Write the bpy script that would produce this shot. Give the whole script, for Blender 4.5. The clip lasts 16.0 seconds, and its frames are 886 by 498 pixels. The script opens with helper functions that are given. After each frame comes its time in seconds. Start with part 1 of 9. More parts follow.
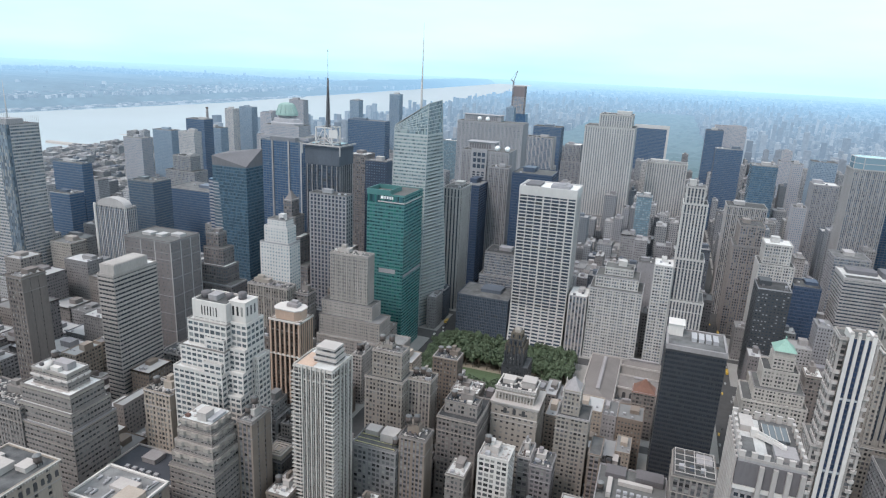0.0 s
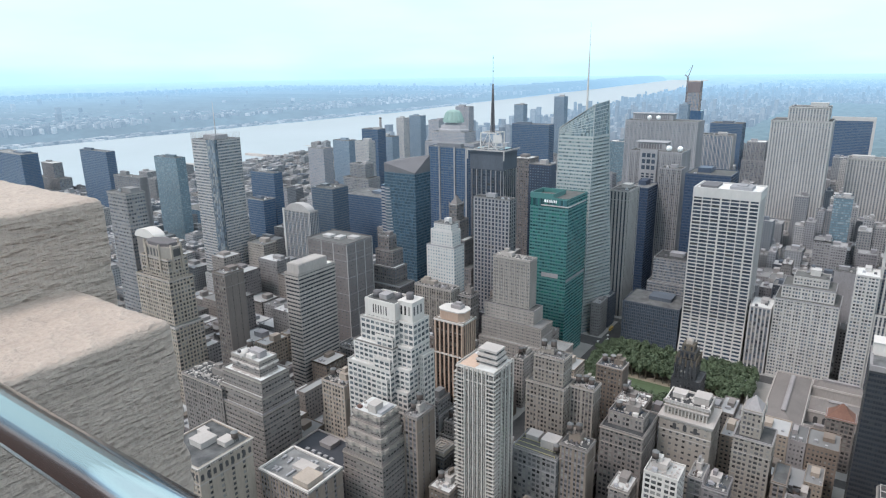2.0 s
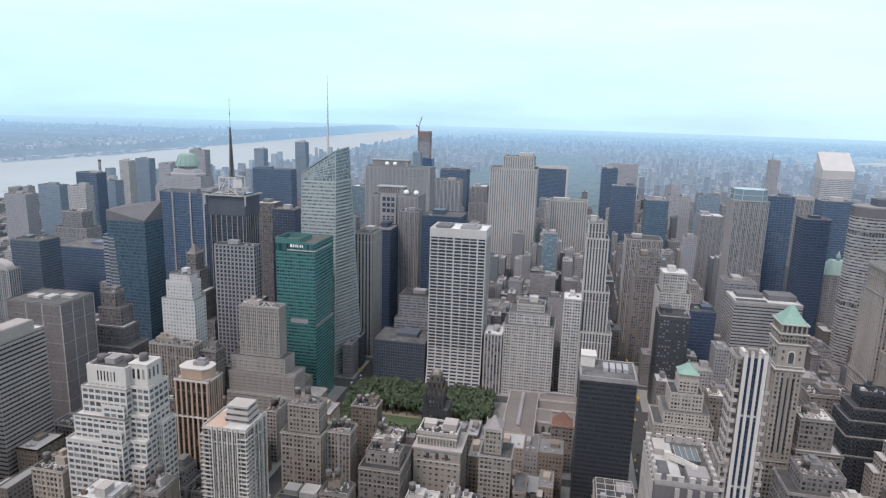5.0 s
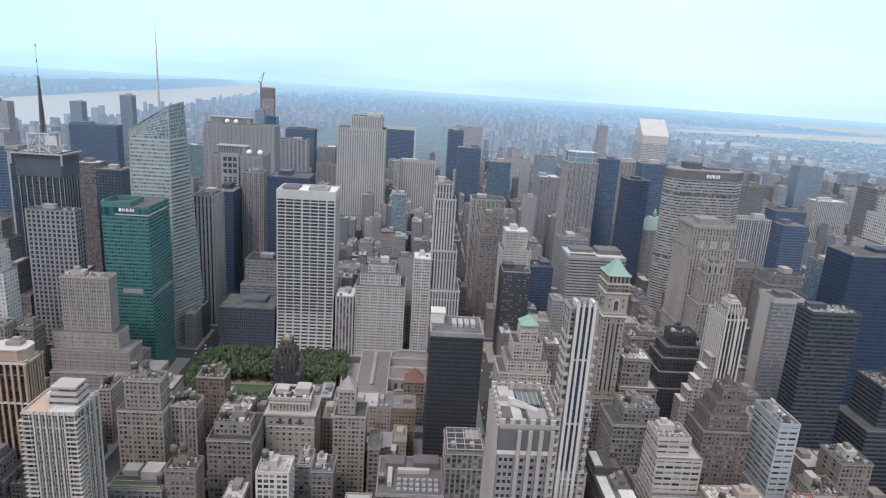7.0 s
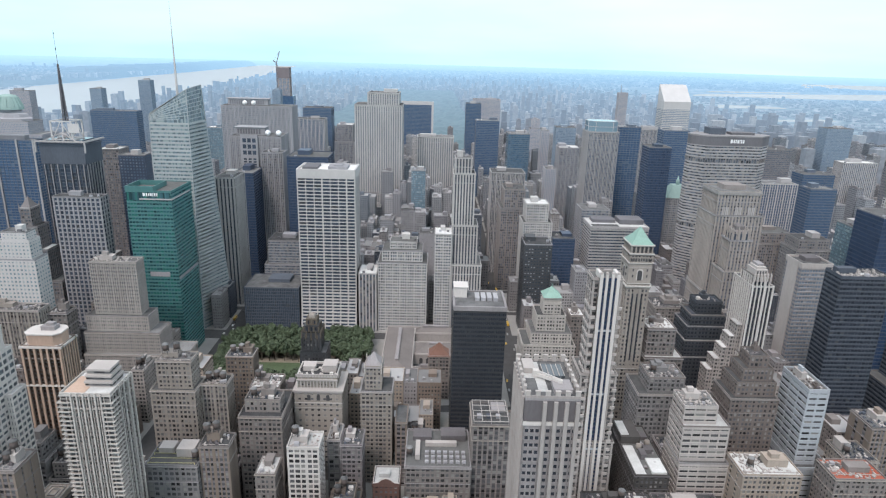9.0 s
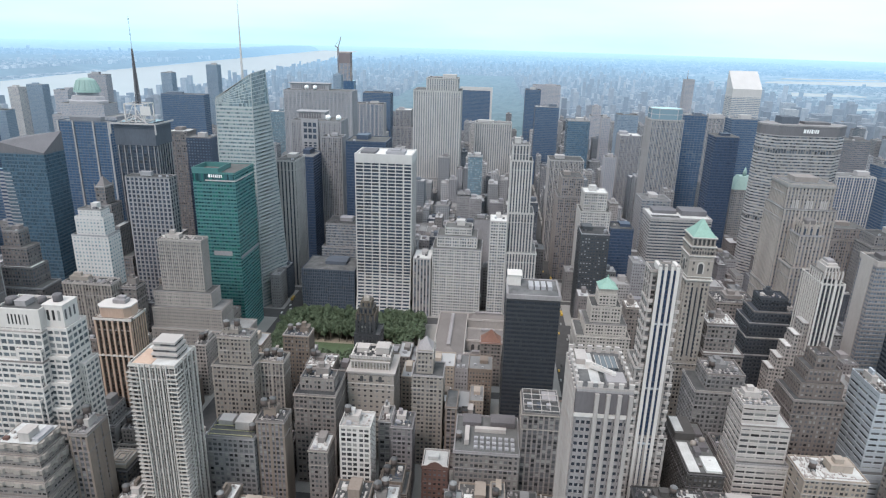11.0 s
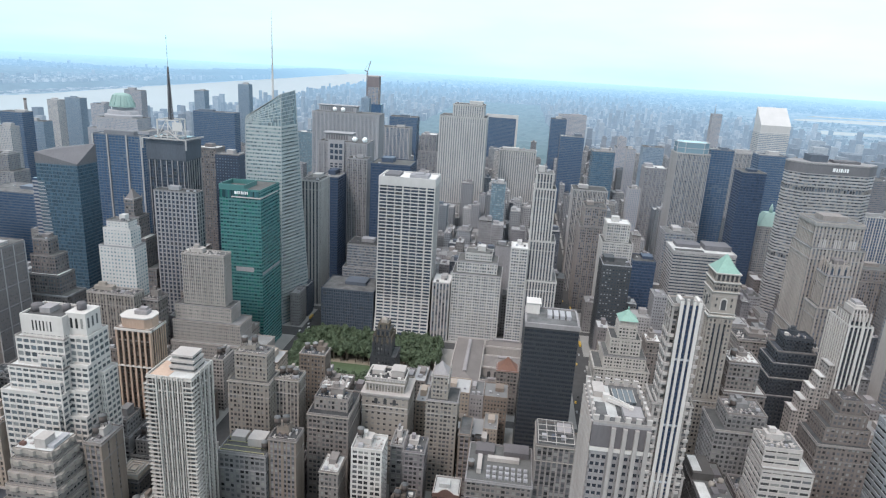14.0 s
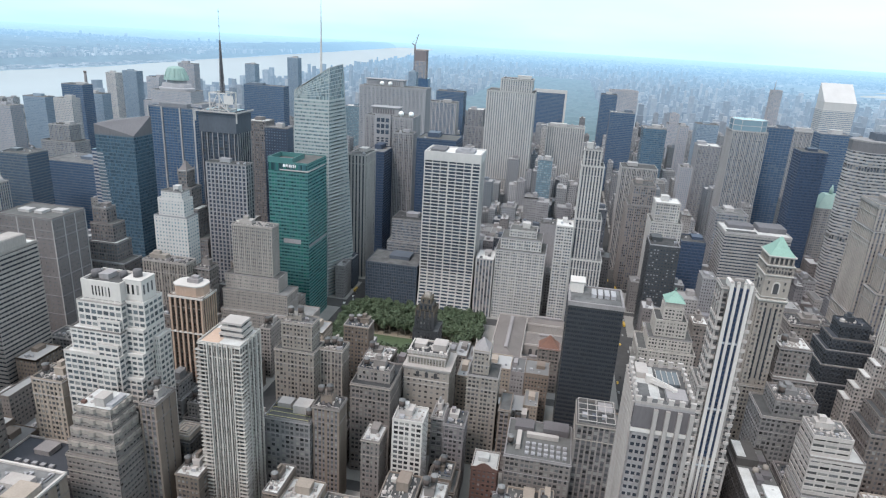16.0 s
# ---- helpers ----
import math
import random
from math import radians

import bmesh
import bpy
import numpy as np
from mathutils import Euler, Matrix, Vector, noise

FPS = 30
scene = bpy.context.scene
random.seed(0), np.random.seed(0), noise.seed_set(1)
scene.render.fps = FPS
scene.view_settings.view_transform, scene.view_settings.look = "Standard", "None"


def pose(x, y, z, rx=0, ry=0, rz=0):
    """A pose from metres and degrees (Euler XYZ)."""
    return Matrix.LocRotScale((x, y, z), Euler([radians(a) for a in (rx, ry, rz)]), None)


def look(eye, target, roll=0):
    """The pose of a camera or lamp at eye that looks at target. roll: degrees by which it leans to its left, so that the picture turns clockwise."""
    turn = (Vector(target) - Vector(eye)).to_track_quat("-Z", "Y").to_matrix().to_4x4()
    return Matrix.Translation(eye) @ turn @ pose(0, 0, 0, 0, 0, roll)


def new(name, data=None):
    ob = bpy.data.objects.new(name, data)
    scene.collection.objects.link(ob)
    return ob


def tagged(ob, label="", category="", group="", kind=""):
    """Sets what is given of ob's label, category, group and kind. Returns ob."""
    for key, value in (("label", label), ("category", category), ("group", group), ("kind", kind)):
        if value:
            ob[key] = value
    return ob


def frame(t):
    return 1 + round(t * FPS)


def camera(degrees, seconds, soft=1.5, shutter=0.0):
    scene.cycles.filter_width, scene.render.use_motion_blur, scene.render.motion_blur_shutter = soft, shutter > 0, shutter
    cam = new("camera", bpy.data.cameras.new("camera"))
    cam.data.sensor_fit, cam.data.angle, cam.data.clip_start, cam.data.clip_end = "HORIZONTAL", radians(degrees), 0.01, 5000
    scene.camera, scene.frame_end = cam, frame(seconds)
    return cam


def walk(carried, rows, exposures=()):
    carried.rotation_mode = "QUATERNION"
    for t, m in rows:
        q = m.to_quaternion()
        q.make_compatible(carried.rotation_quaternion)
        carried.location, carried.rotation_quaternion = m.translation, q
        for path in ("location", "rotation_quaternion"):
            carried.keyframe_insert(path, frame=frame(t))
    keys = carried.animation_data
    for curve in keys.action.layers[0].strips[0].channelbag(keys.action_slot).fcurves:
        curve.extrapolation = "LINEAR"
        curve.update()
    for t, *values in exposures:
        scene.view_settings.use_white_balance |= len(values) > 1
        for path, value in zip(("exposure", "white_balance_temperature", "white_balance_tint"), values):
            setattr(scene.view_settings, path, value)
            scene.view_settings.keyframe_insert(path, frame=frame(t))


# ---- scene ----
cam = camera(70.04, 16.0, soft=1.2)
EYE = (0.0, 0.0, 321.0)
TURNS = [  # seconds, yaw, pitch, roll
    (0, 19.89, -16.02, -2.61),
    (0.5, 19.35, -16.52, -2.58),
    (1, 20.30, -16.70, -2.32),
    (1.3, 21.75, -16.67, -2.24),
    (1.5, 25.78, -16.38, -0.98),
    (2, 34.17, -15.90, 0.78),
    (2.5, 31.88, -14.93, -0.59),
    (3, 27.06, -13.14, -0.48),
    (3.5, 22.08, -12.61, -0.27),
    (3.6, 21.41, -12.60, -0.47),
    (4, 16.89, -12.15, -0.67),
    (4.2, 15.50, -12.05, -0.95),
    (6.3, 6.53, -11.69, -1.56),
    (6.5, 5.43, -12.60, -1.66),
    (7, -1.88, -14.64, -3.63),
    (7.1, -2.65, -14.72, -3.74),
    (7.5, -4.52, -15.01, -4.02),
    (8, -2.47, -15.81, -2.25),
    (8.5, -1.57, -16.58, -1.71),
    (9, -0.50, -16.97, -1.49),
    (9.5, 1.12, -17.64, -1.68),
    (10, 2.49, -18.37, -1.61),
    (12.3, 5.98, -17.60, -1.56),
    (12.5, 5.84, -17.26, -1.71),
    (13, 6.05, -16.80, -2.56),
    (13.5, 6.59, -16.59, -2.78),
    (14, 7.14, -16.20, -3.18),
    (14.2, 7.63, -16.40, -3.22),
    (14.5, 8.54, -16.90, -3.16),
    (15, 11.07, -17.20, -2.65),
    (15.5, 11.94, -17.92, -2.36),
    (16, 11.31, -18.62, -3.16),
]
SWAY = ((0, 0.022), (1.5, 0.022), (2, 0.0), (2.5, 0.015), (3, 0.02), (16, 0.02))
walk(cam, [(t, pose(EYE[0], EYE[1] + float(np.interp(t, *zip(*SWAY))), EYE[2], 90 + p, r, y)) for t, y, p, r in TURNS],
     [(0, 0.28, 6300, 8), (1.5, 0.28, 6300, 8), (2, 0.32, 6350, 8), (2.5, 0.26, 6400, 9), (3.5, 0.06, 6560, 12), (6.5, 0.04, 6480, 14), (7.5, 0.10, 6480, 14), (9, 0.26, 6400, 10), (10, 0.30, 6370, 9), (12.5, 0.32, 6350, 8), (16, 0.32, 6350, 8)])

# ---- light ----
world = bpy.data.worlds.new("sky")
scene.world = world
world.use_nodes = True
wn, wl = world.node_tree.nodes, world.node_tree.links
wn.clear()
w_out, w_bg = wn.new("ShaderNodeOutputWorld"), wn.new("ShaderNodeBackground")
w_sky, w_map, w_noise = wn.new("ShaderNodeTexSky"), wn.new("ShaderNodeMapping"), wn.new("ShaderNodeTexNoise")
w_co, w_ramp, w_mix = wn.new("ShaderNodeTexCoord"), wn.new("ShaderNodeValToRGB"), wn.new("ShaderNodeMix")
w_sky.sky_type, w_sky.sun_disc = "NISHITA", False
w_sky.sun_elevation, w_sky.sun_rotation = radians(52), radians(205)
w_sky.air_density, w_sky.dust_density, w_sky.ozone_density = 1.0, 2.5, 2.0
w_map.inputs["Scale"].default_value = (1.0, 1.0, 5.0)
w_noise.inputs["Scale"].default_value, w_noise.inputs["Detail"].default_value = 2.4, 6.0
w_ramp.color_ramp.elements[0].position, w_ramp.color_ramp.elements[1].position = 0.38, 0.66
w_mix.data_type = "RGBA"
w_sep, w_veil = wn.new("ShaderNodeSeparateXYZ"), wn.new("ShaderNodeValToRGB")
e = w_veil.color_ramp.elements
e[0].position, e[0].color = 0.0, (0.46, 0.73, 0.90, 1)
e[1].position, e[1].color = 0.50, (0.80, 0.83, 0.86, 1)
e.new(0.24).color = (0.61, 0.84, 0.91, 1)
e.new(0.012).color = (0.50, 0.79, 0.91, 1)
e.new(0.04).color = (0.53, 0.81, 0.91, 1)
e.new(0.09).color = (0.54, 0.815, 0.905, 1)
wl.new(w_co.outputs["Generated"], w_sep.inputs[0])
wl.new(w_sep.outputs["Z"], w_veil.inputs["Fac"])
w_up = wn.new("ShaderNodeVectorMath")
w_up.operation = "SCALE"
w_up.inputs["Scale"].default_value = 12.2
w_east, w_pale = wn.new("ShaderNodeMapRange"), wn.new("ShaderNodeMix")
w_pale.data_type = "RGBA"
w_east.inputs["From Min"].default_value, w_east.inputs["From Max"].default_value = -0.35, 0.35
w_east.inputs["To Max"].default_value = 0.32
w_pale.inputs["B"].default_value = (0.70, 0.86, 0.92, 1)  # the overcast is whiter in the east
wl.new(w_sep.outputs["X"], w_east.inputs["Value"])
wl.new(w_east.outputs["Result"], w_pale.inputs["Factor"])
wl.new(w_veil.outputs["Color"], w_pale.inputs["A"])
wl.new(w_pale.outputs["Result"], w_up.inputs[0])
wl.new(w_up.outputs["Vector"], w_mix.inputs["B"])
w_cloud = wn.new("ShaderNodeMath")
w_cloud.operation = "MULTIPLY_ADD"
w_cloud.inputs[1].default_value, w_cloud.inputs[2].default_value = 0.22, 0.72
wl.new(w_co.outputs["Generated"], w_map.inputs["Vector"])
wl.new(w_map.outputs["Vector"], w_noise.inputs["Vector"])
wl.new(w_noise.outputs["Fac"], w_ramp.inputs["Fac"])
wl.new(w_ramp.outputs["Color"], w_cloud.inputs[0])
wl.new(w_cloud.outputs[0], w_mix.inputs["Factor"])
wl.new(w_sky.outputs["Color"], w_mix.inputs["A"])
wl.new(w_mix.outputs["Result"], w_bg.inputs["Color"])
w_bg.inputs["Strength"].default_value = 0.12
wl.new(w_bg.outputs["Background"], w_out.inputs["Surface"])

sun = new("sun", bpy.data.lights.new("sun", "SUN"))
sun.data.energy, sun.data.angle, sun.data.color = 1.9, radians(14), (1.0, 0.89, 0.82)
sun.matrix_world = look((-450, -950, 1400), (0, 0, 0))


# ---- materials ----
def shader(name, rough=0.9, metal=0.0):
    m = bpy.data.materials.new(name)
    m.use_nodes = True
    b = m.node_tree.nodes["Principled BSDF"]
    b.inputs["Roughness"].default_value, b.inputs["Metallic"].default_value = rough, metal
    return m, m.node_tree.nodes, m.node_tree.links, b


def noise_node(n, l, scale, detail=4.0, stretch=(1, 1, 1)):
    geo, mp, tex = n.new("ShaderNodeNewGeometry"), n.new("ShaderNodeMapping"), n.new("ShaderNodeTexNoise")
    mp.inputs["Scale"].default_value = stretch
    tex.inputs["Scale"].default_value, tex.inputs["Detail"].default_value = scale, detail
    l.new(geo.outputs["Position"], mp.inputs["Vector"])
    l.new(mp.outputs["Vector"], tex.inputs["Vector"])
    return tex.outputs["Fac"]


def ranged(n, l, value, low, high):
    r = n.new("ShaderNodeMapRange")
    r.inputs["To Min"].default_value, r.inputs["To Max"].default_value = low, high
    l.new(value, r.inputs["Value"])
    return r.outputs["Result"]


def product(n, l, a, b):
    m = n.new("ShaderNodeMath")
    m.operation = "MULTIPLY"
    l.new(a, m.inputs[0])
    l.new(b, m.inputs[1])
    return m.outputs[0]


def scaled(n, l, colour, factor):
    m = n.new("ShaderNodeVectorMath")
    m.operation = "SCALE"
    if isinstance(colour, tuple):
        m.inputs[0].default_value = colour
    else:
        l.new(colour, m.inputs[0])
    l.new(factor, m.inputs["Scale"])
    return m.outputs["Vector"]


def masonry(name, colour, rough=0.9, spread=0.25, metal=0.0):
    m, n, l, b = shader(name, rough, metal)
    stain = ranged(n, l, noise_node(n, l, 0.06, 3.0, (1, 1, 0.35)), 1 - spread, 1 + spread)
    grain = ranged(n, l, noise_node(n, l, 0.9, 3.0, (1, 1, 0.25)), 1 - spread * 0.8, 1 + spread * 0.8)
    info = n.new("ShaderNodeObjectInfo")
    f = product(n, l, product(n, l, stain, grain), ranged(n, l, info.outputs["Random"], 0.93, 1.07))
    l.new(scaled(n, l, colour, f), b.inputs["Base Color"])
    return m


def window_glass(name, colour, blind=(0.30, 0.29, 0.27), share=0.16, rough=0.12, spread=0.5, gloss=0.5):
    m, n, l, b = shader(name, rough)
    b.inputs["Specular IOR Level"].default_value = gloss
    uv, cell, rnd = n.new("ShaderNodeUVMap"), n.new("ShaderNodeVectorMath"), n.new("ShaderNodeTexWhiteNoise")
    cell.operation = "FLOOR"
    add, info, off = n.new("ShaderNodeVectorMath"), n.new("ShaderNodeObjectInfo"), n.new("ShaderNodeVectorMath")
    off.operation = "FLOOR"
    l.new(scaled(n, l, (97.0, 31.0, 53.0), info.outputs["Random"]), off.inputs[0])
    l.new(uv.outputs["UV"], cell.inputs[0])
    l.new(cell.outputs["Vector"], add.inputs[0])
    l.new(off.outputs["Vector"], add.inputs[1])
    l.new(add.outputs["Vector"], rnd.inputs["Vector"])
    tone = scaled(n, l, colour, ranged(n, l, rnd.outputs["Value"], 1 - spread, 1 + spread))
    drawn, mix, sep = n.new("ShaderNodeMath"), n.new("ShaderNodeMix"), n.new("ShaderNodeSeparateColor")
    drawn.operation, mix.data_type = "LESS_THAN", "RGBA"
    l.new(rnd.outputs["Color"], sep.inputs["Color"])
    l.new(sep.outputs["Green"], drawn.inputs[0])
    drawn.inputs[1].default_value = share
    l.new(drawn.outputs[0], mix.inputs["Factor"])
    l.new(tone, mix.inputs["A"])
    mix.inputs["B"].default_value = (*blind, 1)
    l.new(mix.outputs["Result"], b.inputs["Base Color"])
    return m


def roofing(name, low, high):
    m, n, l, b = shader(name, 0.95)
    patch, grain = noise_node(n, l, 0.12, 5.0), noise_node(n, l, 1.6, 3.0)
    mix, info, add = n.new("ShaderNodeMix"), n.new("ShaderNodeObjectInfo"), n.new("ShaderNodeMath")
    mix.data_type, add.operation, add.use_clamp = "RGBA", "MULTIPLY_ADD", True
    mix.inputs["A"].default_value, mix.inputs["B"].default_value = (*low, 1), (*high, 1)
    l.new(patch, add.inputs[0])
    add.inputs[1].default_value = 1.1
    l.new(ranged(n, l, info.outputs["Random"], -0.5, 0.3), add.inputs[2])
    l.new(add.outputs[0], mix.inputs["Factor"])
    l.new(scaled(n, l, mix.outputs["Result"], ranged(n, l, grain, 0.75, 1.25)), b.inputs["Base Color"])
    return m


M = {}


# Pulls a colour toward the blue grey of painted haze.
def toward_haze(c, k, to):
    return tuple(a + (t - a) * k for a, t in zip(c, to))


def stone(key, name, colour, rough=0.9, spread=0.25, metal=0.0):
    """Stone and panels, warm nearby; haze painted greyer, then bluest, into two farther copies."""
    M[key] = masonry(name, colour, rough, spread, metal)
    M[key + "_mid"] = masonry("midtown_" + name, toward_haze(colour, 0.17 * min(1, max(colour) / 0.2), (0.30, 0.36, 0.44)), rough, spread, metal)
    M[key + "_up"] = masonry("uptown_" + name, toward_haze(colour, 0.08 if min(colour) > 0.5 else 0.27, (0.33, 0.375, 0.44)), rough, spread * 0.85, metal)


# Farther panes turn bluer and glossier, haze put into the glass.
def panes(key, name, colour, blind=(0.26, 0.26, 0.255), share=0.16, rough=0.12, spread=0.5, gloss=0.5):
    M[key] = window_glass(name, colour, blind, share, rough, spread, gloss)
    M[key + "_mid"] = window_glass("midtown_" + name, toward_haze(colour, 0.22 * min(1, 0.4 + max(colour) / 0.25), (0.16, 0.24, 0.36)), blind, share, rough, spread, min(1, gloss * 1.4))
    M[key + "_up"] = window_glass("uptown_" + name, toward_haze(colour, 0.30, (0.13, 0.25, 0.42)), toward_haze(blind, 0.4, (0.22, 0.30, 0.40)), share, rough, spread * 0.7, min(1, gloss * 2))


stone("tan", "tan_brick", (0.200, 0.180, 0.174))
stone("buff", "buff_brick", (0.272, 0.244, 0.224))
stone("sand", "sand_coloured_brick", (0.318, 0.272, 0.236))
stone("umber", "umber_brick", (0.150, 0.124, 0.108))
stone("ash", "ash_grey_brick", (0.185, 0.181, 0.186))
stone("cream", "cream_stone", (0.425, 0.400, 0.382))
stone("rib", "weathered_pale_ribs", (0.370, 0.345, 0.335))
stone("slate", "slate_grey_stone", (0.060, 0.070, 0.092))
stone("ink", "blue_black_brick", (0.050, 0.056, 0.068))
stone("soot", "soot_dark_brick", (0.066, 0.061, 0.060))
stone("deep", "deep_navy_panels", (0.016, 0.028, 0.062), 0.5, 0.12)
stone("cool", "cool_white_panels", (0.345, 0.370, 0.405), 0.7, 0.12)
stone("mauve", "mauve_grey_brick", (0.175, 0.160, 0.168))
stone("tan_dark", "grey_tan_stone", (0.172, 0.156, 0.152))
stone("lime", "limestone", (0.312, 0.288, 0.279))
stone("brown", "brown_brick", (0.138, 0.116, 0.110))
stone("brown_light", "light_brown_brick", (0.205, 0.166, 0.142))
stone("red", "red_brick", (0.110, 0.062, 0.053))
stone("white", "white_paint", (0.500, 0.470, 0.456), 0.8, 0.14)
stone("white_soft", "pale_concrete", (0.380, 0.350, 0.338), 0.85, 0.18)
stone("grey", "grey_stone", (0.255, 0.240, 0.248))
stone("grey_dark", "dark_concrete", (0.109, 0.100, 0.107))
stone("bronze", "dark_bronze_panels", (0.050, 0.050, 0.055), 0.5, 0.2)
stone("rock", "warm_grey_limestone", (0.244, 0.209, 0.206))
# Pale bluish tones stand in for haze on far towers; nearer trims share them.
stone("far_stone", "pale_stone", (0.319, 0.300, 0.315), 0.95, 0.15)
stone("far_blue", "slate_blue_panels", (0.180, 0.240, 0.310), 0.6, 0.15)
stone("black", "black_metal", (0.040, 0.042, 0.047), 0.45, 0.2)
stone("navy", "navy_panels", (0.030, 0.046, 0.085), 0.5, 0.2)
stone("green", "green_panels", (0.030, 0.135, 0.127), 0.4, 0.15)
stone("teal", "teal_panels", (0.042, 0.076, 0.105), 0.4, 0.15)
stone("copper", "verdigris_copper", (0.215, 0.345, 0.300), 0.7, 0.2)
stone("gold", "dull_gilded_stone", (0.100, 0.082, 0.064), 0.6, 0.4)
stone("steel", "bright_steel", (0.550, 0.560, 0.570), 0.35, 0.1, 0.8)
stone("pink", "salmon_tile", (0.410, 0.300, 0.240))
stone("tank_wood", "tank_cedar", (0.092, 0.074, 0.069), 0.9, 0.3)
stone("duct", "galvanised_duct", (0.330, 0.325, 0.345), 0.6, 0.25)
stone("radome", "white_radome_paint", (0.80, 0.80, 0.80), 0.5, 0.04)
stone("rust", "rust_red_tiles", (0.185, 0.098, 0.075), 0.85, 0.3)
stone("jade", "pale_green_panels", (0.335, 0.350, 0.346), 0.6, 0.12)
stone("yellow", "pale_yellow_rail", (0.420, 0.390, 0.194), 0.8, 0.15)
# Dark and black panes are lifted in tone, haze put into the glass.
panes("g_dark", "dark_window_glass", (0.078, 0.079, 0.085), (0.24, 0.235, 0.23), 0.18, 0.12, 0.7)
panes("g_black", "black_window_glass", (0.031, 0.037, 0.049), (0.06, 0.065, 0.074), 0.05, 0.2, 0.25, 0.35)
panes("g_navy", "navy_window_glass", (0.024, 0.040, 0.082), (0.03, 0.05, 0.09), 0.05, 0.2, 0.18, 0.28)
panes("g_green", "green_window_glass", (0.010, 0.060, 0.060), (0.03, 0.13, 0.12), 0.25, 0.10, 0.5)
panes("g_deep", "deep_navy_glass", (0.014, 0.026, 0.060), (0.02, 0.035, 0.07), 0.04, 0.2, 0.12, 0.28)
panes("g_dots", "dark_glass_with_pale_blinds", (0.040, 0.043, 0.050), (0.30, 0.31, 0.33), 0.30, 0.2, 0.3, 0.3)
panes("g_teal", "teal_window_glass", (0.034, 0.064, 0.092), (0.045, 0.085, 0.12), 0.15, 0.15, 0.4, 0.4)
panes("g_pale", "pale_window_glass", (0.20, 0.27, 0.285), (0.34, 0.41, 0.42), 0.2, 0.15, 0.25)
panes("g_crystal", "pale_green_glass", (0.13, 0.165, 0.17), (0.26, 0.31, 0.32), 0.35, 0.15, 0.4)
panes("g_grey", "grey_window_glass", (0.10, 0.115, 0.13), (0.22, 0.23, 0.235), 0.2, 0.12, 0.4)
panes("g_brown", "bronze_window_glass", (0.055, 0.042, 0.036), (0.14, 0.115, 0.1), 0.12)
# Far panes lightened and blued in place of haze; nearer fronts share them.
panes("g_far", "slate_window_glass", (0.15, 0.19, 0.24), (0.26, 0.29, 0.33), 0.12, 0.2, 0.18)
M["roof"] = roofing("gravel_roof", (0.04, 0.041, 0.045), (0.24, 0.24, 0.245))
M["roof_white"] = roofing("white_roof", (0.34, 0.34, 0.34), (0.66, 0.66, 0.66))
M["roof_dark"] = roofing("tar_roof", (0.035, 0.036, 0.04), (0.13, 0.13, 0.13))
M["roof_slate"] = roofing("blue_black_roof", (0.028, 0.032, 0.042), (0.060, 0.066, 0.082))
M["roof_red"] = roofing("red_roof", (0.30, 0.085, 0.055), (0.42, 0.14, 0.09))
HAZE_COPY = ""


# Picks the copy with painted haze by distance from the eye.
def haze_suffix(y):
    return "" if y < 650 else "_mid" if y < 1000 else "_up"


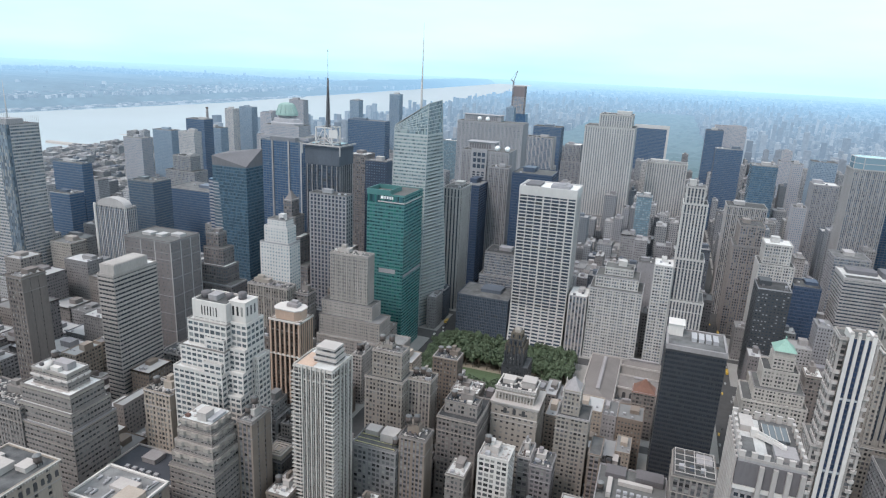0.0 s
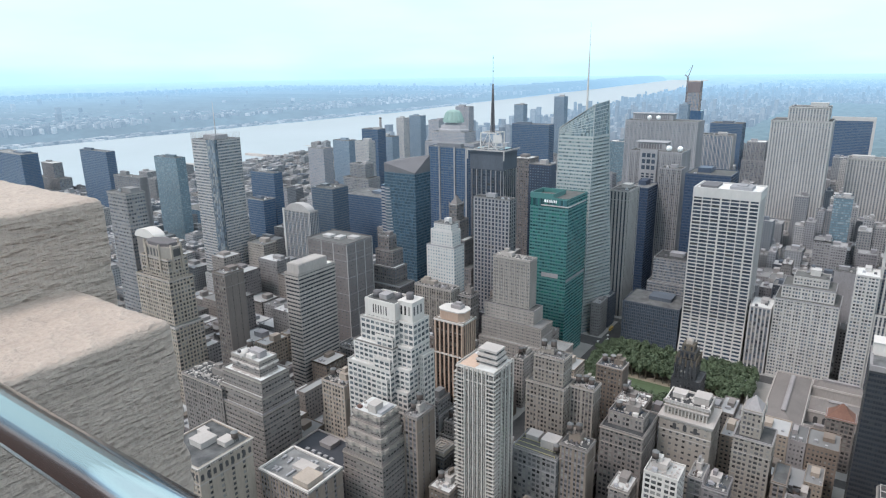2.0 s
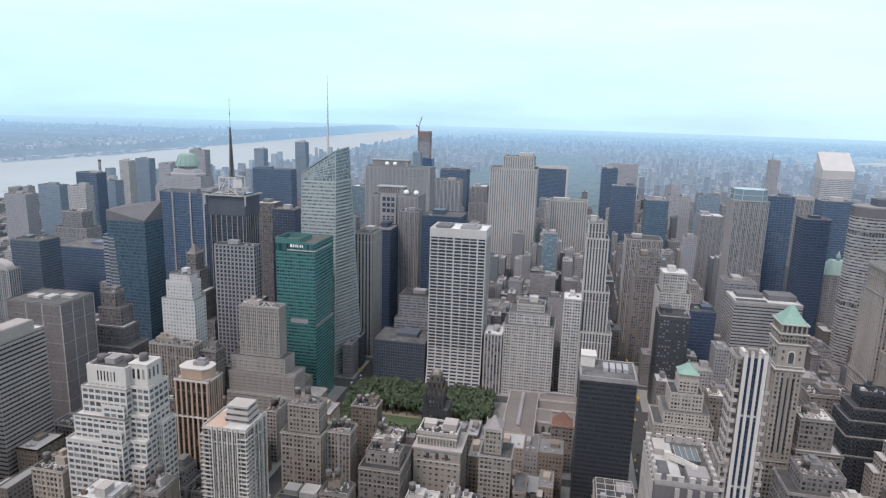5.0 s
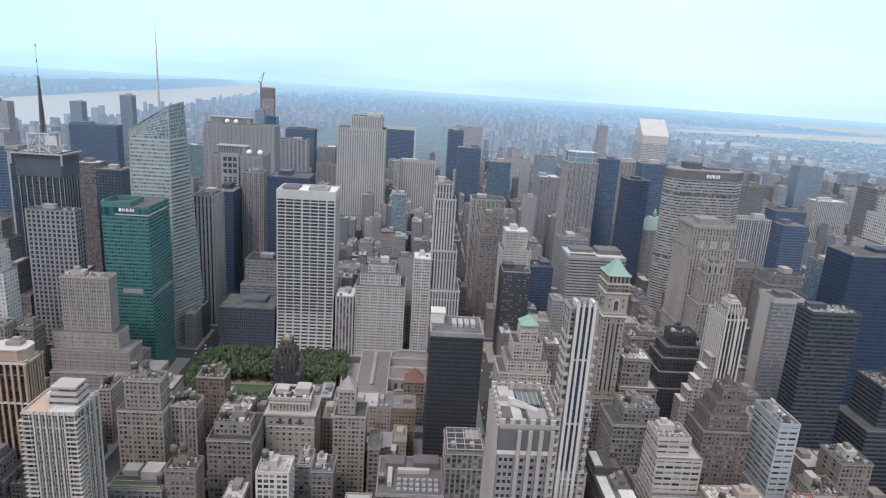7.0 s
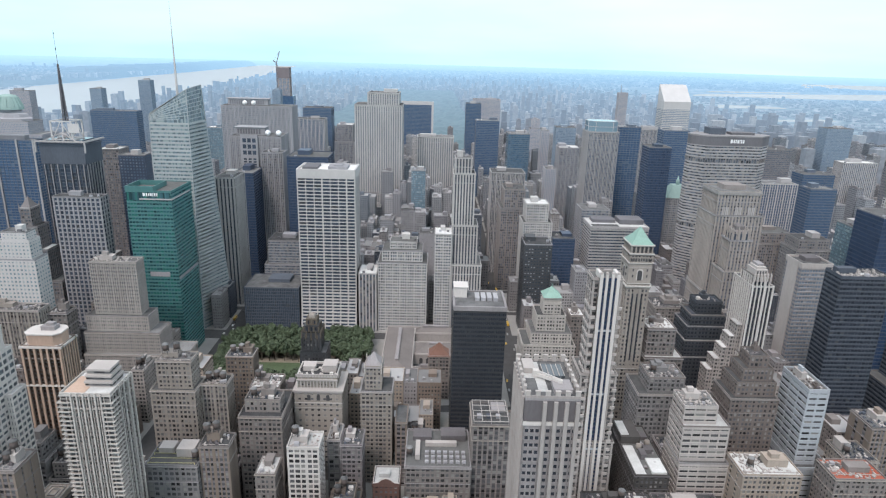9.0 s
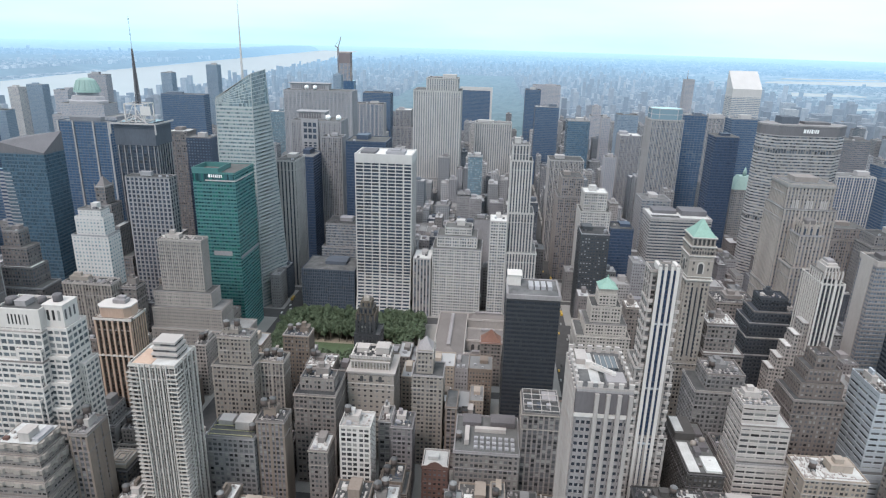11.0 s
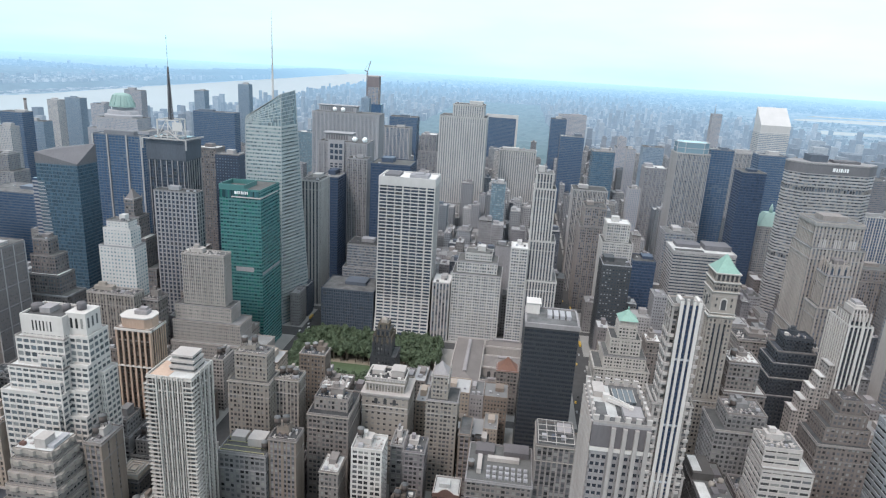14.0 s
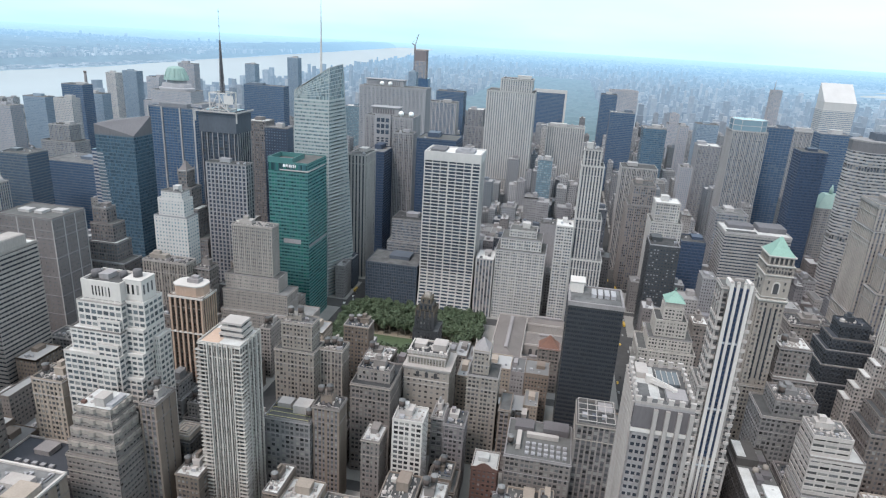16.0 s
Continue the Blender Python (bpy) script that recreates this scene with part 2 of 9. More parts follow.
# wall, glass, storey, bay, pier width, band height, pier depth, band depth, and a spandrel material where it differs
STYLES = {
    "tan": ("tan", "g_dark", 3.7, 3.1, 1.3, 1.5, 0.5, 0.40),
    "tan_dark": ("tan_dark", "g_dark", 4.2, 3.4, 1.3, 1.7, 0.5, 0.40),
    "band_tan": ("tan", "g_dark", 3.8, 2.9, 0.7, 2.0, 0.30, 0.50),
    "stripe_tan": ("buff", "g_dark", 3.7, 3.0, 1.3, 1.6, 0.6, 0.30, "tan_dark"),
    "lime": ("lime", "g_dark", 3.6, 2.9, 1.25, 1.5, 0.5, 0.38),
    "deco": ("cream", "g_black", 3.6, 3.4, 1.7, 1.2, 0.9, 0.25, "grey_dark"),
    "deco_white": ("white", "g_black", 3.6, 3.4, 1.35, 1.1, 0.9, 0.2, "bronze"),
    "brown": ("brown", "g_dark", 3.7, 3.0, 1.35, 1.6, 0.45, 0.36),
    "brown_light": ("brown_light", "g_dark", 3.7, 3.0, 1.3, 1.5, 0.45, 0.36, "mauve"),
    "brown_dark": ("brown", "g_brown", 3.8, 2.0, 0.7, 1.6, 0.4, 0.3),
    "red_brick": ("red", "g_dark", 3.8, 3.0, 1.6, 1.9, 0.4, 0.36),
    "rock": ("cream", "g_grey", 3.7, 4.6, 2.3, 2.5, 0.8, 0.2, "tan"),
    "white_brick": ("white", "g_dark", 3.7, 3.4, 1.4, 1.5, 0.5, 0.4),
    "pale_shaft": ("white", "g_pale", 3.7, 3.4, 1.7, 1.9, 0.3, 0.28),
    "white_grid": ("white", "g_grey", 4.1, 4.6, 0.85, 1.5, 0.5, 0.45),
    "white_apt": ("cream", "g_dark", 2.9, 3.3, 0.45, 0.95, 0.7, 0.55, "tan"),
    "white_far": ("white_soft", "g_grey", 3.2, 3.2, 1.6, 1.5, 0.4, 0.35),
    "grid_lime": ("grey", "g_black", 4.6, 4.4, 1.65, 1.3, 0.8, 0.5),
    "grid_white": ("white", "g_navy", 4.2, 3.8, 1.1, 1.2, 0.8, 0.5, "grey"),
    "grey_stripe": ("lime", "g_grey", 3.7, 2.1, 1.1, 1.8, 0.6, 0.3, "lime"),
    "stripe_grey": ("grey", "g_dark", 3.8, 2.6, 1.25, 1.7, 0.7, 0.25, "tan_dark"),
    "stripe_bold": ("cream", "g_black", 3.8, 5.0, 2.5, 1.0, 1.0, 0.2, "bronze"),
    "rib_grey": ("grey", "g_grey", 3.8, 2.6, 1.5, 2.5, 0.7, 0.25, "mauve"),
    "stripe_cream": ("lime", "g_dark", 3.8, 2.4, 1.15, 1.2, 0.8, 0.3, "grey_dark"),
    "stripe_white": ("white_soft", "g_dark", 4.2, 3.6, 1.6, 1.0, 1.0, 0.3, "grey_dark"),
    "stripe_blue": ("white_soft", "g_navy", 3.8, 2.8, 1.2, 0.9, 0.8, 0.3, "far_blue"),
    "slab_grey": ("grey", "g_grey", 3.6, 6.0, 5.0, 3.0, 0.3, 0.28),
    "slab_brown": ("brown", "g_dark", 3.7, 2.0, 1.4, 2.7, 0.14, 0.12),
    "hsbc": ("black", "g_black", 3.8, 1.6, 0.22, 1.7, 0.08, 0.12),
    "band_white": ("lime", "g_black", 3.8, 3.6, 0.16, 2.1, 0.1, 0.45),
    "band_far": ("white", "g_far", 4.2, 1.8, 0.3, 2.3, 0.2, 0.5),
    "white_blue": ("cool", "g_dark", 4.4, 11.0, 1.3, 2.7, 0.35, 0.45),
    "octagon": ("rib", "g_dark", 3.8, 2.4, 0.8, 1.9, 0.35, 0.6),
    "grace": ("white", "g_black", 4.0, 9.4, 1.1, 1.15, 1.0, 0.8),
    "brown_stripe": ("brown_light", "g_brown", 3.1, 4.4, 1.6, 0.6, 0.9, 0.3, "bronze"),
    "fifth": ("lime", "g_dark", 3.3, 4.2, 1.4, 1.0, 0.6, 0.5, "tan_dark"),
    "crenel": ("grey", "g_black", 3.6, 2.3, 0.7, 1.7, 0.4, 0.4, "grey"),
    "lattice": ("white_soft", "g_grey", 4.2, 3.0, 0.25, 1.8, 0.3, 0.6),
    "lime_far": ("far_stone", "g_far", 3.6, 3.0, 1.6, 1.7, 0.4, 0.35),
    "blue_far": ("far_blue", "g_far", 3.6, 2.6, 0.8, 1.2, 0.35, 0.3),
    "far_red": ("pink", "g_far", 4.0, 4.0, 1.0, 0.8, 0.4, 0.5),
    "navy": ("navy", "g_navy", 3.9, 1.7, 0.22, 1.2, 0.10, 0.04),
    "navy_low": ("slate", "g_black", 3.9, 2.2, 0.6, 0.9, 0.4, 0.15),
    "black": ("black", "g_black", 3.9, 1.7, 0.25, 1.2, 0.1, 0.04),
    "black_stripe": ("navy", "g_navy", 3.9, 5.0, 0.5, 1.0, 0.3, 0.04, "navy"),
    "black_band": ("slate", "g_black", 3.8, 3.0, 0.14, 1.7, 0.06, 0.3),
    "black_brick": ("black", "g_dark", 3.7, 2.8, 1.5, 1.8, 0.5, 0.36),
    "black_roof": ("grey_dark", "g_dark", 3.9, 3.2, 1.4, 1.8, 0.45, 0.4),
    "dark_stripe": ("slate", "g_black", 3.9, 6.0, 0.6, 0.8, 0.5, 0.05, "slate"),
    "dots": ("black", "g_dots", 3.8, 3.6, 1.7, 2.4, 0.2, 0.18),
    "green": ("green", "g_green", 3.8, 3.1, 0.35, 1.9, 0.14, 0.2),
    "crystal": ("white_soft", "g_pale", 4.2, 1.6, 0.2, 1.3, 0.15, 0.3),
    "teal_dark": ("teal", "g_teal", 3.9, 1.6, 0.18, 1.0, 0.08, 0.05),
    "teal_pale": ("teal", "g_pale", 3.6, 2.2, 0.3, 1.0, 0.2, 0.25),
    "notch": ("sand", "g_dark", 3.7, 3.5, 1.7, 1.6, 0.9, 0.25, "mauve"),
    "bronze_band": ("slate", "g_black", 3.8, 3.0, 0.14, 1.5, 0.06, 0.3),
    "navy_flat": ("deep", "g_deep", 3.9, 3.4, 0.14, 0.9, 0.10, 0.08),
    "ink_loft": ("ink", "g_black", 3.7, 3.2, 1.3, 1.6, 0.3, 0.3),
    "soot_front": ("soot", "g_dark", 3.7, 3.4, 1.5, 1.7, 0.4, 0.4),
    "slate_loft": ("soot", "g_black", 3.7, 3.0, 1.5, 1.7, 0.45, 0.4),
    "west_slab": ("grey", "g_far", 3.8, 2.6, 0.4, 1.7, 0.25, 0.4),
    "buff": ("buff", "g_dark", 3.7, 3.0, 1.3, 1.5, 0.5, 0.38),
    "mauve": ("mauve", "g_dark", 3.7, 3.2, 1.3, 1.5, 0.5, 0.38),
    "cream": ("cream", "g_dark", 3.6, 2.9, 1.3, 1.5, 0.5, 0.4),
    "blue_dots": ("navy", "g_far", 3.8, 3.6, 1.9, 2.3, 0.2, 0.18),
    "band_loft": ("white_soft", "g_dark", 4.2, 7.0, 0.9, 2.3, 0.4, 0.55),
    "club": ("buff", "g_dark", 4.6, 4.4, 2.7, 2.8, 0.4, 0.3),
    "white_loft": ("white", "g_dark", 3.8, 4.4, 1.2, 1.3, 0.5, 0.35),
    "frame_loft": ("tan", "g_dark", 3.9, 3.6, 1.2, 1.4, 0.6, 0.35, "grey_dark"),
    "sand": ("sand", "g_dark", 3.8, 3.3, 1.25, 1.5, 0.5, 0.38),
    "umber": ("umber", "g_dark", 3.6, 2.9, 1.35, 1.6, 0.45, 0.36),
    "ash": ("ash", "g_dark", 3.8, 3.5, 1.2, 1.4, 0.5, 0.4),
    "greyglass": ("grey", "g_grey", 3.9, 1.7, 0.3, 1.3, 0.2, 0.25),
}

# ---- mesh helpers ----
BOX_FACES = np.array([(0, 3, 2, 1), (4, 5, 6, 7), (0, 1, 5, 4), (1, 2, 6, 5), (2, 3, 7, 6), (3, 0, 4, 7)])


def box_verts(x0, y0, z0, x1, y1, z1):
    return [(x0, y0, z0), (x1, y0, z0), (x1, y1, z0), (x0, y1, z0), (x0, y0, z1), (x1, y0, z1), (x1, y1, z1), (x0, y1, z1)]


def boxes_mesh(name, boxes):
    verts, faces = [], []
    for b in boxes:
        faces.extend((BOX_FACES + len(verts)).tolist())
        verts.extend(box_verts(*b))
    me = bpy.data.meshes.new(name)
    me.from_pydata(verts, [], faces)
    return me


def poly_mesh(name, verts, faces, smooth=False):
    me = bpy.data.meshes.new(name)
    me.from_pydata([tuple(v) for v in verts], [], [tuple(f) for f in faces])
    if smooth:
        me.shade_smooth()
    return me


def prism(name, outline, z0, z1, top=None):
    """An upright prism on an outline, or a frustum to a second outline on top."""
    top = top or outline
    n = len(outline)
    z1s = z1 if isinstance(z1, (list, tuple)) else [z1] * n
    verts = [(x, y, z0) for x, y in outline] + [(x, y, z) for (x, y), z in zip(top, z1s)]
    faces = [(i, (i + 1) % n, n + (i + 1) % n, n + i) for i in range(n)] + [tuple(range(n - 1, -1, -1)), tuple(range(n, 2 * n))]
    return poly_mesh(name, verts, faces)


def tube(name, rings, sides=12, smooth=True):
    """A closed turned body from rings of (radius, height)."""
    verts = [(r * math.cos(2 * math.pi * k / sides), r * math.sin(2 * math.pi * k / sides), z) for r, z in rings for k in range(sides)]
    faces = [(j * sides + k, j * sides + (k + 1) % sides, (j + 1) * sides + (k + 1) % sides, (j + 1) * sides + k)
             for j in range(len(rings) - 1) for k in range(sides)]
    faces += [tuple(range(sides - 1, -1, -1)), tuple(range((len(rings) - 1) * sides, len(rings) * sides))]
    return poly_mesh(name, verts, faces, smooth)


def strut_boxes(a, b, r):
    """Corners and faces of a thin square bar from a to b."""
    a, b = Vector(a), Vector(b)
    d = (b - a).normalized()
    u = d.cross(Vector((0, 0, 1)) if abs(d.z) < 0.9 else Vector((1, 0, 0))).normalized() * r
    v = d.cross(u).normalized() * r
    return [p + i * u + j * v for p in (a, b) for i, j in ((-1, -1), (1, -1), (1, 1), (-1, 1))]


def struts_mesh(name, bars):
    verts, faces = [], []
    for a, b, r in bars:
        faces.extend((BOX_FACES + len(verts)).tolist())
        verts.extend(strut_boxes(a, b, r))
    return poly_mesh(name, verts, faces)


def arch(w, h, depth=0.5):
    arc = [(w / 2 * math.cos(math.pi * i / 10), h + w / 2 * math.sin(math.pi * i / 10)) for i in range(11)]
    o = [(w / 2, 0)] + arc + [(-w / 2, 0)]
    n = len(o)
    verts = [(x, 0, z) for x, z in o] + [(x, depth, z) for x, z in o]
    return poly_mesh("arched_window", verts, [tuple(range(n - 1, -1, -1)), tuple(range(n, 2 * n))] + [(i, (i + 1) % n, n + (i + 1) % n, n + i) for i in range(n)])


def part(name, me, material, parent, label="", at=None, kind=""):
    if not me.materials:
        me.materials.append((M.get(material + HAZE_COPY) or M[material]) if isinstance(material, str) else material)
    ob = new(name, me)
    ob.parent = parent
    if at is not None:
        ob.location = at
    return tagged(ob, label, kind=kind)


def thing(name, label, category, at, group="", kind=""):
    ob = new(name)
    ob.location = at
    return tagged(ob, label, category, group, kind)


def core_mesh(name, x0, y0, z0, x1, y1, z1, bay, storey):
    """The glazed body of one tier; its UV map counts bays and storeys."""
    me = boxes_mesh(name, [(x0, y0, z0, x1, y1, z1)])
    uv = me.uv_layers.new(name="UVMap")
    co = np.array(box_verts(x0, y0, z0, x1, y1, z1))
    data = []
    for f, poly in enumerate(BOX_FACES):
        for v in poly:
            p = co[v]
            if f in (2, 4):
                data += [(p[0] - x0) / bay + 40 * f, (p[2] - z0) / storey]
            elif f in (3, 5):
                data += [(p[1] - y0) / bay + 40 * f, (p[2] - z0) / storey]
            else:
                data += [0.5, 0.5]
    uv.data.foreach_set("uv", data)
    return me


def stacked(name, x0, y0, x1, y1, levels):
    """One closed block whose outline steps in or out at each level of (push, z)."""
    verts = [(x, y, z) for o, z in levels for x, y in ((x0 - o, y0 - o), (x1 + o, y0 - o), (x1 + o, y1 + o), (x0 - o, y1 + o))]
    n = len(levels)
    faces = [(3, 2, 1, 0), tuple(range(4 * n - 4, 4 * n))] + [(4 * k + i, 4 * k + (i + 1) % 4, 4 * k + 4 + (i + 1) % 4, 4 * k + 4 + i) for k in range(n - 1) for i in range(4)]
    return poly_mesh(name, verts, faces)


def ring_boxes(w, d, z0, z1, t):
    """Four butted bars round a rectangle that starts at 0, 0."""
    return [(0, 0, z0, w, t, z1), (0, d - t, z0, w, d, z1), (0, t, z0, t, d - t, z1), (w - t, t, z0, w, d - t, z1)]


def ring_profile(name, w, d, profile):
    """A closed moulding run round a rectangle that starts at 0, 0; profile: (outwards, height)."""
    n = len(profile)
    verts = []
    for sx, sy in ((0, 0), (1, 0), (1, 1), (0, 1)):
        verts += [(w * sx + o * (2 * sx - 1), d * sy + o * (2 * sy - 1), z) for o, z in profile]
    faces = [(k * n + i, k * n + (i + 1) % n, (k + 1) % 4 * n + (i + 1) % n, (k + 1) % 4 * n + i) for k in range(4) for i in range(n)]
    return poly_mesh(name, verts, faces)


def spaced(length, pier, bay):
    n = max(2, round((length - pier) / bay))
    return [(length - pier) * i / n for i in range(n + 1)], (length - pier) / n


def tier(root, base, w, d, z0, z1, style, fine, party=False):
    """One tier of a building: glazing behind piers and storey bands; party walls are mostly blank."""
    wall, glass, storey, bay, pw, bh, pd, bd = STYLES[style][:8]
    band_mat = STYLES[style][8] if len(STYLES[style]) > 8 else wall
    ox, oy = base
    deep = max(pd, bd)
    n = max(1, round((z1 - z0) / storey))
    sh = (z1 - z0) / n
    xs, bx = spaced(w, pw, bay)
    side = 6.2 if party else pw
    ys, by = spaced(d, side, 7.8 if party else bay)
    part("glazing", core_mesh("glazing", deep, deep, z0, w - deep, d - deep, z1 - 0.2, bx, sh), glass, root, at=(ox, oy, 0))
    po, bo = deep - pd, deep - bd
    bands = [(z0 + i * sh - bh * 0.35, z0 + i * sh + bh * 0.65) for i in range(1, n)]
    bands = [(z0, z0 + bh)] + bands
    ring = [(bo + a, bo + b, bo + c, bo + e) for a, b, _, c, e, _ in ring_boxes(w - 2 * bo, d - 2 * bo, 0, 1, deep)]
    if fine:
        px = boxes_mesh("pier", [(0, 0, z0, pw, deep, z1)])
        py = boxes_mesh("pier", [(0, 0, z0, deep, side, z1)])
        for x in xs:
            part("pier", px, wall, root, at=(ox + x, oy + po, 0))
            part("pier", px, wall, root, at=(ox + x, oy + d - deep - po, 0))
        for y in ys[0 if party else 1:len(ys) if party else -1]:
            part("pier", py, wall, root, at=(ox + po, oy + y, 0))
            part("pier", py, wall, root, at=(ox + w - deep - po, oy + y, 0))
        band = ring_profile("storey_band", w, d, [(-bo, 0), (-bo, bh), (-bo - deep, bh), (-bo - deep, 0)])
        for lo, hi in bands:
            part("storey_band", band, band_mat, root, at=(ox, oy, lo))
    else:
        wide = [0.5 * pw if 0.9 < pw < 1.6 and i % 3 == 0 and 0 < i < len(xs) - 1 else 0.0 for i in range(len(xs))]
        thin = [0.3 * pw if 0.9 < pw < 1.6 and i % 3 and i < len(xs) - 1 else 0.0 for i in range(len(xs))]
        bxs = [(x - g / 2 + h / 2, q, z0, x + pw + g / 2 - h / 2, q + deep, z1) for x, g, h in zip(xs, wide, thin) for q in (po, d - deep - po)]
        for y in ys[0 if party else 1:len(ys) if party else -1]:
            k = 0.02 if party else 0
            bxs += [(po + k, y + k, z0, po + deep, y + side - k, z1), (w - deep - po, y + k, z0, w - po - k, y + side - k, z1)]
        rings = [(a, b, lo, c, e, hi) for lo, hi in bands for a, b, c, e in ring]
        if band_mat == wall:
            part("wall", boxes_mesh("wall", bxs + rings), wall, root, at=(ox, oy, 0), kind="stuff")
        else:
            part("wall", boxes_mesh("wall", bxs), wall, root, at=(ox, oy, 0), kind="stuff")
            part("spandrel", boxes_mesh("spandrel", rings), band_mat, root, at=(ox, oy, 0), kind="stuff")
    deeper, flush = -deep - 0.4, -bo + 0.004
    prof = [(deeper, z1 - 0.01), (flush, z1 - 0.01), (flush, z1 - bh * 0.8), (deeper, z1 - bh * 0.8)]
    if wall in ("tan", "sand", "umber", "ash", "buff", "cream", "mauve", "soot", "lime", "brown", "brown_light", "tan_dark", "red") and z1 - z0 > 15:
        s = z1 - 3 * sh
        prof = [(deeper, z1 - 0.1), (0.5, z1 - 0.1), (0.5, z1 - 0.7), (0.2, z1 - 1.0), (flush, z1 - 1.0), (flush, z1 - bh * 0.8), (deeper, z1 - bh * 0.8),
                (deeper, s + 0.2), (0.28, s + 0.2), (0.28, s - 0.3), (deeper, s - 0.3), (deeper - 0.2, s - 0.3), (deeper - 0.2, z1 - 0.1)]
    trim = {"sand": "lime", "umber": "brown_light", "ash": "grey", "tan": "buff", "buff": "lime", "brown_light": "tan", "brown": "tan_dark", "mauve": "grey", "soot": "grey_dark", "tan_dark": "grey"}.get(wall, wall)
    part("cornice", ring_profile("cornice", w, d, prof), trim, root, at=(ox, oy, 0))


def tank_meshes():
    r = random.Random(5)
    body = tube("tank", [(2.2, 2.6), (2.2, 6.8)], 14)
    cap = tube("tank_cap", [(2.45, 6.8), (2.4, 7.0), (0.15, 8.3)], 14)
    legs = struts_mesh("tank_frame", [((a, b, 0), (a * 0.95, b * 0.95, 2.6), 0.16) for a in (-1.6, 1.6) for b in (-1.6, 1.6)]
                       + [((-1.6, -1.6, 0.4), (1.6, -1.6, 2.4), 0.08), ((1.6, -1.6, 0.4), (1.6, 1.6, 2.4), 0.08), ((-1.9, -1.9, 2.5), (1.9, 1.9, 2.5), 0.1)])
    return body, cap, legs


TANK = tank_meshes()


def water_tank(root, x, y, z):
    t = part("water_tank", TANK[0], "tank_wood", root, "dark cedar roof tank", (x, y, z))
    part("tank_cap", TANK[1], "roof", t)
    part("tank_frame", TANK[2], "black", t)


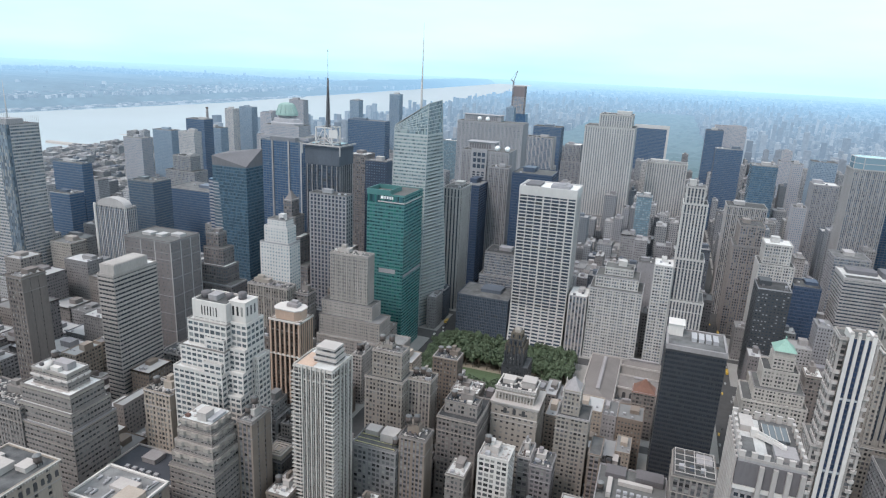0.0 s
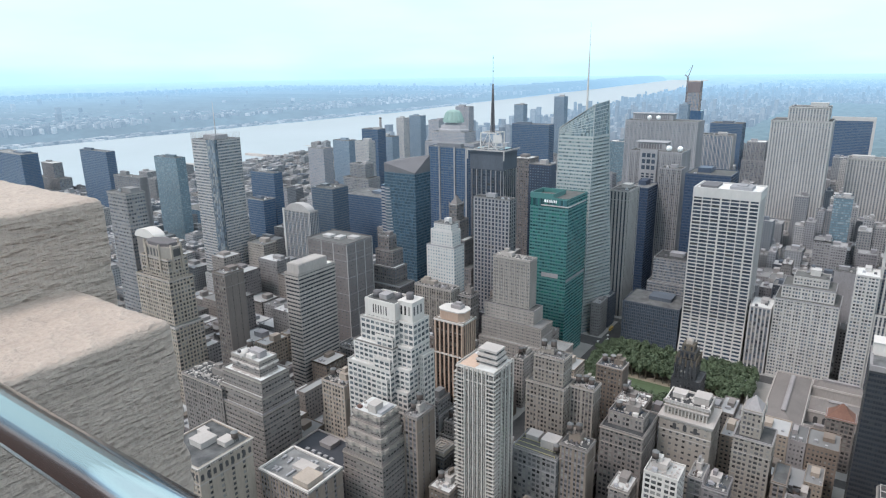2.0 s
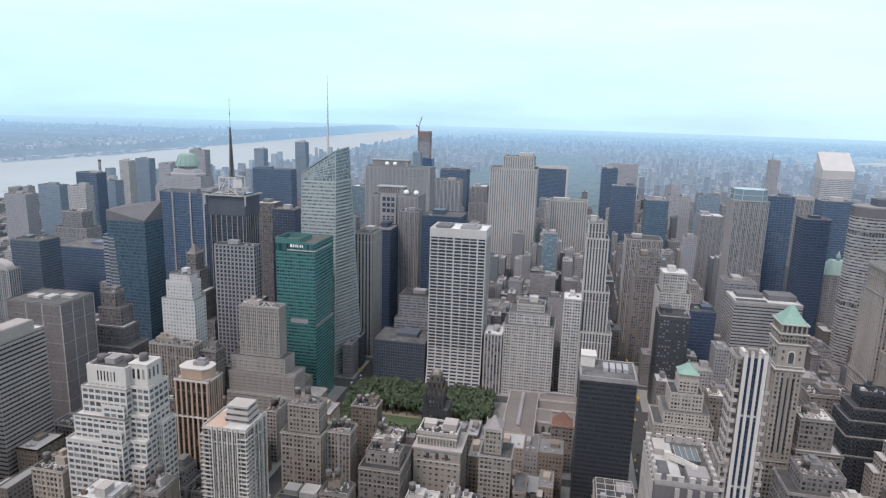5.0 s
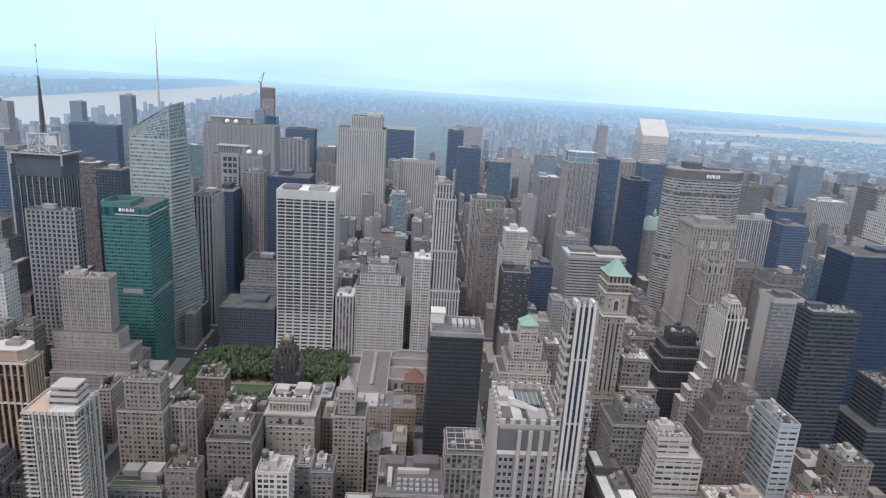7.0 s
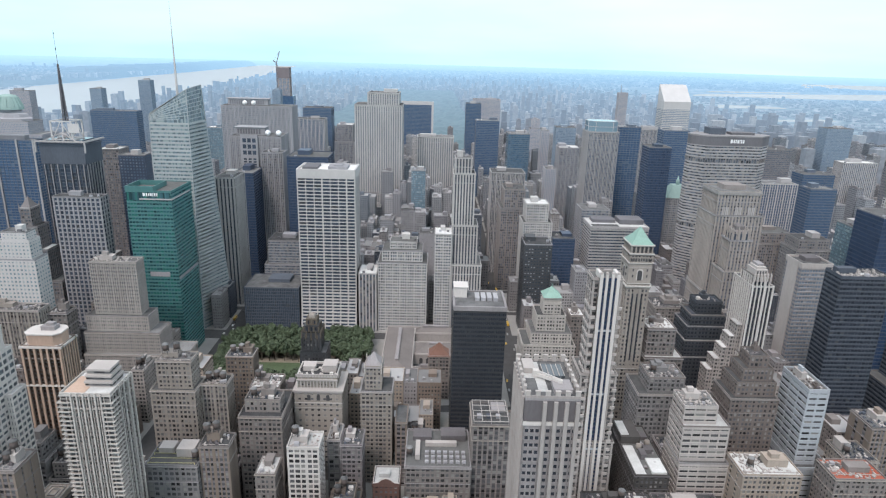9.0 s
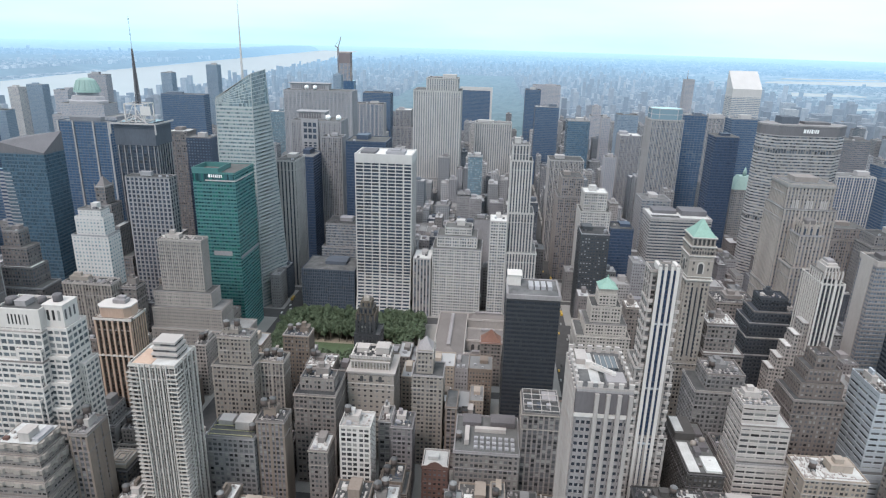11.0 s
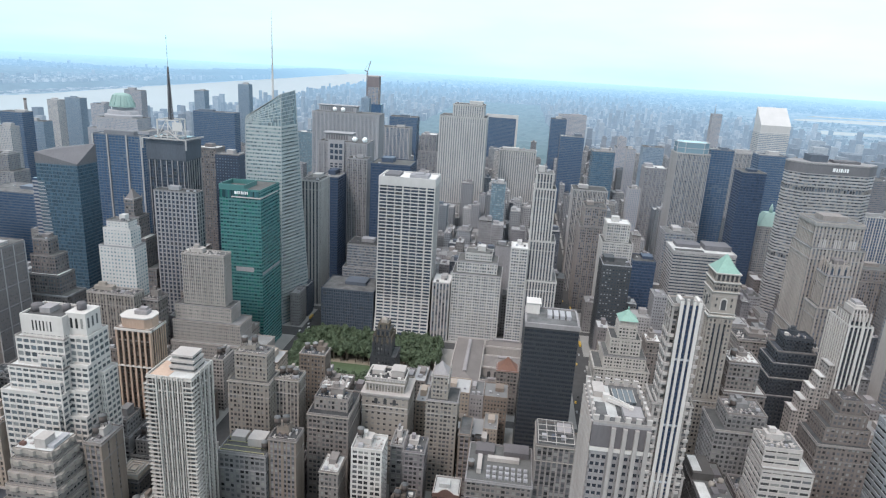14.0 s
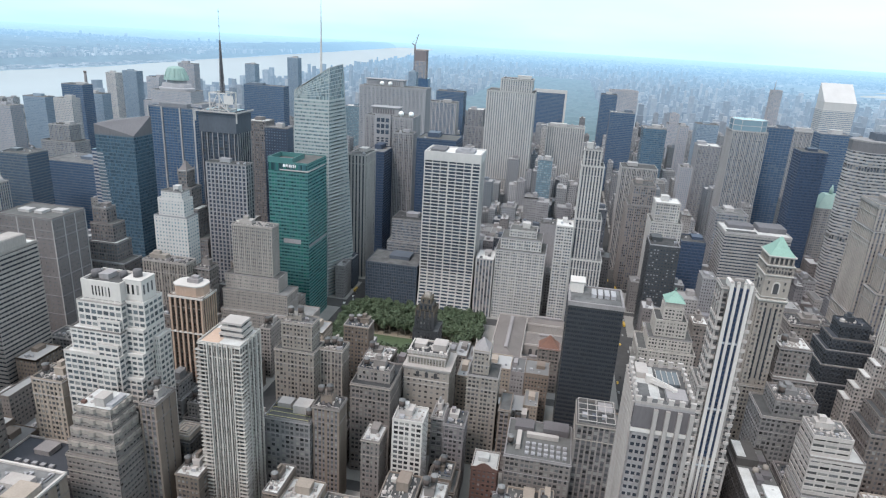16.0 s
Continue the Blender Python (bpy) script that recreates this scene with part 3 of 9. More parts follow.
def roof_top(root, base, w, d, z, style, rng, tank=0, mat="", upper=None, clutter=True):
    """Roof slab, parapet, bulkheads, plant and tanks on a tier."""
    wall = STYLES[style][0]
    ox, oy = base
    mat = mat or (rng.choice(("roof", "roof", "roof_dark")) if STYLES[style][1] in ("g_navy", "g_black", "g_teal", "g_far") else rng.choice(("roof", "roof_dark", "roof_dark", "roof_dark", "roof_white")))
    part("roof", boxes_mesh("roof", [(0.5, 0.5, z - 0.15, w - 0.5, d - 0.5, z + 0.05)]), mat, root, at=(ox, oy, 0))
    t, h = 0.45, rng.choice((0.9, 1.1, 1.3))
    part("parapet", ring_profile("parapet", w, d, [(-0.02, z + 0.002), (-0.02, z + h - 0.15), (0.06, z + h - 0.15), (0.06, z + h), (-t, z + h), (-t, z + 0.002)]), wall if rng.random() < 0.6 else rng.choice(("lime", "grey", "tan", "tan_dark")), root, at=(ox, oy, 0))
    if not clutter or w < 9 or d < 9 or upper:
        return
    busy = math.hypot(root.location.x, root.location.y) < 650
    bw, bd, bh = w * rng.uniform(0.25, 0.45), d * rng.uniform(0.3, 0.5), rng.uniform(3.0, 6.5)
    bx, by = rng.uniform(1.5, w - bw - 1.5), rng.uniform(d * 0.35, max(d * 0.36, d - bd - 1.5))
    if busy and rng.random() < 0.6:
        part("lift_house", stacked("lift_house", bx + bw * 0.2, by + bd * 0.2, bx + bw * 0.6, by + bd * 0.7, [(0, z + bh + 0.31), (0, z + bh + 3.3), (0.15, z + bh + 3.3), (0.15, z + bh + 3.6)]), wall, root, at=(ox, oy, 0))
    part("roof_house", stacked("roof_house", bx, by, bx + bw, by + bd, [(0, z + 0.05), (0, z + bh), (0.25, z + bh), (0.25, z + bh + 0.35), (-0.3, z + bh + 0.35), (-0.3, z + bh + 0.2)]), wall if rng.random() < 0.7 else "white_soft", root, at=(ox, oy, 0))

    def clear(x, y, s):
        return not (bx - s < x < bx + bw and by - s < y < by + bd)

    for k in range(rng.randint(2, 3)):
        s = rng.uniform(1.4, 3.4)
        x, y = rng.uniform(1, w - s - 1), rng.uniform(1, d - s - 1)
        if clear(x, y, s):
            part("roof_plant", boxes_mesh("roof_plant", [(x, y, z + 0.35, x + s, y + s * 0.8, z + 0.35 + s * 0.7), (x + 0.1, y + 0.1, z + 0.05, x + 0.3, y + s * 0.7, z + 0.35),
                                                         (x + s - 0.3, y + 0.1, z + 0.05, x + s - 0.1, y + s * 0.7, z + 0.35), (x + s * 0.25, y + s * 0.2, z + 0.35 + s * 0.7, x + s * 0.75, y + s * 0.6, z + 0.5 + s * 0.7)]),
                 rng.choice(("duct", "duct", "grey_dark", "white")), root, at=(ox, oy, 0))
    if busy:
        bits = []
        for k in range(int(w * d / 11)):
            s, q = rng.uniform(0.5, 1.6), rng.uniform(0.5, 2.8)
            x, y = rng.uniform(0.8, w - 3), rng.uniform(0.8, d - 3)
            if clear(x, y, 1.5):
                bits.append((x, y, z + 0.05, x + s, y + q, z + rng.uniform(0.4, 1.8)))
        y = rng.uniform(1.5, d * 0.3)
        bits += [(1.2, y, z + 0.4, w - 1.2, y + 0.35, z + 0.75), (w * 0.3, y, z + 0.4, w * 0.3 + 0.3, by, z + 0.7), (1.2, y, z + 0.05, 1.5, y + 0.35, z + 0.4), (w - 1.5, y, z + 0.05, w - 1.2, y + 0.35, z + 0.4)]
        if len(bits) > 9:
            part("pale_vents", boxes_mesh("pale_vents", bits[::3]), "white_soft", root, at=(ox, oy, 0), kind="stuff")
            bits = [q for k, q in enumerate(bits) if k % 3]
        part("vent_clutter", boxes_mesh("vent_clutter", bits), "white_soft" if mat == "roof_white" else rng.choice(("grey", "white_soft", "grey_dark", "slate", "tank_wood")), root, at=(ox, oy, 0), kind="stuff")
        if rng.random() < 0.55:
            pw, pd = w * rng.uniform(0.2, 0.5), d * rng.uniform(0.2, 0.35)
            x, y = rng.uniform(0.8, w - pw - 0.8), rng.uniform(0.8, d - pd - 0.8)
            part("roof_patch", boxes_mesh("roof_patch", [(x, y, z + 0.054, x + pw, y + pd, z + 0.1)]), rng.choice(("roof_white", "roof_dark", "roof_dark")), root, at=(ox, oy, 0))
    for k in range(tank):
        f = 0.22 + 0.28 * k
        water_tank(root, ox + min(w - 3, max(3, w * f)), oy + d * (0.55 if k % 2 else 0.4), z + (bh + 0.35 if bx < w * f < bx + bw and by < d * 0.5 < by + bd else 0.05))


FOOT = []  # footprints that are taken
rng_b = random.Random(11)


def tower(name, label, style, boxes, special="", tank=0):
    """A building of one or more tiers, the highest first: x0, x1, y0, y1, top."""
    global HAZE_COPY
    x0, x1, y0, y1, _ = boxes[-1]
    HAZE_COPY = haze_suffix(math.hypot(x0, y0))
    FOOT.append((x0, x1, y0, y1))
    cx, cy = (x0 + x1) / 2, (y0 + y1) / 2
    root = thing(name, label, "building", (cx, cy, 0))
    near = y0 < 400 and style not in ("brown", "tan", "brown_light", "band_tan", "black_roof", "tan_dark", "buff", "mauve", "cream", "slate_loft", "sand", "umber", "ash", "club", "white_loft")
    for i, (a, b, c, d, top) in enumerate(boxes):
        z0 = boxes[i + 1][4] if i + 1 < len(boxes) else 0.0
        if special in SHAPED and i == 0:
            SHAPED[special](root, (a - cx, c - cy), b - a, d - c, z0, top, style)
            continue
        tier(root, (a - cx, c - cy), b - a, d - c, z0, top, style, near, style in ("brown", "brown_light", "umber", "sand", "red_brick") and len(boxes) == 1)
        roof_top(root, (a - cx, c - cy), b - a, d - c, top, style, rng_b, tank if i == 0 else 0, ROOFS.get(special, ""), upper=i > 0, clutter=special not in ADDED)
    if special in ADDED:
        a, b, c, d, top = boxes[0]
        ADDED[special](root, (a - cx, c - cy), b - a, d - c, top, style)
    HAZE_COPY = ""
    return root


# ---- crowns, masts and other features of single buildings ----
ROOFS = {"pergola": "roof_dark", "terraces": "roof_white", "red_roof": "roof_red", "black_roof": "roof", "deck": "roof_white", "kerbed": "roof_slate", "dentils": "roof", "ducts": "roof", "cake": "roof_white", "wavy_terraces": "roof_white", "white_top": "roof_white", "grace": "roof_white", "crenel": "roof", "fans": "roof_dark", "white_crown": "roof_white",
         "apt_top": "roof_white", "hotel_top": "roof", "dark_roof": "roof_dark", "strip_roof": "roof_dark", "joints": "roof_dark", "slate_roof": "roof_slate", "fold": "roof_dark"}


def bars_sign(root, x, y, z, widths, h, facing="y"):
    """A row of plain white bars where a lit sign stands."""
    at = 0.0
    for w in widths:
        row = (at, -0.25, 0, at + w, 0, h) if facing == "y" else (0, at, 0, 0.25, at + w, h)
        part("sign_bar", boxes_mesh("sign_bar", [row]), "radome", root, "white sign bar", (x, y, z))
        at += w + 0.9


def pyramid(root, base, w, d, z, h, mat, over=0.4, label=""):
    ox, oy = base
    out = [(ox - over, oy - over), (ox + w + over, oy - over), (ox + w + over, oy + d + over), (ox - over, oy + d + over)]
    mid = [(ox + w * (0.5 + 0.28 * sx), oy + d * (0.5 + 0.28 * sy)) for sx, sy in ((-1, -1), (1, -1), (1, 1), (-1, 1))]
    tip = [(ox + w * (0.5 + 0.03 * sx), oy + d * (0.5 + 0.03 * sy)) for sx, sy in ((-1, -1), (1, -1), (1, 1), (-1, 1))]
    verts = [(*p, z) for p in out] + [(*p, z + h * 0.42) for p in mid] + [(*p, z + h) for p in tip]
    faces = [(4 * j + i, 4 * j + (i + 1) % 4, 4 * j + 4 + (i + 1) % 4, 4 * j + 4 + i) for j in range(2) for i in range(4)] + [(3, 2, 1, 0), (8, 9, 10, 11)]
    return part("roof_pyramid", poly_mesh("roof_pyramid", verts, faces), mat, root, label)


def copper(root, base, w, d, z, style):
    h = w * 0.5
    part("arcade", boxes_mesh("arcade", [(base[0] + w * (0.1 + 0.8 * k / 5) - 0.5, base[1] + 0.6, z, base[0] + w * (0.1 + 0.8 * k / 5) + 0.5, base[1] + 1.4, z + 5) for k in range(6)]
                              + [(base[0] + 0.8, base[1] + 1.6, z, base[0] + w - 0.8, base[1] + d - 0.8, z + 5), (base[0], base[1], z + 5, base[0] + w, base[1] + d, z + 5.8)]), STYLES[style][0], root)
    part("balcony_course", ring_profile("balcony_course", w, d, [(0.9, z - 18), (1.3, z - 16.4), (-0.5, z - 16.4), (-0.5, z - 18)]), "cream", root, at=(*base, 0))
    pyramid(root, base, w, d, z + 5.8, h, "copper", 0.3, "green copper pyramid roof")
    part("lantern", tube("lantern", [(0.7, 0), (0.7, 1.6), (0.1, 3.2)], 8), "copper", root, at=(base[0] + w / 2, base[1] + d / 2, z + 5.7 + h))


def copper_tower(root, base, w, d, z, style):
    """An arcaded top storey over a tall arched window, a heavy cornice and dark window columns."""
    ox, oy = base
    part("arcade_body", boxes_mesh("arcade_body", [(ox + 1.2, oy + 1.2, z + 0.05, ox + w - 1.2, oy + d - 1.2, z + 6.2)]), "bronze", root)
    post = boxes_mesh("arcade_post", [(-0.55, -0.55, 0, 0.55, 0.55, 6.2)])
    for k in range(6):
        part("arcade_post", post, "buff", root, at=(ox + 1 + (w - 2) * k / 5, oy + 1.0, z + 0.05))
        part("arcade_post", post, "buff", root, at=(ox + 1.0, oy + 1 + (d - 2) * (k + 0.5) / 5.5, z + 0.05))
    for z0, z1, out in ((z + 6.2, z + 7.4, 0.5), (z - 0.6, z + 0.6, 0.9), (z - 8.2, z - 7.0, 1.0), (z - 28, z - 26.2, 1.3), (z - 24.8, z - 24, 0.6), (z - 100, z - 98.6, 1.0)):
        part("stone_course", ring_profile("stone_course", w, d, [(out * 0.5, z0), (out, (z0 + z1) / 2), (out, z1), (-0.8, z1), (-0.8, z0)]), "cream", root, "pale moulded stone course", (ox, oy, 0))
    part("panel_wall", ring_profile("panel_wall", w, d, [(0.12, z - 24), (0.12, z - 8.2), (-0.9, z - 8.2), (-0.9, z - 24)]), "buff", root, at=(ox, oy, 0))
    for k in range(9):
        f = 0.06 + 0.88 * k / 8
        part("parapet_window", boxes_mesh("parapet_window", [(ox + w * f - 0.5, oy - 0.2, z - 5.6, ox + w * f + 0.5, oy + 0.4, z - 3.4)]), "bronze", root)
    pane, rim = arch(3.6, 6.5, 0.4), arch(5.2, 7.0, 0.5)
    for turn, px, py in ((0.0, ox + w / 2, oy - 0.25), (-math.pi / 2, ox - 0.25, oy + d / 2)):
        for me, mat, push in ((rim, "cream", 0.0), (pane, "bronze", 0.16)):
            q = part("arched_window" if me is pane else "arch_surround", me, mat, root, at=(px - (push if turn else 0), py - (0 if turn else push), z - 21.6))
            q.rotation_euler = (0, 0, turn)
        for sgn in (-1, 1):
            for up in (0, 5):
                e = sgn * 5.6
                x0, y0 = (px + e, py + 0.05) if not turn else (px + 0.05, py + e)
                part("small_window", boxes_mesh("small_window", [(x0 - 0.5, y0 - 0.5, z - 19 + up, x0 + 0.5, y0 + 0.5, z - 17 + up)]), "bronze", root)
    for k in range(3):
        x = ox + w * (0.3 + 0.2 * k)
        part("window_column", core_mesh("window_column", x - 0.55, oy - 0.12, z - 92, x + 0.55, oy + 0.4, z - 33, 0.9, 3.7), "g_black", root, "tall dark window column")
        y = oy + d * (0.3 + 0.2 * k)
        part("window_column", core_mesh("window_column", ox - 0.12, y - 0.55, z - 92, ox + 0.4, y + 0.55, z - 33, 0.9, 3.7), "g_black", root, "tall dark window column")
    for f in (0.2, 0.4, 0.6, 0.8):
        part("shaft_pier", boxes_mesh("shaft_pier", [(ox + w * f - 0.6, oy - 0.6, z - 96, ox + w * f + 0.6, oy + 0.2, z - 29)]), "buff", root)
        part("shaft_pier", boxes_mesh("shaft_pier", [(ox - 0.6, oy + d * f - 0.6, z - 96, ox + 0.2, oy + d * f + 0.6, z - 29)]), "buff", root)
    pyramid(root, (ox + 0.6, oy + 0.6), w - 1.2, d - 1.2, z + 7.4, w * 0.66, "copper", 0.3, "green copper pyramid roof")


def copper_far(root, base, w, d, z, style):
    part("drum", tube("drum", [(w * 0.47, 0), (w * 0.47, 5), (w * 0.40, 7), (w * 0.38, 14), (w * 0.27, 16), (w * 0.25, 22)], 8, False), "far_stone", root, at=(base[0] + w / 2, base[1] + d / 2, z)).scale = (1, d / w, 1)
    part("copper_roof", tube("copper_roof", [(w * 0.30, 0), (w * 0.29, 5), (w * 0.235, 18), (w * 0.20, 24), (w * 0.16, 27), (w * 0.05, 29)], 12, False), "copper", root, "green copper domed roof", (base[0] + w / 2, base[1] + d / 2, z + 22)).scale = (1, 0.7, 1)
    for k in range(12):
        a = 2 * math.pi * (k + 0.5) / 12
        part("roof_rib", struts_mesh("roof_rib", [((w * 0.29 * math.cos(a), w * 0.205 * math.sin(a), 5), (w * 0.20 * math.cos(a), w * 0.14 * math.sin(a), 24), 0.7)]), "copper", root, at=(base[0] + w / 2, base[1] + d / 2, z + 22))
    for k in range(12):
        a = 2 * math.pi * k / 12
        part("finial", tube("finial", [(1.0, 0), (1.0, 5), (0.1, 8)], 6), "far_stone", root, at=(base[0] + w / 2 + w * 0.36 * math.cos(a), base[1] + d / 2 + d * 0.36 * math.sin(a), z + 5))


def mansard(root, base, w, d, z, style):
    ox, oy = base
    out = [(ox, oy), (ox + w, oy), (ox + w, oy + d), (ox, oy + d)]
    top = [(ox + w * 0.28, oy + d * 0.28), (ox + w * 0.72, oy + d * 0.28), (ox + w * 0.72, oy + d * 0.72), (ox + w * 0.28, oy + d * 0.72)]
    part("mansard_roof", prism("mansard_roof", out, z + 0.1, z + 20, top), "copper", root, "green copper mansard roof")
    part("cupola", tube("cupola", [(3, 0), (3, 6), (2.2, 8), (0.2, 14)], 10), "copper", root, at=(ox + w / 2, oy + d / 2, z + 20))


def lattice_top(root, base, w, d, z, style):
    ox, oy = base
    rods = []
    for k in range(19):
        x, y = ox + w * k / 18, oy + d * k / 18
        rods += [(x - 0.12, oy, z, x + 0.12, oy + 0.25, z + 10), (ox + w - 0.25, y - 0.12, z, ox + w, y + 0.12, z + 10), (ox, y - 0.12, z, ox + 0.25, y + 0.12, z + 10)]
    part("roof_screen", boxes_mesh("roof_screen", rods), "white_soft", root, "thin white screen rods", kind="stuff")
    # Proud darker strip; its tone stands in for the shade of a recess.
    part("corner_glazing", core_mesh("corner_glazing", ox + w - 17, oy - 0.25, 0, ox + w + 0.25, oy + 5, z + 1, 1.6, 4.2), "g_grey", root, "dark recessed glass corner")
    part("mast", tube("mast", [(0.9, z), (0.6, z + 25), (0.15, z + 52)], 8), "white", root, "thin white mast", (ox + w * 0.52, oy + d * 0.5, 0))
    part("plant_room", boxes_mesh("plant_room", [(ox + w * 0.25, oy + d * 0.25, z, ox + w * 0.75, oy + d * 0.75, z + 6)]), "grey", root)


def round_top(root, base, w, d, z, style):
    ox, oy = base
    arc = [(math.cos(math.pi * k / 12), math.sin(math.pi * k / 12)) for k in range(13)]
    verts = [(ox + w * (0.5 - 0.42 * c), y, z + 11 * s) for y in (oy + 2, oy + d - 2) for c, s in arc]
    faces = [(k, k + 1, 14 + k, 13 + k) for k in range(12)] + [tuple(range(12, -1, -1)), tuple(range(13, 26)), (0, 13, 25, 12)]
    part("barrel_crown", poly_mesh("barrel_crown", verts, faces), "white_soft", root, "rounded white crown")
    part("side_fin", boxes_mesh("side_fin", [(ox - 0.4, oy - 0.5, 0, ox + 3.2, oy + 1, z + 2)]), "white", root)


def white_crown(root, base, w, d, z, style):
    ox, oy = base
    part("crown_band", boxes_mesh("crown_band", [(ox + 1.5, oy + 2, z + 0.06, ox + w - 0.5, oy + d - 10, z + 9), (ox + 2.5, oy + 3, z + 9, ox + w - 1.5, oy + d - 11, z + 9.5)]), "lime", root, "plain cream crown")


def fold(root, base, w, d, z, style):
    ox, oy = base
    out = [(ox, oy), (ox + w, oy), (ox + w, oy + d), (ox, oy + d)]
    part("folded_roof", prism("folded_roof", out, z - 0.05, [z + 11.4, z + 1.3, z + 20, z + 13]), "grey_dark", root, "slanting grey green roof planes")
    part("side_stripes", boxes_mesh("side_stripes", [(ox - 9, oy + 3, k * 3.9, ox - 0.1, oy + d - 2, k * 3.9 + 2.0) for k in range(46)]), "grey", root, "pale banded flank", kind="stuff")
    part("front_stripes", boxes_mesh("front_stripes", [(ox + 0.1, oy - 0.25, k * 3.9 + 0.4, ox + w * (0.16 + 0.26 * (1 - k / 46)), oy + 0.2, k * 3.9 + 1.7) for k in range(46)]), "grey", root, "pale bands on the lower front", kind="stuff")
    part("side_glazing", core_mesh("side_glazing", ox - 8.7, oy + 3.3, 0, ox - 0.2, oy + d - 2.3, 180, 1.6, 3.9), "g_navy", root)


def mast(root, base, w, d, z, style):
    cx, cy = base[0] + w * 0.5, base[1] + d * 0.42
    a, h = 11, 20
    bars = [((sx * a, sy * a, 0), (sx * a, sy * a, h), 0.7) for sx in (-1, 1) for sy in (-1, 1)]
    for zz in (0.5, h):
        bars += [((-a, s * a, zz), (a, s * a, zz), 0.6) for s in (-1, 1)] + [((s * a, -a, zz), (s * a, a, zz), 0.6) for s in (-1, 1)]
    bars += [((-a, -a, 0), (0, -a, h), 0.35), ((a, -a, 0), (0, -a, h), 0.35), ((a, -a, 0), (a, 0, h), 0.35), ((a, a, 0), (a, 0, h), 0.35)]
    part("crown_frame", struts_mesh("crown_frame", bars), "white", root, "white open steel frame", (cx, cy, z + 4))
    ring = [(a * 0.72 * math.cos(k * math.pi / 8), a * 0.72 * math.sin(k * math.pi / 8), 6) for k in range(16)]
    part("antenna_ring", struts_mesh("antenna_ring", [(ring[k], ring[(k + 1) % 16], 0.5) for k in range(16)] + [((0, 0, 0), ring[k], 0.3) for k in range(0, 16, 2)]), "white_soft", root, at=(cx, cy, z + 4))
    part("sign_panel", boxes_mesh("sign_panel", [(8, -12.5, 8, 20, -11.8, 18)]), "white", root, "blank pale sign panel", (cx, cy, z + 4))
    part("upper_block", core_mesh("upper_block", base[0] + 4, base[1] + 4, z, base[0] + w - 4, base[1] + d - 4, z + 4, 2, 4), "g_grey", root)
    bx, by = base
    part("crown_drum", ring_profile("crown_drum", w, d, [(0.6, z - 22), (0.6, z - 2), (1.2, z - 2), (1.2, z), (-0.4, z), (-0.4, z - 22)]), "slate", root, "dark blind crown band", (bx, by, 0))
    for k in range(7):
        part("pale_rib", boxes_mesh("pale_rib", [(bx + w * (0.04 + k * 0.15), by - 1.1, 0, bx + w * (0.04 + k * 0.15) + 0.9, by - 0.05, z - 22.1)]), "grey", root)
        part("pale_rib", boxes_mesh("pale_rib", [(bx + w + 0.05, by + d * (0.04 + k * 0.15), 0, bx + w + 1.1, by + d * (0.04 + k * 0.15) + 0.9, z - 22.1)]), "grey", root)
    part("edge_frame", struts_mesh("edge_frame", [((bx - 3, by - 3, z + 3), (bx + w + 3, by - 3, z + 3), 0.8), ((bx + w + 3, by - 3, z + 3), (bx + w + 3, by + d + 3, z + 3), 0.8), ((bx - 3, by - 3, z + 3), (bx - 3, by - 3, z - 9), 0.7), ((bx + w + 3, by - 3, z + 3), (bx + w + 3, by - 3, z - 9), 0.7)]
                                        + [((bx + w * f, by - 3, z + 3), (bx + w * 0.5, by + d * 0.42 - a, z + 12), 0.5) for f in (0.1, 0.4, 0.6, 0.9)]), "white_soft", root, "white steel frame round the crown edge")
    legs = []
    for k in range(14):
        r0, r1, z0, z1 = 3.2 - 0.18 * k, 3.2 - 0.18 * (k + 1), k * 4.4, (k + 1) * 4.4
        for j in range(4):
            p = [(math.cos(j * math.pi / 2), math.sin(j * math.pi / 2)), (math.cos((j + 1) * math.pi / 2), math.sin((j + 1) * math.pi / 2))]
            legs += [((r0 * p[0][0], r0 * p[0][1], z0), (r1 * p[0][0], r1 * p[0][1], z1), 0.3), ((r0 * p[0][0], r0 * p[0][1], z0), (r1 * p[1][0], r1 * p[1][1], z1), 0.18)]
    m = part("mast", struts_mesh("mast", legs), "grey_dark", root, "dark steel lattice mast", (cx, cy, z + 22))
    part("mast_core", tube("mast_core", [(0.9, 0), (0.8, 61), (0.25, 62), (0.15, 96)], 8), "grey_dark", m)
    part("beacon", tube("beacon", [(0.5, 76), (0.5, 78)], 8), "red", m)
    part("beacon", tube("beacon", [(0.5, 92), (0.5, 94)], 8), "red", m)


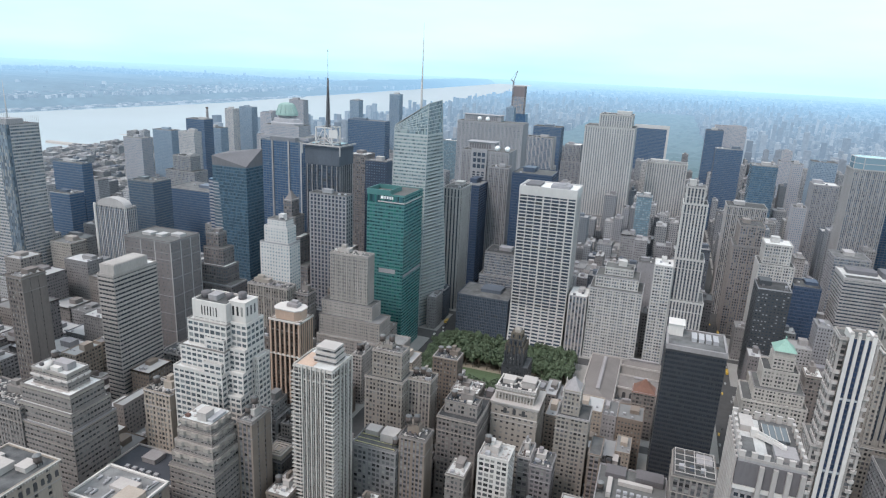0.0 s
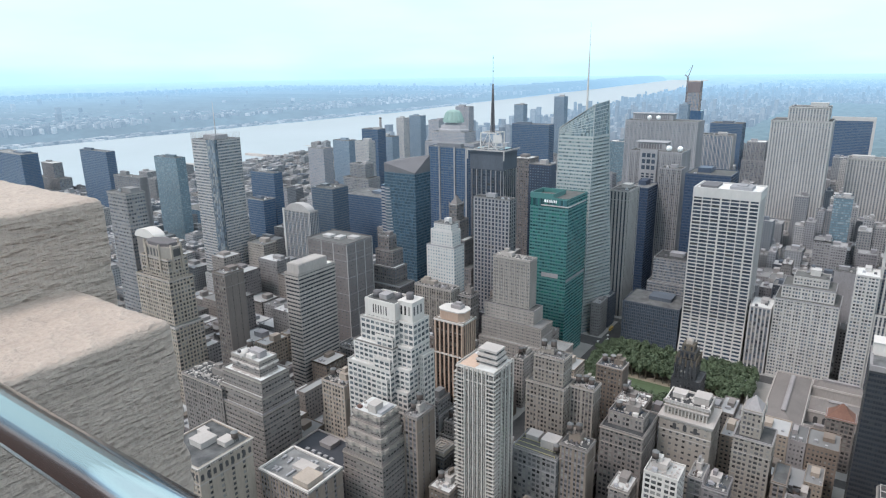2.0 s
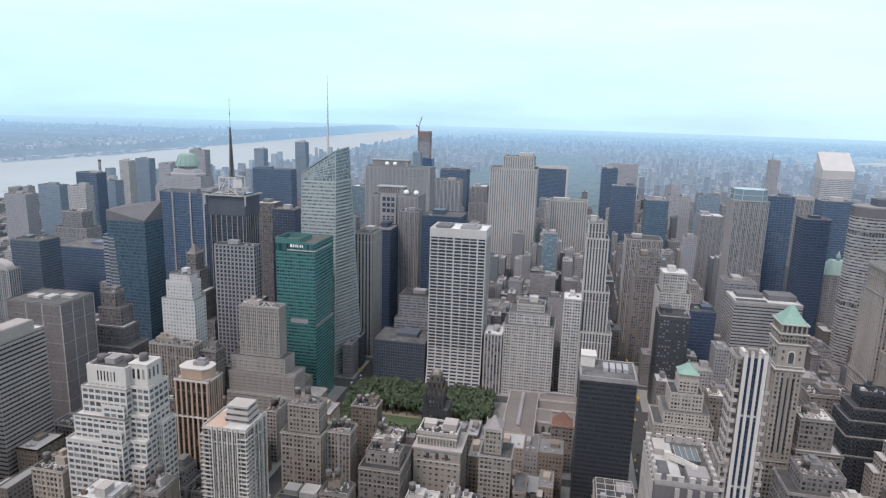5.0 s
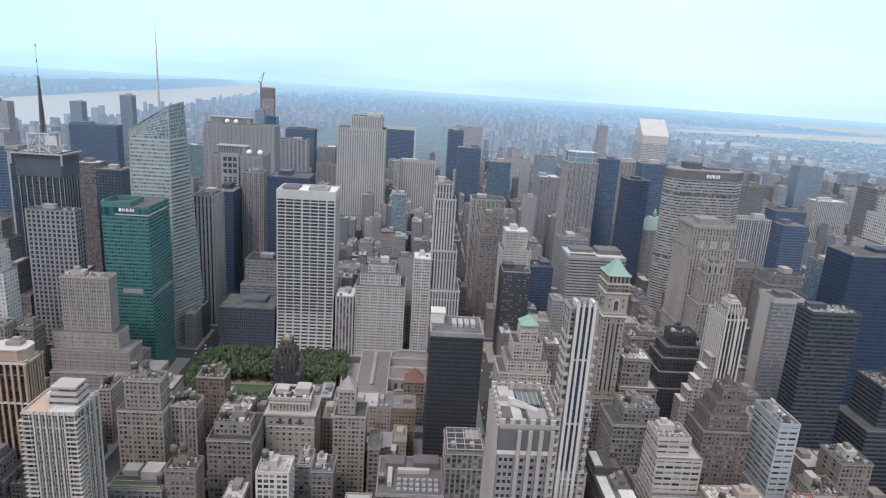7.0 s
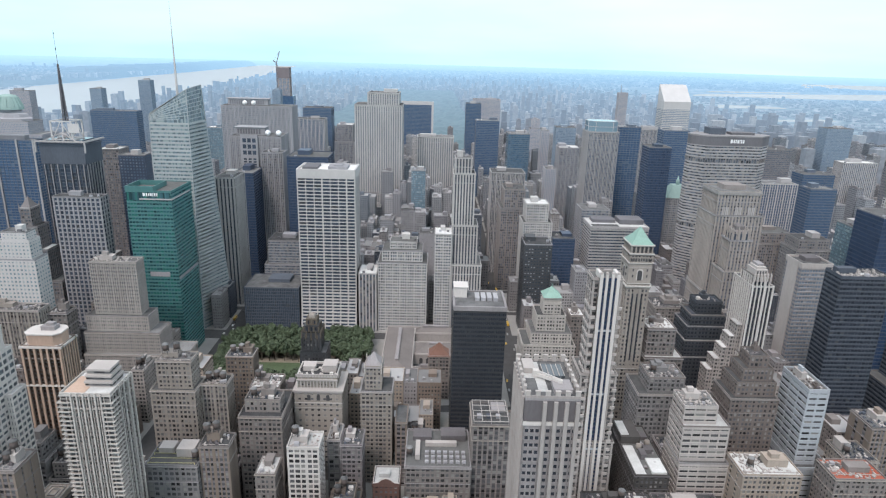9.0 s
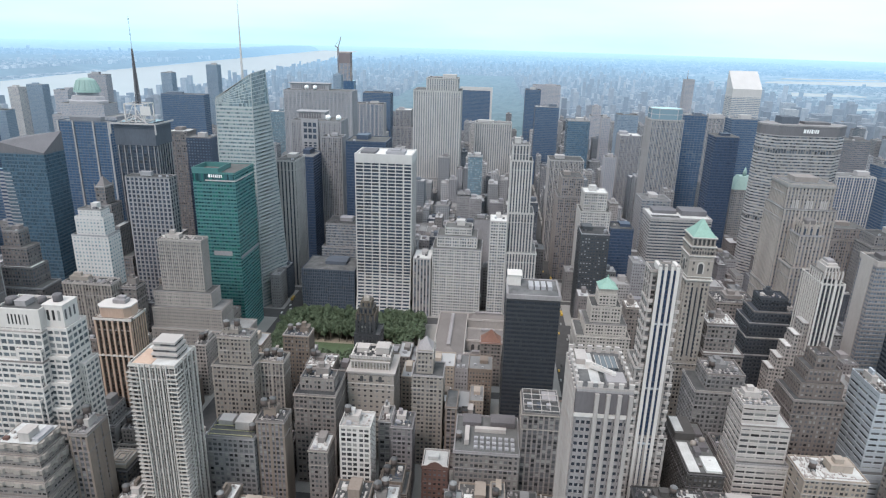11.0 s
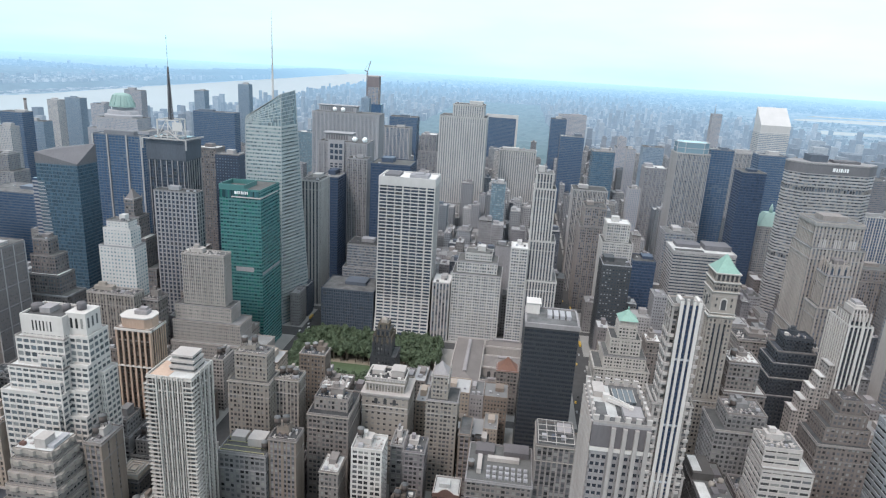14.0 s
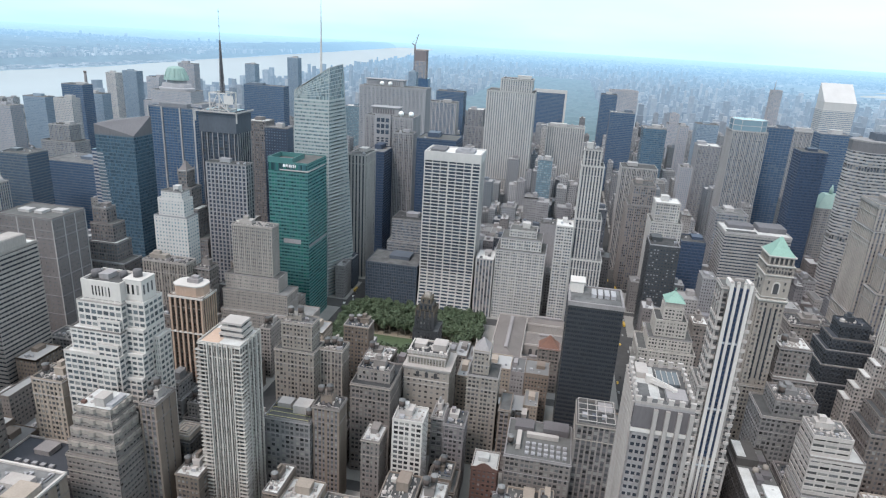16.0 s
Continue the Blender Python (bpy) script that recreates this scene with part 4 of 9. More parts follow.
def crystal(root, base, w, d, z0, z, style):
    """A tapering crystal: wide at the street on its eastern side, with a sloping peak."""
    ox, oy = base
    low = [(ox - 3, oy), (ox + w + 1, oy), (ox + w + 22, oy + d), (ox - 3, oy + d)]
    high = [(ox, oy + 3), (ox + w + 3, oy + 3), (ox + w + 4, oy + d), (ox + 3, oy + d)]

    def at(k, f, push=0.0):
        c = (ox + w / 2, oy + d / 2)
        x, y = (low[k][i] + (high[k][i] - low[k][i]) * f for i in (0, 1))
        return x + push * (1 if x > c[0] else -1), y + push * (1 if y > c[1] else -1)

    tops = [z + 2, z + 30, z + 33, z + 5]
    me = prism("crystal_body", [at(k, 0) for k in range(4)], 0, tops, [at(k, 1) for k in range(4)])
    uv = me.uv_layers.new(name="UVMap")
    co = np.array([me.vertices[l.vertex_index].co for l in me.loops])
    uv.data.foreach_set("uv", np.column_stack(((co[:, 0] + co[:, 1]) / 1.6, co[:, 2] / 4.2)).ravel())
    part("glazing", me, "g_crystal", root)
    n = 58
    for j in range(n):
        f = j / n
        zz = 4.2 * j + 2
        if zz > z - 4:
            break
        verts = [(*at(k, zz / tops[k], 0.35), zh) for zh in (zz, zz + 2.3) for k in range(4)]
        part("storey_band", poly_mesh("storey_band", verts, [(i, (i + 1) % 4, 4 + (i + 1) % 4, 4 + i) for i in range(4)] + [(3, 2, 1, 0), (4, 5, 6, 7)]), "jade", root)
    n_up = 9
    for j in range(n_up):
        f = (j + 0.6) / n_up
        levels = [z - 4 + (t + 2 - z + 4) * f for t in tops]
        verts = [(*at(k, 1, 0.3), lv + up) for up in (0, 0.7) for k, lv in enumerate(levels)]
        part("crown_band", poly_mesh("crown_band", verts, [(i, (i + 1) % 4, 4 + (i + 1) % 4, 4 + i) for i in range(4)] + [(3, 2, 1, 0), (4, 5, 6, 7)]), "jade", root)
    for k, top in ((0, z + 2), (1, z + 31), (2, z + 34)):
        part("crystal_edge", struts_mesh("crystal_edge", [((*at(k, 0, 0.4), 0), (*at(k, 1, 0.4), top), 0.35)]), "jade", root)
    part("spire", tube("spire", [(1.6, z), (1.3, z + 40), (0.7, z + 80), (0.2, z + 121)], 8), "white", root, "white needle spire", (ox + w * 0.62, oy + d * 0.55, 0))


def octagon(root, base, w, d, z0, z, style):
    """A broad slab with eight sides, its ends folded back."""
    ox, oy = base
    storey = 3.9

    def ring(push):
        e, g = w * 0.15, d * 0.36
        return [(ox - push, oy + g), (ox + e, oy - push), (ox + w - e, oy - push), (ox + w + push, oy + g), (ox + w + push, oy + d - g), (ox + w - e, oy + d + push), (ox + e, oy + d + push), (ox - push, oy + d - g)]

    me = prism("glazing", ring(0), 0, z)
    uv = me.uv_layers.new(name="UVMap")
    co = np.array([me.vertices[l.vertex_index].co for l in me.loops])
    uv.data.foreach_set("uv", np.column_stack((co[:, 0] / 2.4, co[:, 2] / storey)).ravel())
    part("glazing", me, "g_dark", root)
    zz = 2.0
    while zz < z - 13.5:
        if not 197 < zz + 2 < 200.9 and not 107 < zz + 2 < 110.9:
            part("storey_band", prism("storey_band", ring(0.8), zz, zz + 2.1), "lime", root)
        zz += storey
    part("head_band", prism("head_band", ring(0.9), z - 12.5, z - 1.2), "grey_dark", root, "dark grey brown head band")
    part("cornice", prism("cornice", ring(1.4), z - 1.2, z + 0.6), "tan", root)
    r = ring(0.5)
    for z_lo, z_hi in ((105, 112), (195, 202)):
        posts = []
        for k in range(8):
            p, q = r[k], r[(k + 1) % 8]
            n = max(2, round(math.hypot(q[0] - p[0], q[1] - p[1]) / 3.4))
            posts += [((p[0] + (q[0] - p[0]) * i / n, p[1] + (q[1] - p[1]) * i / n, z_lo), (p[0] + (q[0] - p[0]) * i / n, p[1] + (q[1] - p[1]) * i / n, z_hi), 0.3) for i in range(n)]
        part("plant_storey_screen", struts_mesh("plant_storey_screen", posts), "tan_dark", root, kind="stuff")
    part("roof_house", boxes_mesh("roof_house", [(ox + w * 0.22, oy + d * 0.3, z + 0.6, ox + w * 0.42, oy + d * 0.8, z + 9)]), "slate", root)
    part("roof_plant", boxes_mesh("roof_plant", [(ox + w * 0.5, oy + d * 0.3, z + 0.6, ox + w * 0.8, oy + d * 0.7, z + 3.5)]), "grey_dark", root)
    bars_sign(root, ox + w * 0.44, oy - 0.95, z - 8.9, (3.0, 1.9, 1.4, 2.2, 0.8, 1.6, 1.9), 4.6)


def slant(root, base, w, d, z, style):
    ox, oy = base
    out = [(ox, oy), (ox + w, oy), (ox + w, oy + d), (ox, oy + d)]
    part("lower_crown", boxes_mesh("lower_crown", [(ox + 0.3, oy + 0.3, z, ox + w - 0.3, oy + d - 0.3, z + 16)]), "white", root)
    part("slanted_roof", prism("slanted_roof", [(x, y) for x, y in out], z + 16, [z + 16.2, z + 16.2, z + 56, z + 56]), "white", root, "steep white slanted roof")


def glass_crown(root, base, w, d, z, style):
    ox, oy = base
    c = w * 0.22
    o = [(ox + c, oy + 1), (ox + w - c, oy + 1), (ox + w - 1, oy + c), (ox + w - 1, oy + d - c), (ox + w - c, oy + d - 1), (ox + c, oy + d - 1), (ox + 1, oy + d - c), (ox + 1, oy + c)]
    part("glass_crown", prism("glass_crown", o, z, z + 17), "g_pale", root, "pale green glass crown")
    part("crown_rim", struts_mesh("crown_rim", [((*o[k], z + zz), (*o[(k + 1) % 8], z + zz), 0.4) for k in range(8) for zz in (0.5, 8.5, 17)] + [((*p, z), (*p, z + 17), 0.4) for p in o]), "white_soft", root)


def white_frame(root, base, w, d, z, style):
    ox, oy = base
    part("edge_frame", boxes_mesh("edge_frame", [(ox - 2.5, oy - 1, 0, ox + 3.5, oy + 3, z + 6), (ox + w - 3.5, oy - 1, 0, ox + w + 2.5, oy + 3, z + 6), (ox + 3.5, oy - 1, z - 4, ox + w - 3.5, oy + 3, z + 6)]), "white", root, "white stone frame")


def crane(root, base, w, d, z, style):
    ox, oy = base
    j = (ox - 6, oy + d * 0.5)
    bars = [((j[0] + s, j[1] + t, z - 70), (j[0] + s, j[1] + t, z + 12), 0.6) for s in (-1.5, 1.5) for t in (-1.5, 1.5)]
    for k in range(10):
        bars.append(((j[0] - 1.5, j[1] - 1.5, z - 70 + k * 8), (j[0] + 1.5, j[1] - 1.5, z - 62 + k * 8), 0.3))
    bars += [((j[0], j[1], z + 12), (j[0] + 10, j[1], z + 44), 0.9), ((j[0], j[1], z + 12), (j[0] - 9, j[1], z + 18), 1.2), ((j[0] - 9, j[1], z + 18), (j[0] + 10, j[1], z + 44), 0.25)]
    part("tower_crane", struts_mesh("tower_crane", bars), "red", root, "red tower crane")
    part("site_netting", boxes_mesh("site_netting", [(ox - 0.5, oy - 0.5, z - 30, ox + w + 0.5, oy + d * 0.7, z - 2)]), "red", root, "rust red safety netting")
    part("lower_glazing", core_mesh("lower_glazing", ox - 4, oy - 4, 0, ox + w + 10, oy + d, z - 80, 2, 4), "g_navy", root)


def spire(root, base, w, d, z, style):
    part("spire", tube("spire", [(1.6, z), (0.9, z + 12), (0.2, z + 30)], 8), "far_stone", root, at=(base[0] + w * 0.3, base[1] + d / 2, 0))


def dishes(root, base, w, d, z, style):
    ox, oy = base
    sphere = tube("radome", [(4.2 * math.sin(math.pi * k / 8) + 0.01, 4.2 - 4.2 * math.cos(math.pi * k / 8)) for k in range(9)], 16)
    f = 0.32 if w > 100 else 0.72
    for k in range(2):
        part("radome", sphere, "radome", root, "white round radome", (ox + w * f + k * 16, oy + d * 0.2, z + 1))
    if w < 100:
        a, b = ox + w * 0.22, ox + w * 0.55
        part("centre_bay", boxes_mesh("centre_bay", [(a, oy - 2.4, 0, b, oy, z + 3)]), "grey", root, "grey stone bay proud of the front")
        for k in range(3):
            x = a + (b - a) * (0.16 + 0.28 * k)
            part("window_column", core_mesh("window_column", x, oy - 2.55, 0, x + (b - a) * 0.14, oy - 2.2, z - 62, 1.8, 3.8), "g_black", root, "dark window column")
            part("high_window", boxes_mesh("high_window", [(x - 0.8, oy - 2.55, z - 26 + 9 * j, x + (b - a) * 0.14 + 0.8, oy - 2.2, z - 20 + 9 * j) for j in range(3)]), "g_black", root, kind="stuff")
            part("mid_window", boxes_mesh("mid_window", [(x - 0.4, oy - 2.55, z - 58 + 4 * j, x + (b - a) * 0.14 + 0.4, oy - 2.2, z - 55.6 + 4 * j) for j in range(7)]), "g_black", root, kind="stuff")
        part("dark_strip", core_mesh("dark_strip", ox + w * 0.64, oy - 0.5, 0, ox + w * 0.78, oy + 0.3, z - 24, 2.0, 3.8), "g_black", root, "black glass strip between pale edges")
        for x in (ox + w * 0.625, ox + w * 0.78):
            part("strip_edge", boxes_mesh("strip_edge", [(x, oy - 1.0, 0, x + 1.4, oy + 0.2, z - 22)]), "cream", root)
    part("roof_house", boxes_mesh("roof_house", [(ox + w * 0.05, oy + d * 0.45, z, ox + w * 0.62, oy + d * 0.9, z + 11)]), STYLES[style][0], root)
    part("plant_room", boxes_mesh("plant_room", [(ox + w * 0.02, oy + d * 0.42, z + 11, ox + w * 0.64, oy + d * 0.93, z + 12)]), STYLES[style][0], root)
    part("louvre", boxes_mesh("louvre", [(ox + w * 0.08 + k * 4, oy + d * 0.44, z + 2, ox + w * 0.08 + k * 4 + 2.5, oy + d * 0.45, z + 9) for k in range(int(w * 0.5 / 4))]), "grey_dark", root, kind="stuff")


def gothic(root, base, w, d, z, style):
    """A black tower whose crown steps in three times, each step edged with gilded pinnacles."""
    ox, oy = base
    spike = tube("pinnacle", [(0.62, 0), (0.5, 3.4), (0.72, 3.8), (0.1, 6.4)], 6, False)
    rib = boxes_mesh("corner_rib", [(-0.4, -0.4, 0, 0.4, 0.4, 30)])
    for k in range(6):
        f = k / 5
        part("corner_rib", rib, "black", root, at=(ox + w * f, oy - 0.3, z - 34))
        part("corner_rib", rib, "black", root, at=(ox - 0.3, oy + d * f, z - 34))
    for step, (inset, lo, hi, mat) in enumerate(((0.0, z - 6, z + 1, "gold"), (1.8, z + 1, z + 6.5, "black"), (3.6, z + 6.5, z + 11.5, "gold"))):
        x0, y0, x1, y1 = ox + inset, oy + inset, ox + w - inset, oy + d - inset
        if step:
            part("crown_step", stacked("crown_step", x0, y0, x1, y1, [(0, lo), (0, hi - 0.8), (0.35, hi - 0.8), (0.35, hi)]), mat, root, "gilded crown step" if mat == "gold" else "black crown step")
        n = 5 - step
        for k in range(n):
            f = k / (n - 1)
            for px, py in ((x0 + (x1 - x0) * f, y0), (x0 + (x1 - x0) * f, y1), (x0, y0 + (y1 - y0) * f), (x1, y0 + (y1 - y0) * f))[:4 if 0 < k < n - 1 else 2]:
                part("pinnacle", spike, "gold" if k % 2 == 0 else "buff", root, "gilded pinnacle", (px, py, lo if step else z - 3))
        for k in range(3):
            x = x0 + (x1 - x0) * (0.2 + 0.3 * k)
            part("crown_slot", boxes_mesh("crown_slot", [(x - 0.6, y0 - 0.12, lo + 0.8, x + 0.6, y0 + 0.2, hi - 1.4)]), "g_black" if step else "gold", root)
    part("crown_cap", stacked("crown_cap", ox + 5.2, oy + 5.2, ox + w - 5.2, oy + d - 5.2, [(0, z + 11.5), (0, z + 14), (-1.6, z + 15.5)]), "buff", root, "pale crown cap")


def cornice(root, base, w, d, z, style):
    ox, oy = base
    part("cornice", boxes_mesh("cornice", [(ox - 2.9, oy - 5.2, z - 10.5, ox + w + 5.2, oy + d + 5, z - 9.2), (ox - 2.3, oy - 4.6, z - 11.5, ox + w + 4.6, oy + d + 4.4, z - 10.5)]), "white_soft", root, "heavy pale cornice")
    part("roof_balustrade", boxes_mesh("roof_balustrade", [(ox - 1 + (w + 2) * k / 14, oy - 1, z, ox - 0.4 + (w + 2) * k / 14, oy - 0.4, z + 1.6) for k in range(15)] + [(ox - 1, oy - 1, z + 1.6, ox + w + 1.6, oy - 0.2, z + 2.1)]), "white_soft", root, kind="stuff")
    pane = arch(2.6, 3.6, 0.35)
    for k in range(3):
        part("arched_window", pane, "bronze", root, at=(ox + w * (0.3 + 0.24 * k), oy - 4.1, z - 18))
    part("string_course", boxes_mesh("string_course", [(ox - 2.0, oy - 4.4, z - 20.4, ox + w + 4.3, oy - 3.9, z - 19.6)]), "white_soft", root)
    r = random.Random(8)
    bits = []
    for k in range(26):
        x, y, q = ox + r.uniform(0, w - 2), oy + r.uniform(0, d - 2), r.uniform(0.8, 2.6)
        bits.append((x, y, z + 0.06, x + q, y + r.uniform(0.8, 2.2), z + r.uniform(0.6, 2.8)))
    part("roof_clutter", boxes_mesh("roof_clutter", bits), "white", root, "white painted roof clutter", kind="stuff")
    part("roof_coping", ring_profile("roof_coping", w, d, [(0.3, z - 0.6), (0.3, z + 1.6), (-0.5, z + 1.6), (-0.5, z - 0.6)]), "white", root, "white roof coping", (ox, oy, 0))
    for k in range(13):
        x = ox + (w - 0.8) * k / 12
        part("attic_post", boxes_mesh("attic_post", [(x, oy - 1.2, z - 9.2, x + 0.7, oy - 0.5, z - 3.2)]), "cream", root)
    part("attic_head", boxes_mesh("attic_head", [(ox - 0.6, oy - 1.5, z - 3.2, ox + w + 0.6, oy + 0.1, z - 2.2)]), "white_soft", root)
    part("roof_house", stacked("roof_house", ox + w * 0.62, oy + d * 0.3, ox + w * 0.95, oy + d * 0.8, [(0, z), (0, z + 5.4), (0.4, z + 5.4), (0.4, z + 6)]), "white_soft", root)
    part("lift_house", stacked("lift_house", ox + w * 0.1, oy + d * 0.4, ox + w * 0.4, oy + d * 0.8, [(0, z), (0, z + 3.6), (0.3, z + 3.6), (0.3, z + 4)]), "white_soft", root)


def gable(root, base, w, d, z, style):
    ox, oy = base
    part("gable", poly_mesh("gable", [(ox + w * f, y, z + h) for y in (oy - 0.3, oy + 0.6) for f, h in ((0, 0), (0, 1.6), (0.2, 2.0), (0.35, 4.4), (0.5, 5.4), (0.65, 4.4), (0.8, 2.0), (1, 1.6), (1, 0))],
                              [tuple(range(8, -1, -1)), tuple(range(9, 18))] + [(i, i + 1, i + 10, i + 9) for i in range(8)]), "red", root, "red brick curved gable")
    part("gable_coping", struts_mesh("gable_coping", [((ox + w * a, oy + 0.15, z + p), (ox + w * b, oy + 0.15, z + q), 0.35) for a, p, b, q in ((0, 1.7, 0.2, 2.1), (0.2, 2.1, 0.35, 4.5), (0.35, 4.5, 0.5, 5.5), (0.5, 5.5, 0.65, 4.5), (0.65, 4.5, 0.8, 2.1), (0.8, 2.1, 1, 1.7))]), "white_soft", root)
    part("roof_deck", boxes_mesh("roof_deck", [(ox + 1, oy + 1, z + 0.07, ox + w - 1, oy + d - 1, z + 0.4), (ox + w * 0.2, oy + d * 0.4, z + 0.4, ox + w * 0.6, oy + d * 0.7, z + 3.4)]), "roof_white", root)


def fans(root, base, w, d, z, style):
    ox, oy = base
    box = boxes_mesh("fan_unit", [(0, 0, 0.4, 2.6, 2.2, 1.9), (0.1, 0.1, 0, 0.4, 2.1, 0.4), (2.2, 0.1, 0, 2.5, 2.1, 0.4), (0.5, 0.4, 1.9, 2.1, 1.8, 2.2)])
    for i in range(7):
        for j in range(3):
            part("fan_unit", box, "duct", root, "pale roof fan unit", (ox + w * (0.3 + 0.095 * i), oy + d * (0.1 + 0.12 * j), z + 0.05))
    part("long_duct", boxes_mesh("long_duct", [(ox + w * 0.3, oy + d * 0.55, z + 0.05, ox + w * 0.8, oy + d * 0.63, z + 3), (ox + w * 0.15, oy + d * 0.2, z + 0.05, ox + w * 0.22, oy + d * 0.6, z + 4)]), "white_soft", root, "long pale duct")
    part("roof_house", boxes_mesh("roof_house", [(ox + w * 0.55, oy + d * 0.7, z + 0.05, ox + w * 0.95, oy + d * 0.95, z + 4.5)]), "grey_dark", root)
    part("plant_room", boxes_mesh("plant_room", [(ox + w * 0.1, oy + d * 0.7, z + 0.05, ox + w * 0.4, oy + d * 0.95, z + 3.5)]), "grey_dark", root)
    water_tank(root, ox + w * 0.06, oy + d * 0.3, z + 0.05)


def fins(root, base, w, d, z, style):
    """Four white fins between dark blue glass up the front, rounded balcony bays down both sides."""
    ox, oy = base
    a, b = ox + w * 0.20, ox + w * 0.88
    part("front_glazing", core_mesh("front_glazing", a, oy - 1.2, 0, b, oy + 0.2, z + 1, 2.0, 3.3), "g_navy", root, "dark blue glass strips")
    n = 4
    for k in range(n):
        wid = 2.1 if k in (0, n - 1) else 1.6
        x = a + (b - a - wid) * k / (n - 1)
        part("fin", boxes_mesh("fin", [(x, oy - 2.3, 0, x + wid, oy + (d * 0.6 if k in (0, n - 1) else -1.0), z + 4)]), "white", root, "tall white fin")
        part("fin_cap", tube("fin_cap", [(1.0, 0), (1.15, 0.5), (0.7, 1.3)], 10), "white_soft", root, at=(x + wid / 2, oy - 1.3, z + 4))
    for zz in (60, 103, 150):
        part("cross_band", boxes_mesh("cross_band", [(a, oy - 1.9, zz, b, oy - 0.2, zz + 1.2)]), "cool", root)
    part("glass_joints", boxes_mesh("glass_joints", [(a, oy - 1.3, k * 3.3 + 2.7, b, oy - 1.2, k * 3.3 + 3.3) for k in range(int(z / 3.3))]), "slate", root, kind="stuff")

    def bay(wide, deep):
        o = [(0, 0), (0, -deep * 0.6), (wide * 0.25, -deep), (wide * 0.75, -deep), (wide, -deep * 0.6), (wide, 0)]
        return prism("balcony", o, 0, 2.1)

    front, side = bay(w * 0.17, 1.0), bay(d * 0.27, 0.8)
    for k in range(2, int((z - 8) / 6.6)):
        zz = k * 6.6
        spread = 0.0 if zz > 112 else 2.6
        part("balcony", front, "white_soft", root, at=(ox + 0.4 - spread * 0.5, oy - (1.2 if spread else 0), zz))
        part("balcony", front, "white_soft", root, at=(b + 0.2 + spread, oy - (1.2 if spread else 0), zz))
        for f in (0.04, 0.36, 0.68):
            q = part("balcony", side, "white_soft", root, at=(ox - (2.4 if spread else 0), oy + d * (f + 0.24), zz))
            q.rotation_euler = (0, 0, -math.pi / 2)


def crenel(root, base, w, d, z, style):
    ox, oy = base
    merlon = boxes_mesh("merlon", [(-1.0, -0.45, 0, 1.0, 0.45, 3.0), (-1.15, -0.6, 3.0, 1.15, 0.6, 3.4)])
    nx, ny = 6, 8
    for i in range(nx):
        for y in (oy + 0.5, oy + d - 0.5):
            part("merlon", merlon, "white_soft", root, at=(ox + 1 + (w - 2) * i / (nx - 1), y, z))
    for j in range(1, ny - 1):
        for x in (ox + 0.5, ox + w - 0.5):
            m = part("merlon", merlon, "white_soft", root, at=(x, oy + 0.5 + (d - 1) * j / (ny - 1), z))
            m.rotation_euler = (0, 0, math.pi / 2)
    part("blind_storey", boxes_mesh("blind_storey", [(a + ox - 0.3, b + oy - 0.3, z - 11, c + ox + 0.3, e + oy + 0.3, z - 1) for a, b, _, c, e, _ in ring_boxes(w, d, 0, 1, 1.0)]), "grey_dark", root, "plain grey blind storey")
    part("pale_course", boxes_mesh("pale_course", [(a + ox - 0.5, b + oy - 0.5, z - 13, c + ox + 0.5, e + oy + 0.5, z - 11.2) for a, b, _, c, e, _ in ring_boxes(w, d, 0, 1, 1.0)]), "white", root)
    for k in range(4):
        x = ox + w * (0.32 + 0.2 * k)
        part("front_rib", boxes_mesh("front_rib", [(x, oy - 1.5, 0, x + 1.7, oy, z - 1.2)]), "lime", root, "tall pale rib")
    for k in range(9):
        y = oy + d * (0.06 + 0.11 * k)
        part("side_rib", boxes_mesh("side_rib", [(ox - 0.9, y, 0, ox, y + 1.2, z - 0.5)]), "white_soft", root)
    part("roof_light", core_mesh("roof_light", ox + w * 0.45, oy + d * 0.5, z + 0.1, ox + w * 0.85, oy + d * 0.82, z + 1.4, 2, 2), "g_grey", root, "glazed roof light")
    part("roof_light_bars", boxes_mesh("roof_light_bars", [(ox + w * (0.45 + 0.1 * i) - 0.12, oy + d * 0.5, z + 1.4, ox + w * (0.45 + 0.1 * i) + 0.12, oy + d * 0.82, z + 1.7) for i in range(5)]), "white_soft", root, kind="stuff")
    boom = struts_mesh("cleaning_boom", [((0, 0, 1.2), (9.5, -9, 2.6), 0.8), ((0, 0, 0.1), (0, 0, 3.4), 1.3), ((9.5, -9, 0.2), (9.5, -9, 3.2), 0.9), ((0, 0, 3.2), (9.5, -9, 3.4), 0.25)])
    part("cleaning_boom", boom, "white", root, "white cleaning boom", (ox + w * 0.3, oy + d * 0.55, z + 0.05))
    part("roof_house", boxes_mesh("roof_house", [(ox + w * 0.08, oy + d * 0.62, z, ox + w * 0.3, oy + d * 0.9, z + 2.8)]), "white_soft", root)
    part("plant_room", boxes_mesh("plant_room", [(ox + w * 0.55, oy + d * 0.12, z, ox + w * 0.9, oy + d * 0.38, z + 2.0)]), "grey", root)
    part("roof_patch", boxes_mesh("roof_patch", [(ox + w * 0.05, oy + d * 0.5, z + 0.054, ox + w * 0.42, oy + d * 0.95, z + 0.12), (ox + w * 0.28, oy + d * 0.16, z + 0.054, ox + w * 0.46, oy + d * 0.5, z + 0.12)]), "roof_white", root, "white membrane on the roof")


